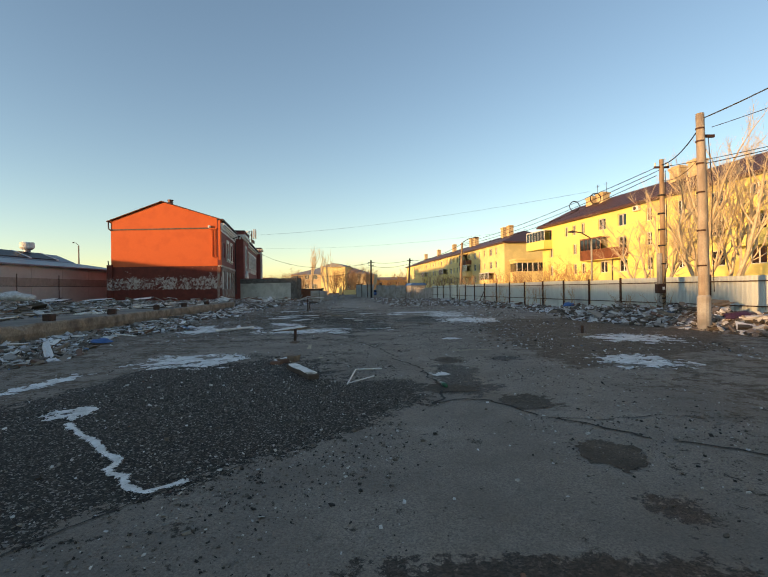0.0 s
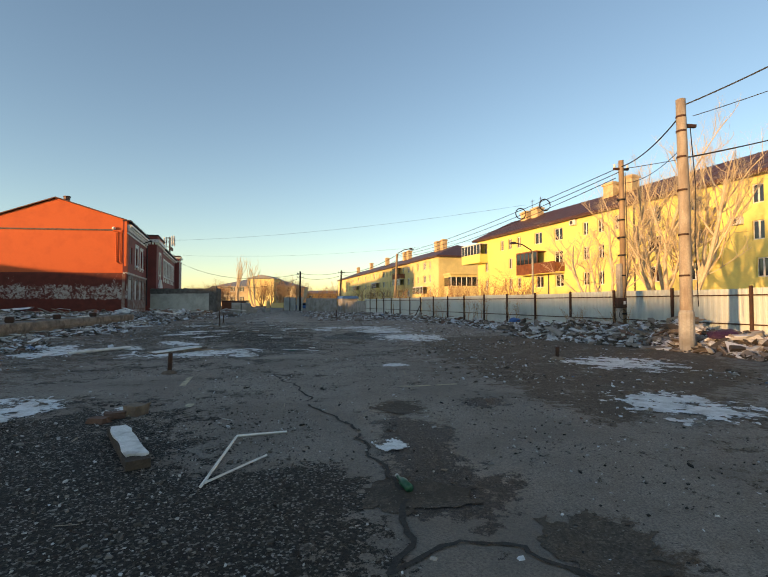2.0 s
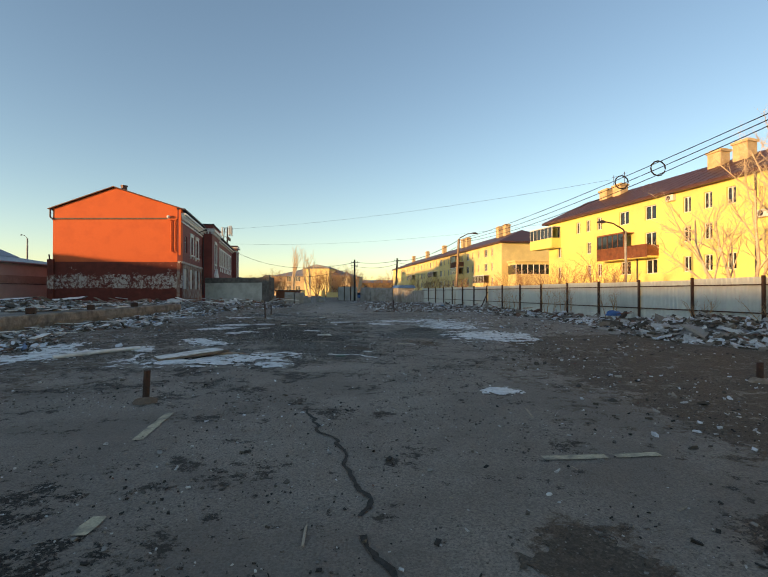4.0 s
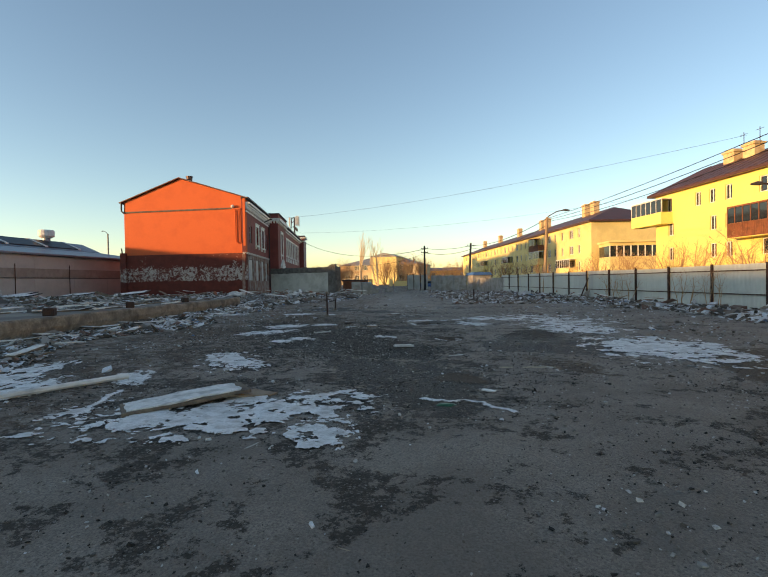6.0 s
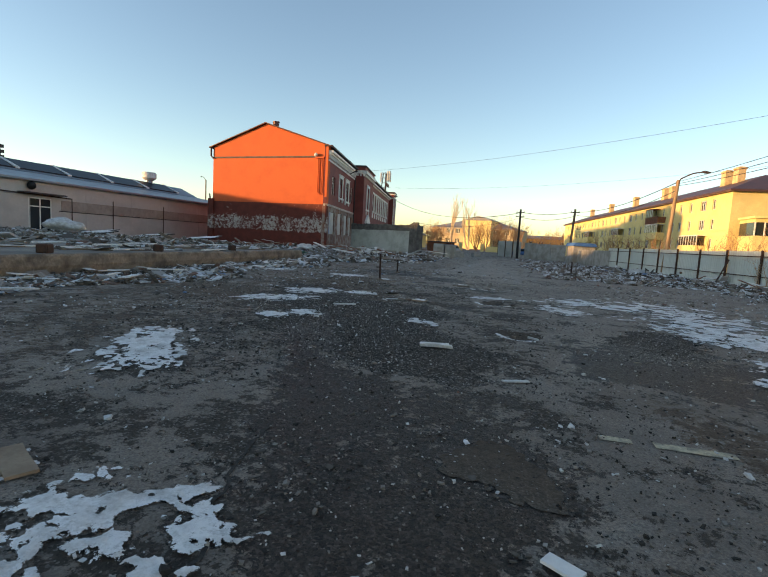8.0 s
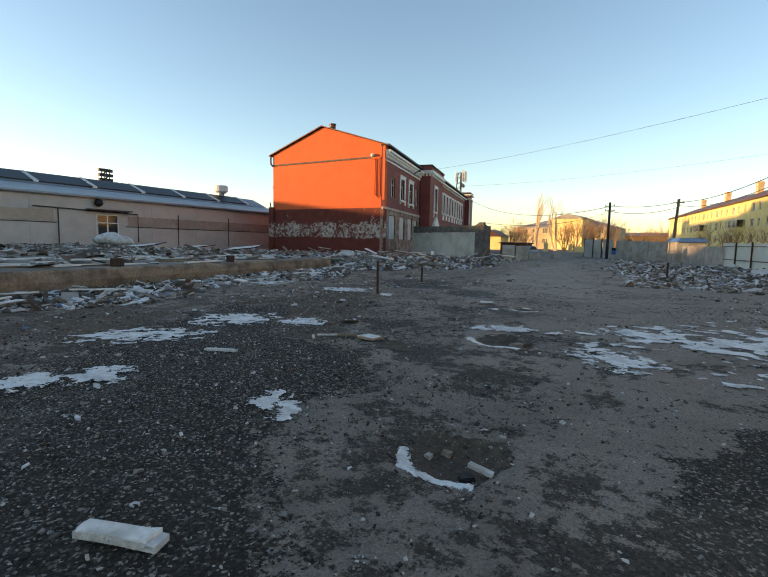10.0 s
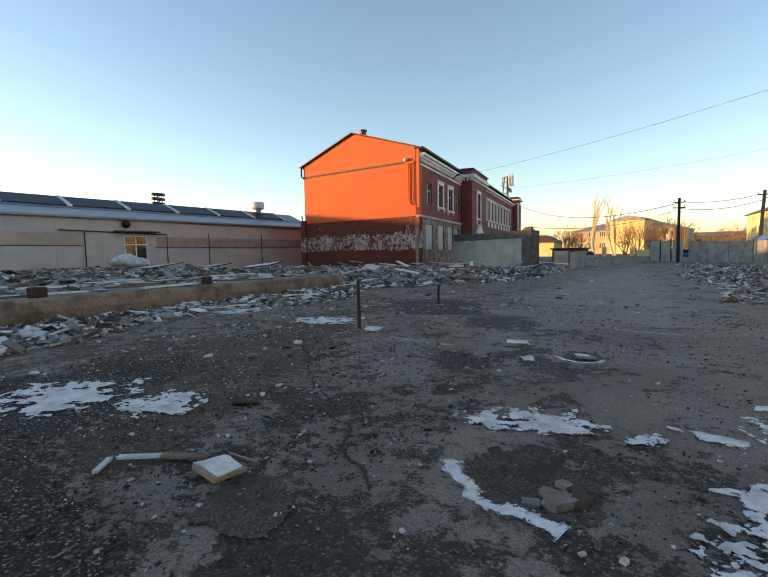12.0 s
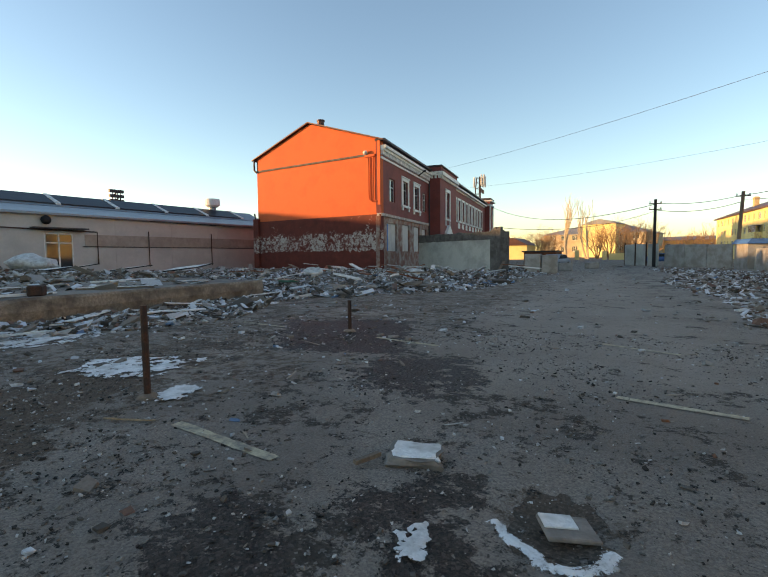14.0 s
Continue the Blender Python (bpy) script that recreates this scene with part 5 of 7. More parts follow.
def ribbon(name, points, width, z, material, label, category, seed, rise=0.0, whole=True):
    pts = jagged(points, 0.06, 0.12, seed)
    verts, faces = [], []
    for i, (x, y) in enumerate(pts):
        a, b = pts[max(0, i - 1)], pts[min(len(pts) - 1, i + 1)]
        d = math.hypot(b[0] - a[0], b[1] - a[1]) or 1
        nx, ny = -(b[1] - a[1]) / d, (b[0] - a[0]) / d
        wl = width * (0.55 + 0.9 * abs(noise.noise(Vector((x * 5, y * 5, seed + 3)))) + 0.5 * noise.noise(Vector((x * 17, y * 17, seed))))
        wr = width * (0.55 + 0.9 * abs(noise.noise(Vector((x * 5, y * 5, seed + 6)))) + 0.5 * noise.noise(Vector((x * 17, y * 17, seed + 2))))
        g = ground_z(x, y)
        verts += [(x + nx * wl, y + ny * wl, z + g), (x, y, z + g + rise), (x - nx * wr, y - ny * wr, z + g)]
        if i and (whole or noise.noise(Vector((x * 2.2, y * 2.2, seed + 20))) < 0.48):
            k = 3 * i
            faces += [(k - 3, k - 2, k + 1, k), (k - 2, k - 1, k + 2, k + 1)]
    return raw(name, verts, faces, material, label, category, "stuff")


strip_no = [0]


def snow_strip(points, width):
    strip_no[0] += 1
    ob = ribbon("snow_strip", points, width * 1.4, 0.009, THIN_SNOW, "narrow strip of snow lying along a crack", "snow", strip_no[0], rise=0.01)
    ob.data.attributes.new("edge", "FLOAT", "POINT").data.foreach_set("value", [0.0, 0.5, 0.0] * (len(ob.data.vertices) // 3))


def crack(points, width):
    strip_no[0] += 1
    ribbon("asphalt_crack", points, width * 0.65, 0.0078, CRACK, "wandering dark crack in the asphalt", "crack", strip_no[0], whole=False)


def pothole(cx, cy, rx, ry, turn, seed):
    blot("pothole", cx, cy, rx, ry, turn, DIRT, "shallow pothole with a floor of dark earth", 60 + seed, ragged=0.7, grain=1.6, cell=0.035, z=0.0062, cover=-0.1, category="pothole")


def paint_line(xa, ya, xb, yb):
    d = Vector((xb - xa, yb - ya, 0))
    n = Vector((-d.y, d.x, 0)).normalized() * 0.05
    verts, faces = [], []
    k = max(2, int(d.length / 0.08))
    for i in range(k + 1):
        p = Vector((xa, ya, 0.0088)) + d * (i / k)
        p.z = ground_z(p.x, p.y) + 0.008
        w = 1 + 0.35 * noise.noise(p * 9)
        verts += [tuple(p + n * w), tuple(p - n * w)]
        if i and noise.noise(p * 4.0) > -0.28:
            faces.append((2 * i - 2, 2 * i - 1, 2 * i + 1, 2 * i))
    raw("parking_line", verts, faces, PAINT_LINE, "worn pale parking bay line on asphalt", "road marking", "structure")


snow(-4.10, 6.12, 0.33, 0.30, -3, 0)
snow(-4.38, 10.79, 1.05, 1.02, -5, 1)
snow(5.44, 9.91, 0.82, 0.87, -5, 2)
snow(-6.03, 8.16, 0.22, 0.94, -4, 3)
snow(2.13, 14.69, 0.25, 0.31, -2, 4)
snow(1.06, 8.74, 0.18, 0.18, -6, 5)
snow(-2.29, 10.71, 0.20, 0.30, -6, 6)
snow(-7.18, 18.69, 0.82, 1.12, -2, 7)
snow(7.54, 14.21, 1.07, 1.22, -3, 8)
snow(-3.08, 18.09, 1.68, 0.84, 13, 9)
snow(-1.73, 17.34, 0.34, 0.39, 13, 10)
snow(2.63, 31.48, 2.52, 1.72, 40, 11)
snow(3.92, 29.64, 2.14, 1.38, 36, 12)
snow(3.66, 27.32, 1.07, 1.25, 34, 13)
snow(4.20, 23.24, 1.31, 1.77, 0, 14)
snow(-1.83, 18.16, 0.14, 0.21, 13, 15)
snow(-7.83, 20.42, 0.43, 1.04, 14, 16)
snow(-5.55, 19.96, 0.23, 0.54, 31, 17)
snow(-4.59, 21.52, 0.52, 1.03, 32, 18)
snow(-5.83, 26.70, 0.91, 0.53, 44, 19)
snow(-5.73, 28.55, 0.71, 0.62, 31, 20)
snow(0.95, 31.34, 0.49, 0.42, 31, 21)
snow(0.72, 29.07, 0.45, 0.58, 32, 22)
snow(-2.08, 25.46, 0.17, 0.23, 32, 23)
snow(-1.22, 30.54, 0.52, 0.29, 33, 24)
snow(-4.53, 29.05, 0.38, 0.36, 32, 25)
snow(-0.29, 30.56, 0.15, 0.10, 33, 26)
snow(-7.00, 34.45, 0.65, 0.48, 28, 27)
snow(-5.42, 34.02, 0.16, 0.25, 28, 28)
snow(-1.94, 32.95, 0.09, 0.14, 29, 29)
snow(-5.40, 33.91, 0.18, 0.23, 29, 30)
snow(-6.79, 34.28, 0.24, 0.33, 29, 31)
snow(-10.59, 34.89, 0.66, 0.90, 29, 32)
snow(-4.23, 25.09, 0.31, 0.31, 32, 33)
snow(-4.58, 24.56, 0.25, 0.27, 32, 34)
snow(-1.79, 25.28, 0.14, 0.21, 33, 35)
snow_strip([(-3.83, 5.61), (-3.08, 4.88), (-2.60, 4.39), (-2.17, 3.93), (-1.87, 3.70), (-1.66, 3.86)], 0.055)
snow_strip([(-0.72, 18.78), (-0.56, 18.65), (-0.40, 18.63), (-0.18, 18.78), (0.02, 18.64), (0.14, 18.45), (0.27, 18.35), (0.36, 18.22)], 0.05)
snow_strip([(-5.13, 19.39), (-5.36, 19.96), (-5.59, 20.46)], 0.08)
snow_strip([(-4.75, 17.72), (-4.95, 18.36), (-5.15, 19.11)], 0.06)
snow_strip([(-0.60, 25.22), (-0.50, 25.02), (-0.30, 24.93), (-0.10, 24.90), (0.06, 24.93)], 0.055)
snow_strip([(-1.42, 29.55), (-1.32, 29.32), (-1.08, 29.12), (-0.80, 29.02), (-0.52, 28.96)], 0.085)
snow_strip([(-1.67, 30.36), (-1.30, 30.36), (-0.71, 30.47)], 0.06)
snow_strip([(-1.66, 33.36), (-1.56, 33.29), (-1.42, 33.24), (-1.29, 33.15), (-1.16, 33.20), (-1.06, 33.39)], 0.05)
pothole(-0.89, 29.45, 0.42, 0.51, 31, 0)
pothole(-1.39, 33.50, 0.29, 0.30, 30, 1)
pothole(1.46, 10.48, 0.37, 0.43, -5, 2)
pothole(2.15, 4.38, 0.28, 0.44, -6, 3)
pothole(2.01, 6.58, 0.34, 0.45, -7, 4)
pothole(-0.20, 25.28, 0.40, 0.34, 20, 9)
pothole(-2.25, 28.26, 0.30, 0.33, 33, 5)
pothole(-0.91, 29.49, 0.40, 0.42, 33, 6)
pothole(-0.18, 20.11, 0.35, 0.45, 25, 7)
pothole(1.04, 7.50, 0.51, 0.31, -9, 8)
paint_line(-4.75, 33.40, -3.31, 33.31)
paint_line(-1.30, 36.13, -0.24, 36.00)
paint_line(-5.33, 37.89, -3.87, 37.67)
paint_line(-1.77, 39.05, -0.71, 38.72)
paint_line(-9.22, 38.18, -7.72, 38.06)
paint_line(1.72, 12.00, 2.77, 12.03)
paint_line(-2.05, 12.58, -2.19, 13.70)
paint_line(0.53, 21.04, 1.49, 21.08)
paint_line(-1.50, 10.76, -1.50, 10.99)
crack([(-0.62, 13.75), (-0.01, 12.06), (0.26, 10.5), (0.7, 9.54), (0.76, 8.87), (0.77, 8.46)], 0.035)
crack([(0.66, 6.5), (1.14, 6.73), (1.52, 6.62), (1.72, 6.28), (1.96, 5.7), (2.3, 5.45), (2.6, 5.1), (3.3, 4.5), (4.0, 4.1)], 0.038)
crack([(1.96, 5.7), (2.6, 5.55), (3.4, 5.75), (4.4, 5.5)], 0.018)
crack([(-3.3, 1.9), (-2.6, 2.5), (-1.8, 3.7), (-1.3, 4.3)], 0.02)
crack([(0.7, 6.5), (0.9, 7.2), (0.85, 8.2), (0.77, 8.46)], 0.04)
crack([(-5.90, 32.47), (-4.00, 30.72), (-1.67, 28.78)], 0.02)
crack([(-1.24, 17.96), (-1.44, 18.64), (-1.66, 19.17), (-1.91, 20.14)], 0.025)



# ---- loose rubble ----
CUBE_F = [(3, 2, 1, 0), (4, 5, 6, 7), (0, 1, 5, 4), (1, 2, 6, 5), (2, 3, 7, 6), (3, 0, 4, 7)]
CUBE_V = np.array([(-1, -1, -1), (1, -1, -1), (1, 1, -1), (-1, 1, -1), (-1, -1, 1), (1, -1, 1), (1, 1, 1), (-1, 1, 1)], float) * 0.5
rng = np.random.default_rng(4)


def scatter(name, places, sizes, material, label, flat=0.3, tilt=0.3, category="debris", long=1.0):
    """Broken pieces at places (n x 3), each a jittered block of its own size and turn, in one mesh."""
    n = len(places)
    v = np.repeat(CUBE_V[None], n, 0) * (1 + rng.uniform(-0.45, 0.45, (n, 8, 3)))
    dims = sizes[:, None] * np.stack([rng.uniform(0.6, 1.4, n) * rng.choice([1, 1, long], n), rng.uniform(0.4, 1.0, n), rng.uniform(flat * 0.4, flat * 1.6, n)], 1)
    v = v * dims[:, None, :]
    a, b, c = rng.uniform(0, 6.28, n), rng.normal(0, tilt, n), rng.normal(0, tilt, n)
    ca, sa, cb, sb, cc, sc = np.cos(a), np.sin(a), np.cos(b), np.sin(b), np.cos(c), np.sin(c)
    x, y, z = v[..., 0], v[..., 1], v[..., 2]
    y, z = y * cc[:, None] - z * sc[:, None], y * sc[:, None] + z * cc[:, None]
    x, z = x * cb[:, None] + z * sb[:, None], -x * sb[:, None] + z * cb[:, None]
    x, y = x * ca[:, None] - y * sa[:, None], x * sa[:, None] + y * ca[:, None]
    v = np.stack([x, y, z], 2) + places[:, None, :]
    f = (np.array(CUBE_F)[None] + 8 * np.arange(n)[:, None, None]).reshape(-1, 4)
    me = bpy.data.meshes.new(name)
    me.from_pydata(v.reshape(-1, 3).tolist(), [], f.tolist())
    me.materials.append(material)
    return tagged(new(name, me), label, category, "", "stuff")


def lump(x, y, seed):
    return 0.5 + 0.5 * noise.fractal(Vector((x * 0.55, y * 0.55, seed)), 0.8, 2.0, 4)


def heap(name, label, x0, x1, y0, y1, height, count, size, material, seed, base=0.0, ground_mat=MOUND, edge=1.0, long=2.6):
    """A bank of rubble: an uneven mound, with broken pieces lying over it."""

    def top(x, y):
        a = min(1, (x - x0(y)) / edge, (x1(y) - x) / edge, (y - y0) / (edge * 2), (y1 - y) / (edge * 2))
        return base + height * max(0, a) ** 0.8 * max(0.0, lump(x, y, seed) - 0.12) * 1.5 if a > 0 else base - 0.02

    step = 0.35
    ny = int((y1 - y0) / step)
    nx = int(max(x1(y) - x0(y) for y in (y0, (y0 + y1) / 2, y1)) / step) + 1
    verts, faces = [], []
    for j in range(ny + 1):
        y = y0 + (y1 - y0) * j / ny
        for i in range(nx + 1):
            x = x0(y) + (x1(y) - x0(y)) * i / nx
            verts.append((x, y, top(x, y) + 0.04 * noise.noise(Vector((x * 4, y * 4, seed))) - 0.05))
            if i and j:
                k = j * (nx + 1) + i
                faces.append((k - nx - 2, k - nx - 1, k, k - 1))
    raw(name, verts, faces, ground_mat, label, "rubble")
    pts = []
    while len(pts) < count:
        y = rng.uniform(y0, y1)
        x = rng.uniform(x0(y) - 0.3, x1(y) + 0.3)
        if lump(x * 1.7, y * 1.7, seed + 4) + rng.uniform(-0.3, 0.3) > 0.36:
            pts.append((x, y, max(base, top(x, y)) + 0.01))
    sizes = size * np.exp(rng.normal(0, 0.55, count))
    pts = np.array(pts)
    pts[:, 2] += sizes * 0.08
    scatter("rubble_pieces", pts, sizes, material, "broken plaster, board and brick pieces dusted with snow", category="debris", long=long)


heap("rubble_bank", "bank of rubble and rubbish along the metal fence", lambda y: fence_x(y) - 4.7 + 0.6 * math.sin(y * 0.5), lambda y: fence_x(y) - 0.1, 10.0, 27.0, 0.6, 13000, 0.085, SNOWY_RUBBLE, 1)
heap("rubble_bank", "low bank of rubble along the metal fence", lambda y: fence_x(y) - 3.2 + 0.5 * math.sin(y * 0.6), lambda y: fence_x(y) - 0.1, 27.0, 66.0, 0.22, 12000, 0.075, SNOWY_RUBBLE, 2)
heap("rubble_bank", "strip of snowy rubble under the platform edge", lambda y: edge_x(y) + 0.1, lambda y: edge_x(y) + 2.6 + 0.8 * math.sin(y * 0.7), 9.0, 44.0, 0.08, 15000, 0.062, SNOWY_RUBBLE, 3, ground_mat=DIRT)
heap("rubble_bank", "wide heap of rubble in front of the house", lambda y: -40.0, lambda y: -9.5 + 1.5 * math.sin(y * 0.4), 44.0, 66.5, 0.46, 34000, 0.066, SNOWY_RUBBLE, 5, edge=2.5)
heap("rubble_bank", "rubble lying on the platform", lambda y: -44.0, lambda y: -20.5, 38.0, 46.0, 0.22, 8000, 0.085, RUBBLE, 6, base=PLAT, edge=2.0)
heap("rubble_bank", "scattered rubble beside the far yard road", lambda y: -17.0, lambda y: -8.6 - 0.13 * (y - 60), 52.0, 84.0, 0.12, 8000, 0.08, SNOWY_RUBBLE, 7, edge=2.0)
heap("rubble_bank", "scattered rubble at the far side of the yard", lambda y: 0.6 - 0.06 * (y - 42) + 0.6 * math.sin(y * 0.3), lambda y: fence_x(y) - 2.6, 42.0, 82.0, 0.07, 12000, 0.055, SNOWY_RUBBLE, 8, edge=2.0)


def loose(name, count, x0, x1, y0, y1, size, material, label, seed, thresh, spread=0.5, freq=0.5, z=0.0, flat=0.4, long=1.0):
    pts = []
    while len(pts) < count:
        x, y = rng.uniform(x0, x1), rng.uniform(y0, y1)
        if 0.5 + 0.5 * noise.fractal(Vector((x * freq, y * freq, seed)), 0.8, 2.0, 4) + rng.uniform(-0.2, 0.2) > thresh:
            pts.append((x, y, z if z else ground_z(x, y)))
    sizes = size * np.exp(rng.normal(0, spread, count))
    pts = np.array(pts)
    pts[:, 2] += sizes * 0.12 + 0.004
    scatter(name, pts, sizes, material, label, flat=flat, tilt=0.25, long=long)


loose("chippings", 20000, -7, 5, 1.5, 20, 0.0095, CHIPS, "small loose chippings on the asphalt", 11, 0.52)
loose("chippings", 34000, -9, 4, 18, 40, 0.0105, CHIPS, "small loose chippings on the asphalt", 12, 0.50)
loose("chippings", 9000, -4.6, 0.2, 2.6, 10.5, 0.0095, CHIPS, "small loose chippings on the gravel", 13, 0.35)
loose("chippings", 9000, -7.5, -1.6, 22, 33, 0.0105, CHIPS, "small loose chippings on the gravel", 14, 0.40)
loose("chippings", 9000, -5.2, 0.2, 21.8, 27.2, 0.010, CHIPS, "small loose chippings on black gravel", 21, 0.35)
loose("plaster_crumbs", 650, -9, 3.5, 20, 44, 0.016, PALE_CRUMBS, "white plaster and snow crumbs on the asphalt", 22, 0.50, 0.55, 0.8)
loose("plaster_crumbs", 500, -6, 5, 3, 20, 0.014, PALE_CRUMBS, "white plaster and snow crumbs on the asphalt", 23, 0.55, 0.5, 0.8)
loose("debris", 420, -9.8, -3.4, 29, 44, 0.045, SNOWY_RUBBLE, "small clumps of snowy debris on the asphalt", 24, 0.63, 0.5, 0.9, flat=0.3)
loose("splinters", 220, -8, 4, 4, 42, 0.022, SPLINTER, "thin pale splinters and straws on the asphalt", 25, 0.5, 0.4, flat=0.2, long=7.0)
loose("stones", 1300, -10.5, 9.5, 2, 45, 0.017, RUBBLE, "scattered stones and plaster crumbs", 15, 0.55, 0.45)
loose("stones", 2200, 3.0, 9.5, 9, 40, 0.03, SNOWY_RUBBLE, "scattered stones and plaster crumbs", 16, 0.5, 0.5)
loose("stones", 900, -11, -6, 14, 43, 0.03, SNOWY_RUBBLE, "scattered stones and plaster crumbs", 17, 0.5, 0.5)
loose("stones", 900, -7, 6, 38, 95, 0.045, RUBBLE, "scattered stones and plaster crumbs", 18, 0.56, 0.5)
loose("stones", 2600, -40, -14.5, 5, 40, 0.08, RUBBLE, "debris lying on the platform", 19, 0.52, 0.6, z=PLAT, flat=0.3)
loose("snow_crumbs", 1300, -40, -13.8, 8, 43, 0.24, SNOWY_RUBBLE, "flat snowy boards and sheets on the platform", 20, 0.56, 0.5, z=PLAT, flat=0.1)


# ---- single pieces ----
def chunk_mesh(seed, long=1.0, flat=0.6):
    bm = bmesh.new()
    bmesh.ops.create_cube(bm, size=1.0)
    bmesh.ops.subdivide_edges(bm, edges=bm.edges[:], cuts=2, use_grid_fill=True)
    for v in bm.verts:
        n = noise.noise_vector(v.co * 1.7 + Vector((seed * 3.1, 0, 0)))
        v.co += n * 0.16
        v.co.x *= long
        v.co.z = (v.co.z + 0.5) * flat
    return bm


def chunk(x, y, z, size, seed, material, name, label, category, long=1.0, flat=0.6, turn=0, tilt=0, group=""):
    ob = single(name, chunk_mesh(seed, long, flat), material, label, category, pose(x, y, z, tilt, 0, turn) @ Matrix.Scale(size, 4), group)
    return ob


def board(x, y, z, length, width, thick, turn, material, label, tilt=0.0, name="board", lean=0.0, snowy=False):
    bm = bmesh.new()
    box(bm, -length / 2, length / 2, -width / 2, width / 2, 0, thick)
    bmesh.ops.subdivide_edges(bm, edges=[e for e in bm.edges if abs(e.verts[0].co.x - e.verts[1].co.x) > 0.01], cuts=6)
    for v in bm.verts:
        v.co.y += 0.06 * width * noise.noise(Vector((v.co.x * 3, 0, x)))
        v.co.z += 0.02 * noise.noise(Vector((v.co.x * 2, 3, y)))
    ob = thing(name, label, "board", pose(x, y, z, lean, tilt, turn))
    part("plank", bm, material, ob)
    if snowy:
        bm = bmesh.new()
        box(bm, -length * 0.47, length * 0.42, -width * 0.42, width * 0.44, thick, thick + 0.02)
        bmesh.ops.subdivide_edges(bm, edges=bm.edges[:], cuts=5, use_grid_fill=True)
        for v in bm.verts:
            v.co.y += 0.18 * width * noise.noise(Vector((v.co.x * 6, v.co.y * 6, y)))
            v.co.x += 0.06 * noise.noise(Vector((v.co.y * 9, v.co.x * 5, y)))
            if v.co.z > thick + 0.015:
                v.co.z += 0.01 * noise.noise(v.co * 9)
        part("snow_cover", bm, SNOW, ob, "white snow on top")
    return ob


board(-1.6, 8.94, 0.01, 1.35, 0.2, 0.08, -62, DARK_BEAM, "weathered wooden beam with snow on top", snowy=True, name="beam")
chunk(-2.25, 10.3, 0, 0.15, 2, BRICK_PIECE, "brick", "broken old brick on the asphalt", "brick", 1.5, 0.6, 30, group="broken bricks")
chunk(-2.05, 10.45, 0, 0.2, 3, KERB, "concrete_chunk", "dirty lump of broken concrete", "rubble", 1.2, 0.7, 70)
chunk(-2.35, 10.1, 0, 0.14, 5, BRICK_PIECE, "brick", "broken old brick on the asphalt", "brick", 1.6, 0.5, -20, group="broken bricks")


def white_strip():
    bm = bmesh.new()
    w = 0.013
    a, b, c = Vector((-0.64, 7.83, 0.012)), Vector((-0.58, 9.2, 0.025)), Vector((-0.06, 9.34, 0.012))
    for p, q in ((a, b), (b, c)):
        tube(bm, [p, q], w, 4)
    single("trim_strip", bm, WHITE, "bent white plastic trim strip on the asphalt", "plastic strip")
    bm = bmesh.new()
    tube(bm, [(-0.62, 7.89, 0.02), (-0.2, 8.54, 0.014)], 0.012, 4)
    single("trim_strip", bm, WHITE, "short straight white plastic trim strip", "plastic strip")


white_strip()


def stub_post(x, y, h, r, label, lean=(0, 0)):
    p = thing("post_stub", label, "post", pose(x, y, 0), "steel stubs in the yard")
    bm = bmesh.new()
    tube(bm, [(0, 0, -0.02), (lean[0] * 0.6, lean[1] * 0.6, h * 0.6), (lean[0], lean[1], h)], [r, r, r * 0.95], 8)
    part("pipe", bm, POST_BROWN, p)
    bm = bmesh.new()
    bmesh.ops.create_icosphere(bm, subdivisions=2, radius=1.0)
    for v in bm.verts:
        v.co = Vector((v.co.x * r * 3.4, v.co.y * r * 3.0, max(0, v.co.z) * r * 1.6)) * (1 + 0.3 * noise.noise(v.co * 2 + Vector((x, y, 0))))
    part("footing", bm, KERB, p, "rusty lump of footing")


stub_post(-2.74, 14.2, 0.42, 0.045, "short rusty post stub standing in snow", (0.02, 0))
stub_post(6.5, 15.3, 0.32, 0.05, "short rusty post stub in dirt")
stub_post(-5.53, 33.7, 0.98, 0.036, "tall thin rusty steel post", (-0.02, 0.01))
stub_post(-6.15, 38.2, 0.62, 0.04, "rusty steel post stub")
stub_post(2.3, 49.2, 0.8, 0.05, "pale steel post stub among rubble")


def bottle(x, y, turn):
    bm = bmesh.new()
    tube(bm, [(0, 0, 0.035), (0.15, 0, 0.035), (0.2, 0, 0.035), (0.27, 0, 0.035)], [0.033, 0.034, 0.014, 0.013], 12)
    b = thing("bottle", "small green glass bottle lying on dirt", "bottle", pose(x, y, 0, 0, 0, turn))
    part("body", bm, GREEN_PL, b, smooth=True)
    bm = bmesh.new()
    tube(bm, [(0.268, 0, 0.035), (0.29, 0, 0.035)], 0.016, 10)
    part("cap", bm, WHITE, b)


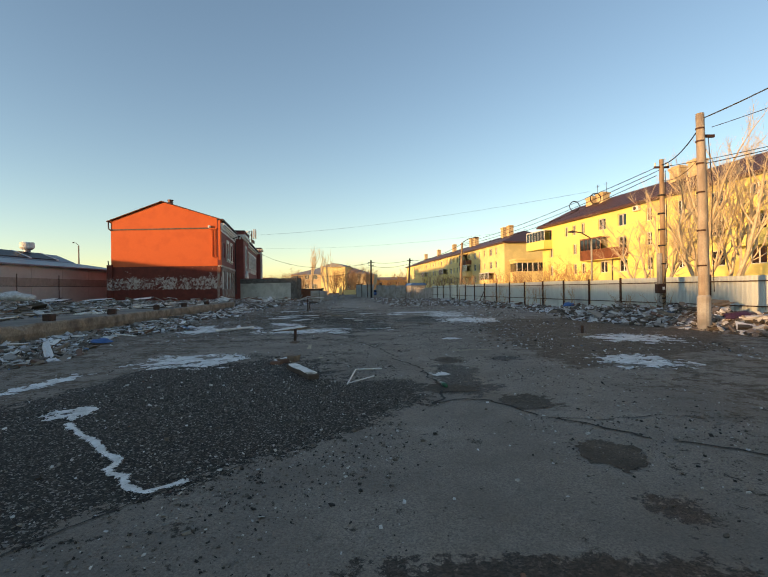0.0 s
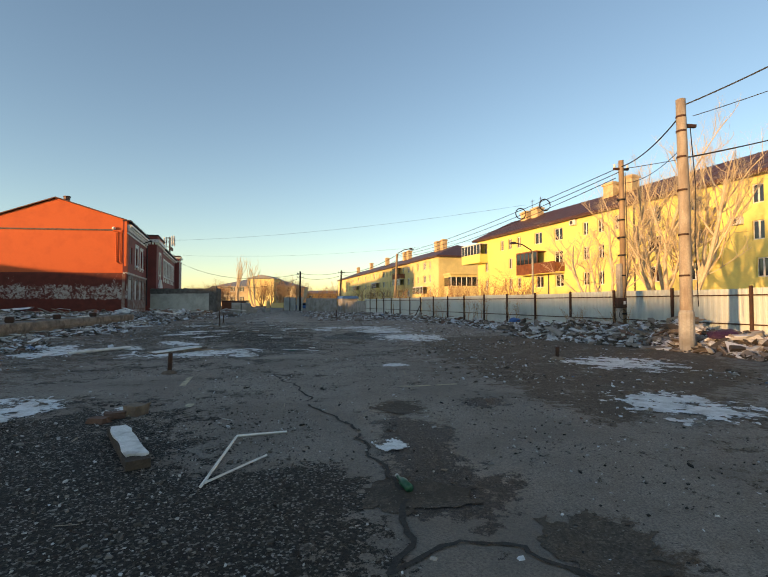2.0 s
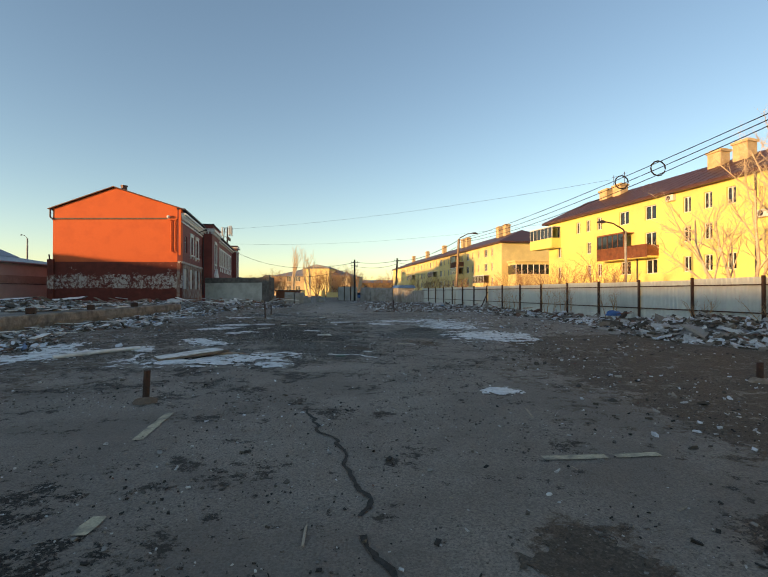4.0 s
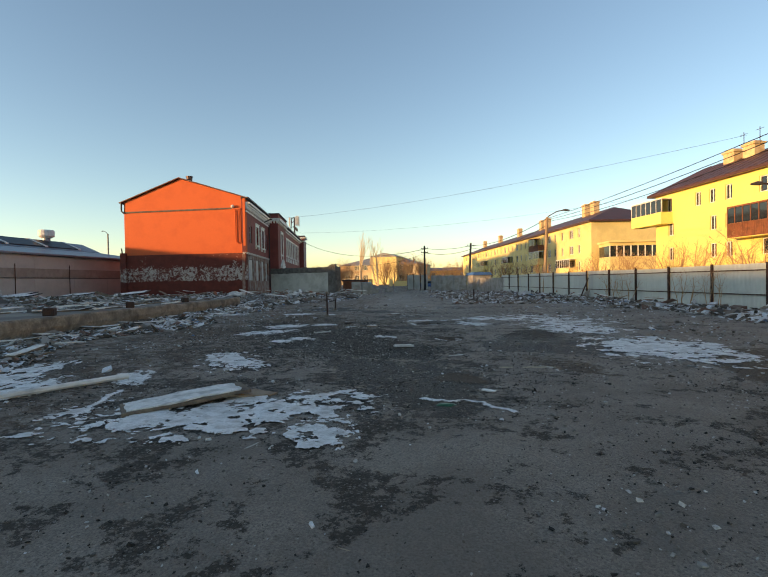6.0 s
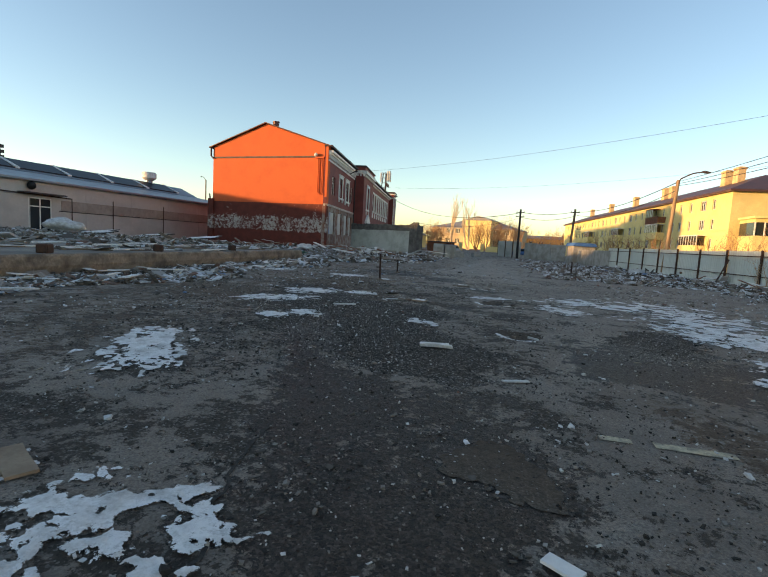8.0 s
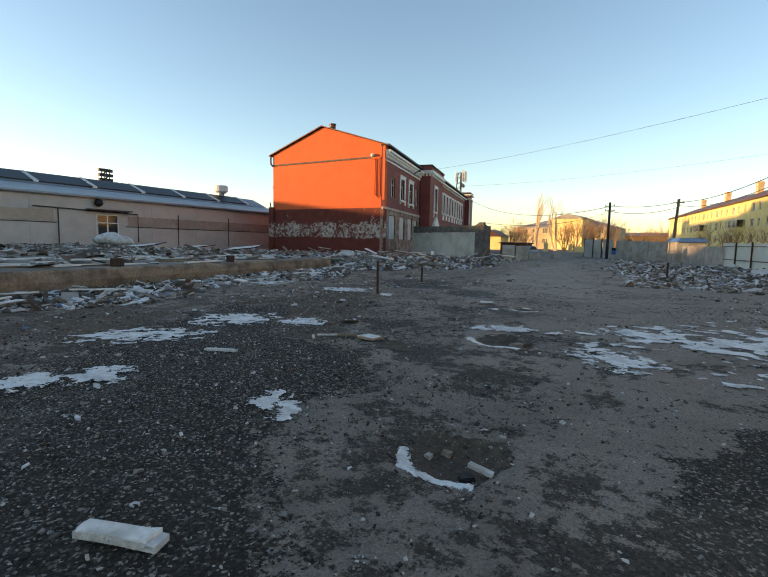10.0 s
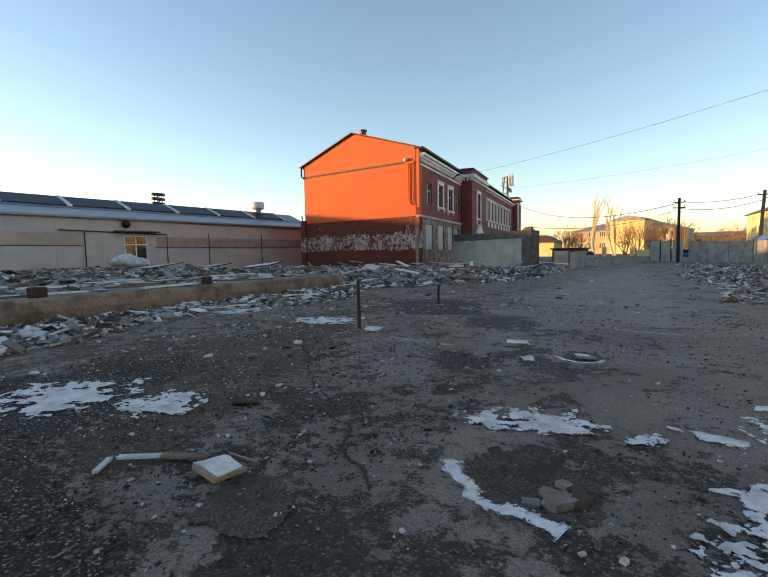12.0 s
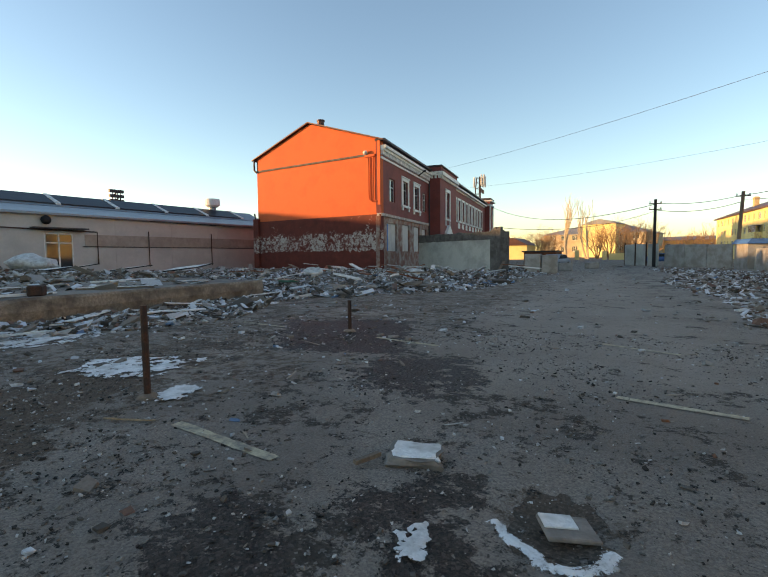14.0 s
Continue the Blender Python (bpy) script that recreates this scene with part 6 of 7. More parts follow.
bottle(0.98, 7.5, 100)
bm = tube(bmesh.new(), [(-6.6, 18.2, 0.05), (-6.1, 19.0, 0.06), (-5.6, 19.9, 0.05)], 0.045, 7)
single("plastic_pipe", bm, WHITE, "long white plastic pipe on the ground", "pipe")
board(-4.0, 26.6, 0.01, 0.5, 0.07, 0.03, 10, SACK, "short white plastic profile on dirt", name="plastic_profile")
board(-3.75, 18.45, 0.05, 1.5, 0.55, 0.04, 38, WOOD, "snow-covered sheet of board lying on debris", snowy=True, tilt=-4, name="sheet")
board(-3.25, 18.75, 0.04, 0.8, 0.22, 0.03, 20, CARDBOARD, "torn pale strip of fibreboard", tilt=6)
board(-2.95, 18.95, 0.02, 0.45, 0.16, 0.02, -25, CARDBOARD, "torn pale strip of fibreboard")
def snowy_slab(x, y, size, turn, seed, label):
    t = thing("concrete_slab", label, "slab", pose(x, y, ground_z(x, y), 0, 0, turn) @ Matrix.Scale(size, 4))
    part("slab", chunk_mesh(seed, 1.2, 0.22), SLAB, t)
    bm = chunk_mesh(seed, 1.2, 0.10)
    bmesh.ops.scale(bm, vec=(0.86, 0.84, 1.0), verts=bm.verts)
    bmesh.ops.translate(bm, vec=(0.02, 0.05, 0.15), verts=bm.verts)
    part("snow_cover", bm, SNOW, t, "white snow on top")


snowy_slab(-2.42, 33.84, 0.30, 20, 31, "broken concrete slab topped with snow")
board(-2.68, 33.6, 0.01, 0.22, 0.04, 0.03, 70, WOOD, "thin piece of lath on asphalt")
board(-2.72, 28.42, 0.0, 0.32, 0.24, 0.03, -10, CARDBOARD, "crushed cardboard box with snow on it", snowy=True, name="cardboard")
board(0.16, 19.25, 0.01, 0.18, 0.09, 0.015, -30, WHITE, "crumpled white carton on asphalt", name="carton")
board(-0.16, 22.3, 0.01, 0.3, 0.07, 0.012, 20, SACK, "flat white piece of panel", name="panel_piece")
board(-1.30, 23.5, 0.01, 0.46, 0.11, 0.035, 18, SACK, "short pale board with snow lying on gravel", snowy=True)
board(-3.35, 28.25, 0.01, 0.42, 0.05, 0.02, 40, SACK, "broken white panel strip on dirt")
board(-3.1, 28.4, 0.01, 0.36, 0.07, 0.02, 28, WOOD, "broken grey board on dirt")
board(-3.5, 28.0, 0.01, 0.22, 0.04, 0.02, -50, SACK, "broken white panel strip on dirt")
board(-2.72, 28.62, 0.01, 0.3, 0.018, 0.012, 2, LIT_WOOD, "thin pale stick on the asphalt", name="stick")
board(0.02, 25.22, -0.04, 0.18, 0.045, 0.03, -8, SACK, "white splinter of board in a pothole", tilt=8)
board(-5.0, 33.2, 0.01, 0.5, 0.02, 0.012, 25, LIT_WOOD, "thin pale stick on dirt", name="stick")
for i, (x, y, d) in enumerate(((-0.72, 29.45, 0.1), (-0.62, 29.3, 0.13), (-0.56, 29.5, 0.09), (-0.68, 29.62, 0.07), (-0.8, 29.28, 0.08), (-0.52, 29.36, 0.1))):
    chunk(x, y, ground_z(x, y), d, 70 + i, (KERB, SLAB, DARK_BEAM)[i % 3], "stone", "dirty broken stone lying in a pothole", "stone", 1.4, 0.6, 50 * i, group="stones in the pothole")
for i, (x, y, d) in enumerate(((-0.3, 25.42, 0.06), (-0.05, 25.12, 0.08), (-0.4, 25.3, 0.05))):
    chunk(x, y, ground_z(x, y), d, 80 + i, (KERB, BLACK, CONCRETE)[i], "stone", "dirty broken stone lying in a pothole", "stone", 1.2, 0.6, 40 * i, group="stones in the pothole")


def bag(name, x, y, z, sx, sy, sz, material, label, seed, category="bag"):
    bm = bmesh.new()
    bmesh.ops.create_icosphere(bm, subdivisions=3, radius=1.0)
    for v in bm.verts:
        n = 1 + 0.35 * noise.fractal(v.co * 1.3 + Vector((seed * 5, 0, 0)), 0.8, 2, 3)
        v.co = Vector((v.co.x * sx * n, v.co.y * sy * n, max(-0.25, v.co.z * n) * sz + 0.25 * sz))
    single(name, bm, material, label, category, pose(x, y, z), smooth=True)


bag("plastic_bag", -0.44, 18.5, 0.0, 0.12, 0.06, 0.025, GREEN_PL, "flattened green plastic bag on snow", 1)
bag("rubbish_bag", 12.6, 16.4, 0.4, 0.55, 0.4, 0.22, PURPLE, "dark purple rubbish bag on the rubble", 2)
bag("sack", 11.9, 18.6, 0.3, 0.3, 0.3, 0.28, SACK, "white woven sack on the rubble", 3)
bag("sack", 13.2, 14.6, 0.35, 0.35, 0.28, 0.22, SACK, "white woven sack on the rubble", 4)
bag("sack", 13.4, 18.4, 0.4, 0.3, 0.35, 0.25, SACK, "pale sack among boards", 5)
bag("tarpaulin", -35.0, 44.3, 0.9, 1.6, 1.2, 0.7, SACK, "heap under a pale grey tarpaulin", 6, "tarpaulin")
bag("sack", -17.5, 50.5, 0.5, 0.6, 0.45, 0.3, SACK, "white sack of rubbish on the heap", 7)
bag("sack", -13.5, 55.0, 0.35, 0.5, 0.4, 0.28, SACK, "white sack of rubbish on the heap", 8)
bag("plastic_bag", -16.0, 47.0, 0.3, 0.6, 0.3, 0.1, GREEN_PL, "green plastic sheet on the ground", 9)
bag("plastic_bag", 11.9, 30.0, 0.35, 0.35, 0.3, 0.2, BLUE, "blue plastic bag on the rubble", 10)
bag("plastic_bag", -8.9, 14.6, 0.05, 0.3, 0.25, 0.1, BLUE, "blue plastic bag in snowy rubble", 11)


def carton_box(x, y, z, s, turn, label):
    b = thing("cardboard_box", label, "box", pose(x, y, z, 4, -6, turn))
    bm = bmesh.new()
    box(bm, -0.5 * s, 0.5 * s, -0.35 * s, 0.35 * s, 0, 0.6 * s)
    bmesh.ops.bevel(bm, geom=bm.edges[:], offset=0.02, segments=2, affect="EDGES")
    part("body", bm, CARDBOARD, b)
    bm = bmesh.new()
    box(bm, -0.5 * s, 0.5 * s, -0.62 * s, -0.36 * s, 0.52 * s, 0.53 * s)
    part("flap", bm, CARDBOARD, b)


carton_box(13.9, 19.6, 0.35, 0.95, 20, "pale cardboard box on the rubble by the fence")
carton_box(12.2, 13.2, 0.2, 0.7, 35, "grey carton standing on the yard edge")

rnd = random.Random(5)
chunk_meshes = []
for i in range(8):
    ob = chunk(fence_x(18) - 3.5 + 0.4 * i, 12 + 1.6 * i, 0.3, 0.2, i + 20, (CONCRETE, KERB, SACK, CONCRETE)[i % 4], "concrete_chunk", "broken lump of pale concrete on the rubble bank", "rubble", 1.3, 0.6, 40 * i, 15, "lumps on the rubble bank")
    chunk_meshes.append(ob)
for i in range(60):
    src = chunk_meshes[i % 8]
    y = 11.5 + 15 * rnd.random()
    copy_thing(src, pose(fence_x(y) - 3.6 + 3.3 * rnd.random(), y, 0.22 + 0.25 * rnd.random(), rnd.uniform(-30, 30), rnd.uniform(-30, 30), rnd.uniform(0, 360)) @ Matrix.Scale(rnd.uniform(0.5, 1.3), 4))
for i in range(50):
    src = chunk_meshes[i % 8]
    copy_thing(src, pose(-26 + 17 * rnd.random(), 45.5 + 18 * rnd.random(), 0.35 + 0.25 * rnd.random(), rnd.uniform(-30, 30), rnd.uniform(-30, 30), rnd.uniform(0, 360)) @ Matrix.Scale(rnd.uniform(0.6, 1.4), 4))
for i in range(34):
    y = 11.5 + 40 * rnd.random()
    x = fence_x(y) - 3.2 + 2.8 * rnd.random()
    board(x, y, 0.3 + 0.2 * rnd.random(), 0.4 + 0.9 * rnd.random(), 0.05 + 0.09 * rnd.random(), 0.025, rnd.uniform(0, 180), (WOOD, RUST_WOOD, WHITE, CARDBOARD)[i % 4], ("grey wooden board on the rubble bank", "reddish wooden board on the rubble bank", "white board on the rubble bank", "pale board on the rubble bank")[i % 4], tilt=rnd.uniform(-15, 15))
for i in range(46):
    y = 14 + 29 * rnd.random()
    x = edge_x(y) - 0.6 - 9 * rnd.random()
    board(x, y, PLAT + 0.01, 0.8 + 2.2 * rnd.random(), 0.1 + 0.25 * rnd.random(), 0.04, rnd.uniform(50, 110), (WOOD, WHITE, WOOD)[i % 3], ("grey wooden board lying on the platform", "snowy white panel lying on the platform", "grey plank lying on the platform")[i % 3], snowy=i % 2 == 0)
for i in range(40):
    y = 10 + 33 * rnd.random()
    x = edge_x(y) + 0.3 + 2.4 * rnd.random()
    board(x, y, 0.06 + 0.1 * rnd.random(), 0.4 + 1.1 * rnd.random(), 0.08 + 0.2 * rnd.random(), 0.03, rnd.uniform(0, 180), (WOOD, WHITE, SACK)[i % 3], ("grey board in the rubble under the platform", "white snowy board in the rubble under the platform", "pale panel in the rubble under the platform")[i % 3], tilt=rnd.uniform(-8, 8), snowy=i % 3 == 0)
for i in range(44):
    board(-30 + 22 * rnd.random(), 45 + 20 * rnd.random(), 0.45 + 0.3 * rnd.random(), 0.8 + 1.6 * rnd.random(), 0.12 + 0.2 * rnd.random(), 0.05, rnd.uniform(0, 180), (WOOD, WHITE, RUST_WOOD, SACK)[i % 4], ("grey board on the rubble heap", "white panel on the rubble heap", "reddish board on the rubble heap", "pale panel on the rubble heap")[i % 4], tilt=rnd.uniform(-14, 14), snowy=i % 4 == 1)
for i, (x, y, l, t) in enumerate(((-34, 46, 3.4, 12), (-29, 47, 3.0, -10), (-25.5, 48.5, 2.6, 20), (-31, 43.5, 2.8, 5))):
    board(x, y, 0.85, l, 1.4, 0.06, t, BLACK, "black roofing sheet propped on the rubble", tilt=-6 + 3 * (i % 2), lean=7, name="roofing_sheet", snowy=True)
for i in range(5):
    y = (17.0, 21.5, 26.5, 31.0, 36.0)[i]
    x = edge_x(y) - 0.45
    bm = box(bmesh.new(), -0.16, 0.16, -0.16, 0.16, 0, 0.26)
    bmesh.ops.bevel(bm, geom=bm.edges[:], offset=0.03, segments=1, affect="EDGES")
    single("steel_footing", bm, POST_BROWN, "rusty cut-off steel footing on the platform edge", "footing", pose(x, y, PLAT - 0.005, 0, 0, 12 * i), "footings on the platform")


def hatch():
    h = thing("manhole", "sunken square hatch with a snow-topped cover", "manhole", pose(-1.30, 33.47, 0, 0, 0, 30) @ Matrix.Scale(0.82, 4))
    bm = box(bmesh.new(), -0.17, 0.17, -0.14, 0.14, -0.02, 0.012, pose(0, 0, 0, 0, 5, 0))
    bmesh.ops.bevel(bm, geom=bm.edges[:], offset=0.008, segments=1, affect="EDGES")
    cover = part("cover", bm, SLAB, h)
    bm = box(bmesh.new(), -0.16, 0.06, -0.03, 0.13, 0.012, 0.022, pose(0, 0, 0, 0, 5, 0))
    part("snow_cover", bm, SNOW, cover, "snow on the cover")


hatch()


# ---- poles, lamps and wires ----
def concrete_pole():
    p = thing("concrete_pole", "thick weathered concrete utility pole beside the fence", "utility pole", pose(11.35, 16.5, 0) @ Matrix.Diagonal((1.02, 1.02, 1.13, 1)))
    bm = tube(bmesh.new(), [(0, 0, 0), (0, 0, 1.2), (0, 0, 4.0), (-0.06, 0, 6.8)], [0.175, 0.17, 0.15, 0.13], 16)
    part("shaft", bm, POLE_CONC, p, smooth=True)
    bm = tube(bmesh.new(), [(0, 0, 0), (0, 0, 1.05), (0, 0, 1.1)], [0.21, 0.21, 0.18], 14)
    part("collar", bm, CONCRETE, p, "grey cement sleeve")
    for z in (2.0, 3.1, 4.3, 5.2, 5.9, 6.3):
        bm = tube(bmesh.new(), [(-0.01 * z, 0, z), (-0.01 * z, 0, z + 0.05)], 0.178 - 0.006 * z, 14)
        part("band", bm, POST_BROWN, p, "rusty steel band")
    bm = box(bmesh.new(), 0.1, 0.42, -0.05, 0.05, 6.05, 6.13)
    part("bracket", bm, POST_BROWN, p)
    bm = tube(bmesh.new(), [(0.14, -0.12, 6.0), (0.2, -0.2, 4.5), (0.17, -0.18, 3.0), (0.22, -0.2, 1.2)], 0.014, 5)
    part("cable", bm, BLACK, p)


concrete_pole()


def strapped_pole():
    p = thing("wooden_pole", "wooden utility pole strapped to a concrete foot", "utility pole", pose(13.2, 22.0, 0) @ Matrix.Scale(1.08, 4))
    bm = tube(bmesh.new(), [(0, 0, 0.5), (0.02, 0, 4), (0, 0, 7.0)], [0.12, 0.11, 0.095], 10)
    part("shaft", bm, LIT_WOOD, p, smooth=True)
    bm = box(bmesh.new(), -0.22, -0.08, -0.11, 0.11, 0, 2.9)
    bmesh.ops.bevel(bm, geom=bm.edges[:], offset=0.02, segments=1, affect="EDGES")
    part("concrete_foot", bm, CONCRETE, p)
    for z in (0.9, 2.4, 3.2, 3.9, 4.6, 5.4):
        part("strap", tube(bmesh.new(), [(-0.03, 0, z), (-0.03, 0, z + 0.06)], 0.15, 10), BLACK, p)
    part("crossarm", box(bmesh.new(), -0.32, 0.32, -0.04, 0.04, 6.62, 6.70), POST_BROWN, p)
    for x in (-0.28, 0.0, 0.28):
        part("insulator", tube(bmesh.new(), [(x, 0, 6.70), (x, 0, 6.76), (x, 0, 6.86)], [0.03, 0.045, 0.03], 8), WHITE, p)
    mb = part("meter_box", box(bmesh.new(), -0.42, -0.06, -0.30, -0.115, 1.15, 1.55), POST_BROWN, p, "small rusty steel meter box")
    part("box_label", box(bmesh.new(), -0.2, -0.1, -0.306, -0.301, 1.3, 1.42), WHITE, mb)
    bm = tube(bmesh.new(), [(0.1, -0.1, 6.5), (0.13, -0.12, 4.2), (0.1, -0.12, 2.2), (-0.1, -0.2, 1.5)], 0.016, 5)
    part("cable", bm, BLACK, p)
    bm = tube(bmesh.new(), [(-0.15 + 0.16 * math.cos(a * 0.7), -0.2, 0.9 + 0.2 * math.sin(a * 0.7)) for a in range(12)], 0.012, 5)
    part("cable_coil", bm, BLACK, p)


strapped_pole()


def plain_pole(x, y, h, r, material, label, lean=0.0, arms=1):
    p = thing("utility_pole", label, "utility pole", pose(x, y, 0))
    part("shaft", tube(bmesh.new(), [(0, 0, 0), (lean * 0.5, 0, h * 0.5), (lean, 0, h)], [r * 1.3, r * 1.1, r], 10), material, p)
    for i in range(arms):
        part("crossarm", box(bmesh.new(), lean - 0.6, lean + 0.6, -0.05, 0.05, h - 0.5 - 0.6 * i, h - 0.4 - 0.6 * i), POST_BROWN, p)
        for k in (-0.5, 0.5):
            part("insulator", tube(bmesh.new(), [(lean + k, 0, h - 0.4 - 0.6 * i), (lean + k, 0, h - 0.2 - 0.6 * i)], 0.06, 6), WHITE, p)


plain_pole(-2.4, 88, 7.1, 0.14, BLACK, "dark wooden utility pole at the yard's far end", 0.0, 2)
plain_pole(4.6, 88, 7.35, 0.15, WOOD, "leaning grey wooden utility pole", 0.35, 1)


def lamp_post(x, y, h, label, arm, material, lean=0.0, r=0.11):
    p = thing("street_lamp", label, "street lamp", pose(x, y, 0))
    part("pole", tube(bmesh.new(), [(0, 0, 0), (lean, 0, h)], [r * 1.3, r], 10), material, p)
    part("arm", tube(bmesh.new(), [(lean, 0, h - 0.3), (lean + arm * 0.1, 0, h + 0.1), (lean + arm * 0.6, 0, h + 0.5), (lean + arm, 0, h + 0.6)], 0.045, 6), POST_BROWN, p)
    bm = tube(bmesh.new(), [(lean + arm * 0.95, 0, h + 0.6), (lean + arm * 1.1, 0, h + 0.6), (lean + arm * 1.35, 0, h + 0.56)], [0.06, 0.12, 0.05], 8)
    part("lamp_head", bm, DARK_ROOF, p)


lamp_post(9.35, 57.3, 7.2, "leaning wooden street lamp pole in sunlight", 1.5, LIT_WOOD, 0.35, 0.12)
lamp_post(17.0, 38.0, 5.5, "slim grey street lamp in front of the flats", -1.4, CONCRETE, 0.0, 0.07)
lamp_post(-60.3, 92.0, 11.0, "grey street lamp beside the warehouse", -0.9, CONCRETE, 0.0, 0.12)


def wire(a, b, sag, r=0.012, n=22):
    a, b = Vector(a), Vector(b)
    pts = [a.lerp(b, i / n) - Vector((0, 0, 4 * sag * (i / n) * (1 - i / n))) for i in range(n + 1)]
    single("overhead_wire", tube(bmesh.new(), pts, r, 5), BLACK, "black overhead cable between poles", "cable")


P1, P2, LP, PA, PB = (11.28, 16.5, 7.2), (13.2, 22.0, 7.3), (9.75, 57.3, 7.1), (-2.4, 88, 6.7), (4.95, 88, 7.0)
wire(P1, P2, 0.25, 0.022)
wire((11.5, 16.5, 6.4), (13.2, 22.0, 6.6), 0.35, 0.012)
wire((11.35, 16.5, 7.5), (16.9, 8.9, 11.2), 0.5, 0.022)
wire((11.7, 16.5, 7.2), (18.6, 8.6, 9.8), 0.35, 0.012)
wire((11.4, 16.5, 5.9), (20.2, 9.6, 8.4), 0.45, 0.015)
wire((13.2, 22.0, 7.2), (20.3, 11.6, 8.2), 0.45, 0.014)
for dz in (0.0, -0.25, -0.5):
    wire((P2[0] + dz * 0.5, P2[1], P2[2] + dz), (LP[0], LP[1], LP[2] + dz * 0.6), 0.35 - dz * 0.6, 0.017, 40)
wire(LP, PB, 0.7, 0.03)
wire((LP[0], LP[1], LP[2] - 0.6), (PB[0], PB[1], PB[2] - 0.4), 0.9, 0.025)
wire(PB, PA, 0.35, 0.03)
wire((PB[0], PB[1], 6.4), (PA[0], PA[1], 6.0), 0.5, 0.03)
wire((PA[0], PA[1], 6.6), (-34.0, 128.0, 11.8), 2.2, 0.035, 40)
wire((PA[0], PA[1], 5.9), (-13.0, 69.5, 3.7), 0.8, 0.02, 40)
wire((-26.5, 82.0, 11.3), (22.0, 49.5, 11.7), 0.9, 0.011, 40)
wire((-26.5, 84.0, 9.5), (22.5, 60.0, 9.6), 1.2, 0.008, 40)
for k in (0.16, 0.23):
    c = Vector(P2).lerp(Vector(LP), k)
    bm = tube(bmesh.new(), [(c.x + 0.32 * math.cos(a * 0.5236), c.y, c.z - 0.45 + 0.32 * math.sin(a * 0.5236)) for a in range(13)], 0.03, 6)
    single("cable_coil", bm, BLACK, "coil of spare cable hung on the wires", "cable")


# ---- bare trees ----
def grow(bms, p, d, length, r, level, rnd, up):
    pts, radii = [Vector(p)], [r]
    n = 4 if level > 1 else 3
    q, d = Vector(p), Vector(d).normalized()
    for i in range(n):
        d = (d + Vector((rnd.gauss(0, 0.13), rnd.gauss(0, 0.13), rnd.gauss(0, 0.08) + up * 0.16))).normalized()
        q = q + d * (length / n)
        pts.append(q.copy())
        radii.append(r * (1 - 0.62 * (i + 1) / n))
    tube(bms[0], pts, radii, 7 if level > 3 else (5 if level > 1 else 3), cap=False)
    bms = bms[1:] if len(bms) > 1 else bms
    if level == 0:
        return
    kids = {5: 9, 4: 7, 3: 6, 2: 5, 1: 4}[level]
    for i in range(kids):
        k = 0.25 + 0.75 * (i + rnd.random()) / kids
        j = min(int(k * n), n - 1)
        at = pts[j].lerp(pts[j + 1], k * n - j)
        axis = Vector((rnd.gauss(0, 1), rnd.gauss(0, 1), rnd.gauss(0, 0.5))).normalized()
        side = (d.lerp(axis, rnd.uniform(0.42, 0.7)) + Vector((0, 0, up * 0.35))).normalized()
        grow(bms, at, side, length * rnd.uniform(0.42, 0.66) * (1.15 - 0.5 * k), radii[j] * 0.55, level - 1, rnd, up)


def tree(x, y, h, label, seed, level=3, up=0.6, lean=0.0, stems=1, r=None, material=BARK, group="", z=0.0, width=1.0):
    rnd = random.Random(seed)
    t = thing("tree", label, "tree", pose(x, y, z), group)
    bms = [bmesh.new(), bmesh.new(), bmesh.new()]
    r = r or h * 0.016
    for s in range(stems):
        a = s / max(1, stems) * 6.283 + seed
        off = Vector((math.cos(a), math.sin(a), 0)) * (0.25 if stems > 1 else 0)
        grow(bms, off, (off.x * 0.9 * width + lean, off.y * 0.9 * width, 1), h * 0.72 * rnd.uniform(0.85, 1.05), r, level, rnd, up)
    part("trunk", bms[0], material, t)
    part("limb", bms[1], material, t)
    part("crown", bms[2], material, t, "bare twigs")["kind"] = "stuff"
    return t


tree(16.6, 23.4, 9.6, "large bare pale-barked tree behind the fence", 3, level=4, up=0.9, stems=7, r=0.13, width=1.7, lean=0.15)
tree(15.2, 26.0, 7.4, "smaller bare tree beside the large one", 8, level=4, up=0.5, stems=5, r=0.09, width=1.7)
tree(20.5, 19.0, 4.2, "low bare fruit tree in front of the flats", 5, level=4, up=0.25, stems=2, r=0.08, material=TWIG)
for i, (x, y, h) in enumerate(((15.5, 36, 3.4), (16.2, 39, 4.0), (17.5, 42, 5.0), (16.0, 44, 4.2), (15.5, 47, 4.6), (17.0, 50, 5.0), (15.2, 53, 4.0), (16.5, 57, 4.5), (15.5, 62, 4.6), (17.5, 66, 5.0), (16.0, 70, 4.5))):
    tree(x, y, h, "bare reddish bush behind the fence", 20 + i, level=3, up=0.35, stems=4, r=0.05, material=TWIG, group="bushes behind the fence")
for i, (x, y, h) in enumerate(((13.4, 26.0, 1.6), (12.6, 31.5, 2.1), (12.0, 35.5, 2.3), (11.7, 37.5, 2.4), (13.9, 23.2, 1.8), (10.9, 42.5, 2.3), (10.6, 44.0, 2.0))):
    tree(x, y, h, "thin dry shrub growing against the fence", 50 + i, level=2, up=0.5, stems=5, r=0.018, material=TWIG, group="dry shrubs at the fence")
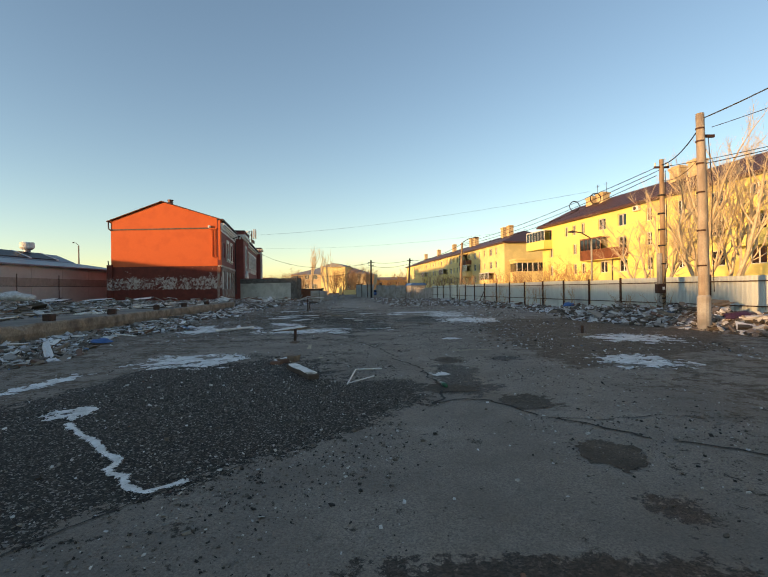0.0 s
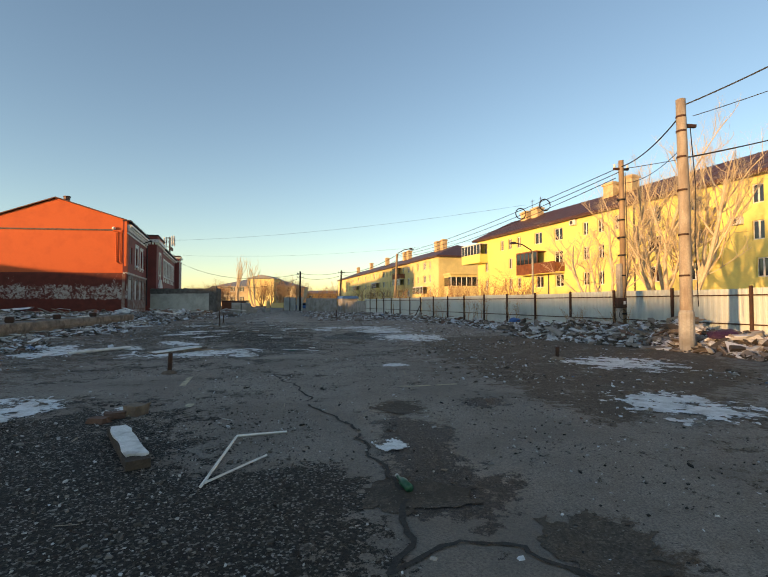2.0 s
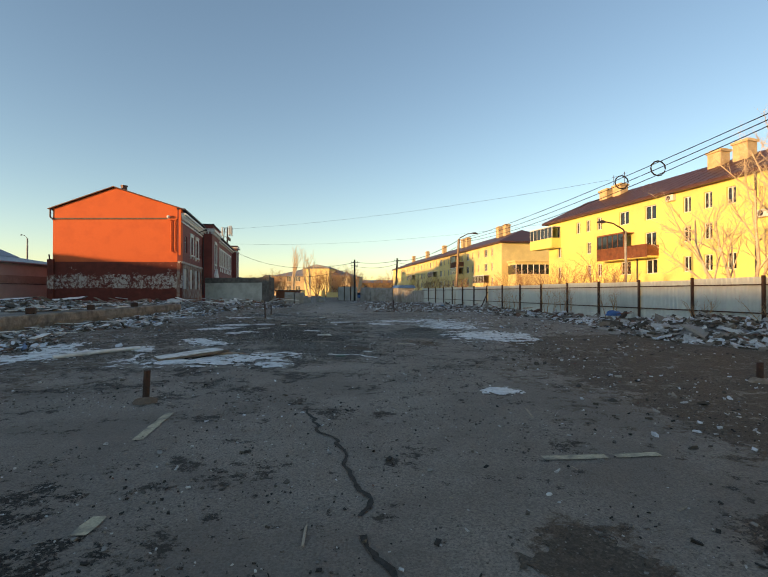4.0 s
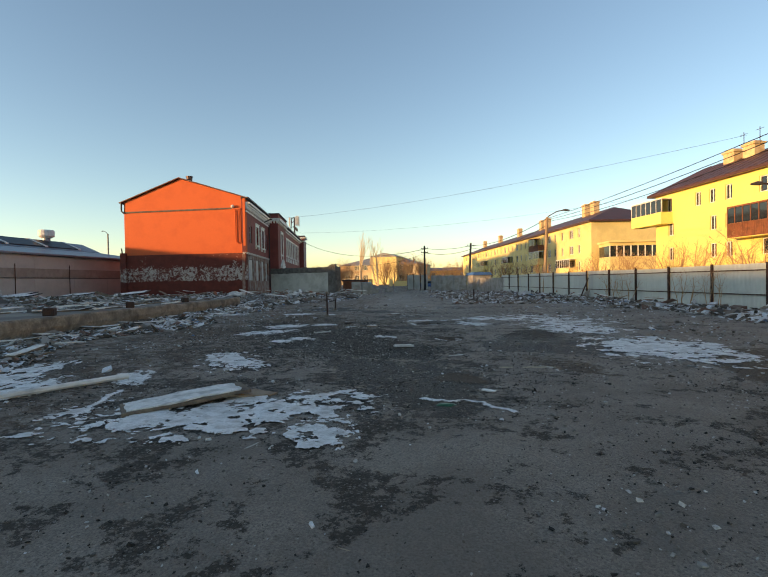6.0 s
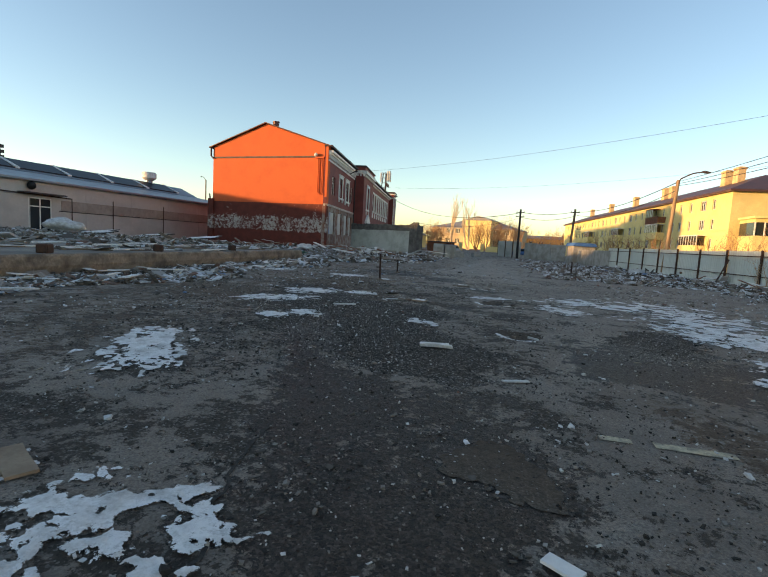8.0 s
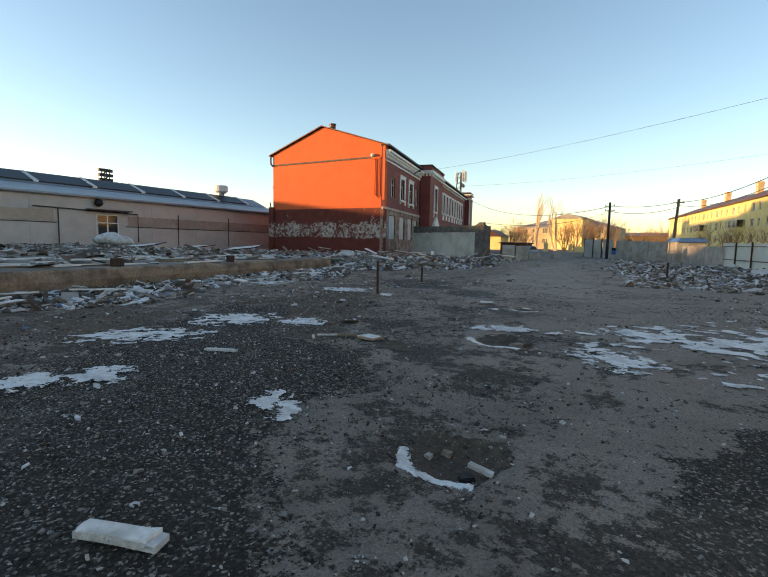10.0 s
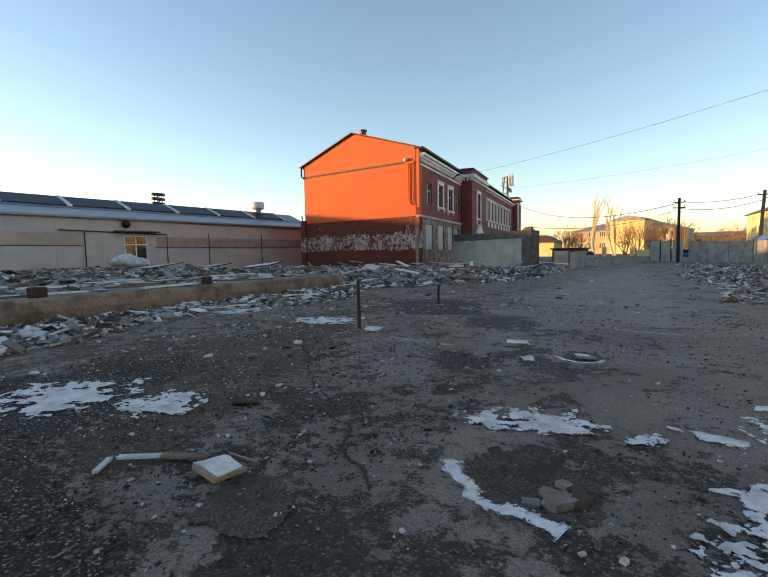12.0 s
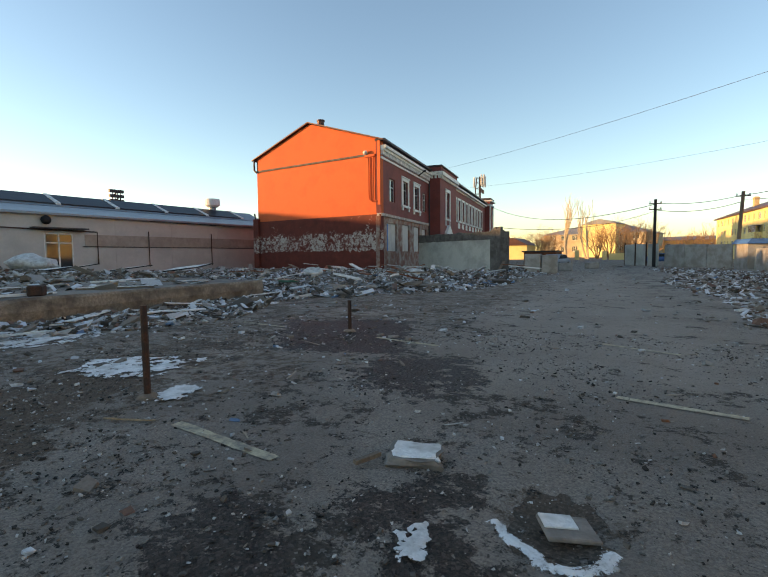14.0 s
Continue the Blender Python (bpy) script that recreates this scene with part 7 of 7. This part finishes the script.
for i, (x, y, h) in enumerate(((14.5, 96, 6), (13.0, 104, 6.5), (13.5, 112, 6), (11.5, 120, 6.5), (16, 88, 5))):
    tree(x, y, h, "bare tree in front of the far flats", 60 + i, level=3, up=0.4, stems=3, r=0.09, material=TWIG, group="bare trees by the far flats")
tree(-26.0, 170, 18.0, "tall bare poplar in sunlight", 71, level=3, up=1.9, stems=2, r=0.3, width=0.15)
tree(-20.6, 170, 18.5, "tall bare poplar in sunlight", 72, level=3, up=1.9, stems=2, r=0.3, width=0.15)
for i, (x, y, h) in enumerate(((-40, 178, 9), (-35, 176, 11), (-45, 182, 9), (-31, 174, 10), (-16, 180, 13), (-10, 184, 14), (-5, 182, 12), (-19, 178, 11), (-37, 186, 10), (-13, 190, 12))):
    tree(x, y, h, "bare tree in low sun by the distant hall", 80 + i, level=3, up=0.35, stems=7, r=0.16, width=1.4, material=TWIG, group="distant bare trees")
for i in range(14):
    tree(2 + 5.0 * i, 205 + 7 * (i % 3), 10 + (i % 4), "distant bare tree in warm light", 90 + i, level=3, up=0.35, stems=7, r=0.16, width=1.4, material=TWIG, group="distant bare trees")
tree(-68, 112, 9, "distant bare poplar behind the warehouse", 120, level=3, up=1.2, stems=3, r=0.12)
tree(-62, 118, 8, "distant bare poplar behind the warehouse", 121, level=3, up=1.2, stems=3, r=0.12)


# ---- far end of the yard ----
def school():
    wins = [(3 + 4.6 * i, 5.2 + 4.6 * i, z, z + 2.2) for i in range(13) for z in (2.4, 7.0)]
    s = flats((-48, 240), (-9, 232), "distant pale hall with a long low roof", 9.6, 26, [w for w in wins if w[1] < 39], HALL, 4.2, hip=True, name="distant_hall", roof_mat=HALL_ROOF)
    part("stair_tower", box(bmesh.new(), 17.5, 30.0, -3.0, 10, -0.5, 13.0), CREAM, s)
    bm = bmesh.new()
    prism(bm, [(16.8, 13.0), (30.8, 13.0), (27.0, 14.3), (24.0, 15.0), (21.0, 14.3)], -3.6, 10.4)
    part("tower_roof", bm, HALL_ROOF, s)
    long_wins = [(3 + 5.0 * i, 5 + 5.0 * i, 3.2, 5.4) for i in range(14)]
    flats((-6, 262), (70, 246), "distant orange lit low building", 6.8, 14, long_wins, AMBER, 1.6, name="distant_building", roof_mat=HALL_ROOF)


school()


def yard_end():
    bm = bmesh.new()
    m, length = along((-1.5, 90.0), (3.9, 84.0))
    w = thing("concrete_panel_wall", "leaning grey concrete panel wall at the yard's end", "wall", m)
    for i in range(3):
        bm = box(bmesh.new(), i * length / 3 + 0.03, (i + 1) * length / 3 - 0.03, 0, 0.18, 0, 2.35 - 0.06 * i)
        bmesh.ops.bevel(bm, geom=bm.edges[:], offset=0.03, segments=1, affect="EDGES")
        part("panel", bm, CONCRETE, w)
    m, length = along((-5.6, 94.0), (-1.9, 90.5))
    g = thing("yard_gate", "grey sheet metal gate leaf standing ajar", "gate", m)
    for i in range(3):
        part("gate_leaf", box(bmesh.new(), i * 1.6, i * 1.6 + 1.5, 0.1 * i, 0.1 * i + 0.06, 0.05, 2.5), RENDER_WALL, g)
        part("gate_post", box(bmesh.new(), i * 1.6 - 0.1, i * 1.6, 0, 0.12, 0, 2.7), POST_BROWN, g)
    k = thing("site_cabin", "pale site cabin with a blue roof", "cabin", pose(4.7, 81.0, 0, 0, 0, 12) @ Matrix.Diagonal((0.62, 1, 0.95, 1)))
    part("wall", box(bmesh.new(), 0, 4.2, 0, 3, 0, 2.3), CONCRETE, k)
    bm = bmesh.new()
    prism(bm, [(-0.3, 2.3), (4.5, 2.3), (4.0, 2.75), (0.2, 2.75)], -0.3, 3.3)
    part("roof", bm, BLUE, k, "blue sheet roof")
    part("door", box(bmesh.new(), 0.8, 1.7, -0.05, -0.003, 0.05, 2.05), RENDER_WALL, k)
    part("cabin_window", box(bmesh.new(), 2.6, 3.6, -0.04, -0.003, 1.0, 1.9), PANE, k)
    m, length = along((5.2, 80.5), (7.4, 69.4))
    b = thing("block_wall", "low pale block wall between cabin and fence", "wall", m)
    for i in range(6):
        part("panel", box(bmesh.new(), i * length / 6 + 0.02, (i + 1) * length / 6 - 0.02, 0, 0.2, 0, 1.75), CONCRETE, b)
    for i, (x, y) in enumerate(((-10.2, 68.7), (-9.0, 69.0), (-8.8, 74), (-7.5, 81))):
        bm = box(bmesh.new(), -0.6, 0.6, -0.3, 0.3, 0, (1.5, 1.4, 0.7, 0.6)[i])
        bmesh.ops.bevel(bm, geom=bm.edges[:], offset=0.04, segments=1, affect="EDGES")
        single("concrete_block", bm, CONCRETE, "pale concrete block beside the yard road", "concrete block", pose(x, y, 0, 0, 0, 15 * i), "blocks by the road")
    for i, (x, y, h) in enumerate(((-20.0, 150, 2.3), (-14.0, 150, 2.1))):
        single("gate_pillar", box(bmesh.new(), -0.45, 0.45, -0.4, 0.4, 0, h), CREAM, "sunlit square gate pillar", "pillar", pose(x, y, 0), "gate pillars")
    single("low_wall", box(bmesh.new(), -13.0, -5.0, 149.6, 150.2, 0, 1.5), CREAM, "low sunlit wall beside the gate pillars", "wall")
    # small cottage and shed right of the grey wall
    c = thing("cottage", "small distant house with a dark roof", "house", pose(-47, 165, 0) @ Matrix.Scale(1.4, 4))
    part("wall", box(bmesh.new(), 0, 8, 0, 7, 0, 2.9), CREAM, c)
    bm = bmesh.new()
    prism(bm, [(-0.4, 2.9), (8.4, 2.9), (5.5, 4.4), (2.5, 4.4)], -0.4, 7.4)
    part("roof", bm, ROOF_MET, c)
    s = thing("brick_shed", "low red-brown shed behind the yard wall", "shed", pose(-15.0, 84.0, 0))
    part("wall", box(bmesh.new(), 0, 3.5, 0, 3, 0, 1.7), RUST_WOOD, s)
    part("roof", box(bmesh.new(), -0.2, 3.7, -0.2, 3.2, 1.7, 1.85), DARK_ROOF, s)


yard_end()


def parked_car(x, y, turn, material, label):
    c = thing("car", label, "car", pose(x, y, 0, 0, 0, turn))
    bm = bmesh.new()
    prism(bm, [(-2.1, 0.35), (2.1, 0.35), (2.15, 0.75), (1.3, 0.92), (0.7, 1.42), (-0.9, 1.45), (-1.6, 0.95), (-2.15, 0.85)], -0.82, 0.82)
    bmesh.ops.bevel(bm, geom=bm.edges[:], offset=0.07, segments=2, affect="EDGES")
    part("body", bm, material, c, smooth=True)
    for sx in (-1.3, 1.3):
        for sy in (-0.84, 0.7):
            wh = part("wheel", tube(bmesh.new(), [(sx, sy, 0.31), (sx, sy + 0.16, 0.31)], 0.31, 14), BLACK, c)
    bm = bmesh.new()
    prism(bm, [(0.65, 1.36), (-0.85, 1.38), (-1.35, 0.98), (1.15, 0.98)], -0.835, 0.835)
    part("side_window", bm, PANE, c)


parked_car(-11.5, 84, 80, SILVER_ROOF, "pale grey car parked beyond the yard wall")
parked_car(-2.0, 104, 10, BLUE, "blue car parked by the gate")


def stadium_mast():
    s = thing("floodlight_mast", "distant stadium floodlight mast with lamp racks", "floodlight mast", pose(-150, 113, 0))
    bm = bmesh.new()
    for x, y in ((-1, -1), (1, -1), (1, 1), (-1, 1)):
        tube(bm, [(x, y, 0), (x * 0.8, y * 0.8, 23)], 0.16, 5)
    for z in range(1, 23, 2):
        tube(bm, [(-1, -1, z), (1, 1, z + 2)], 0.1, 4)
        tube(bm, [(1, -1, z), (-1, 1, z + 2)], 0.1, 4)
    part("lattice", bm, DARK_ROOF, s)
    for i in range(4):
        part("lamp_rack", box(bmesh.new(), -0.4, 0.4, -2.2, 2.2, 17.6 + 1.5 * i, 18.5 + 1.5 * i), DARK_ROOF, s)


stadium_mast()
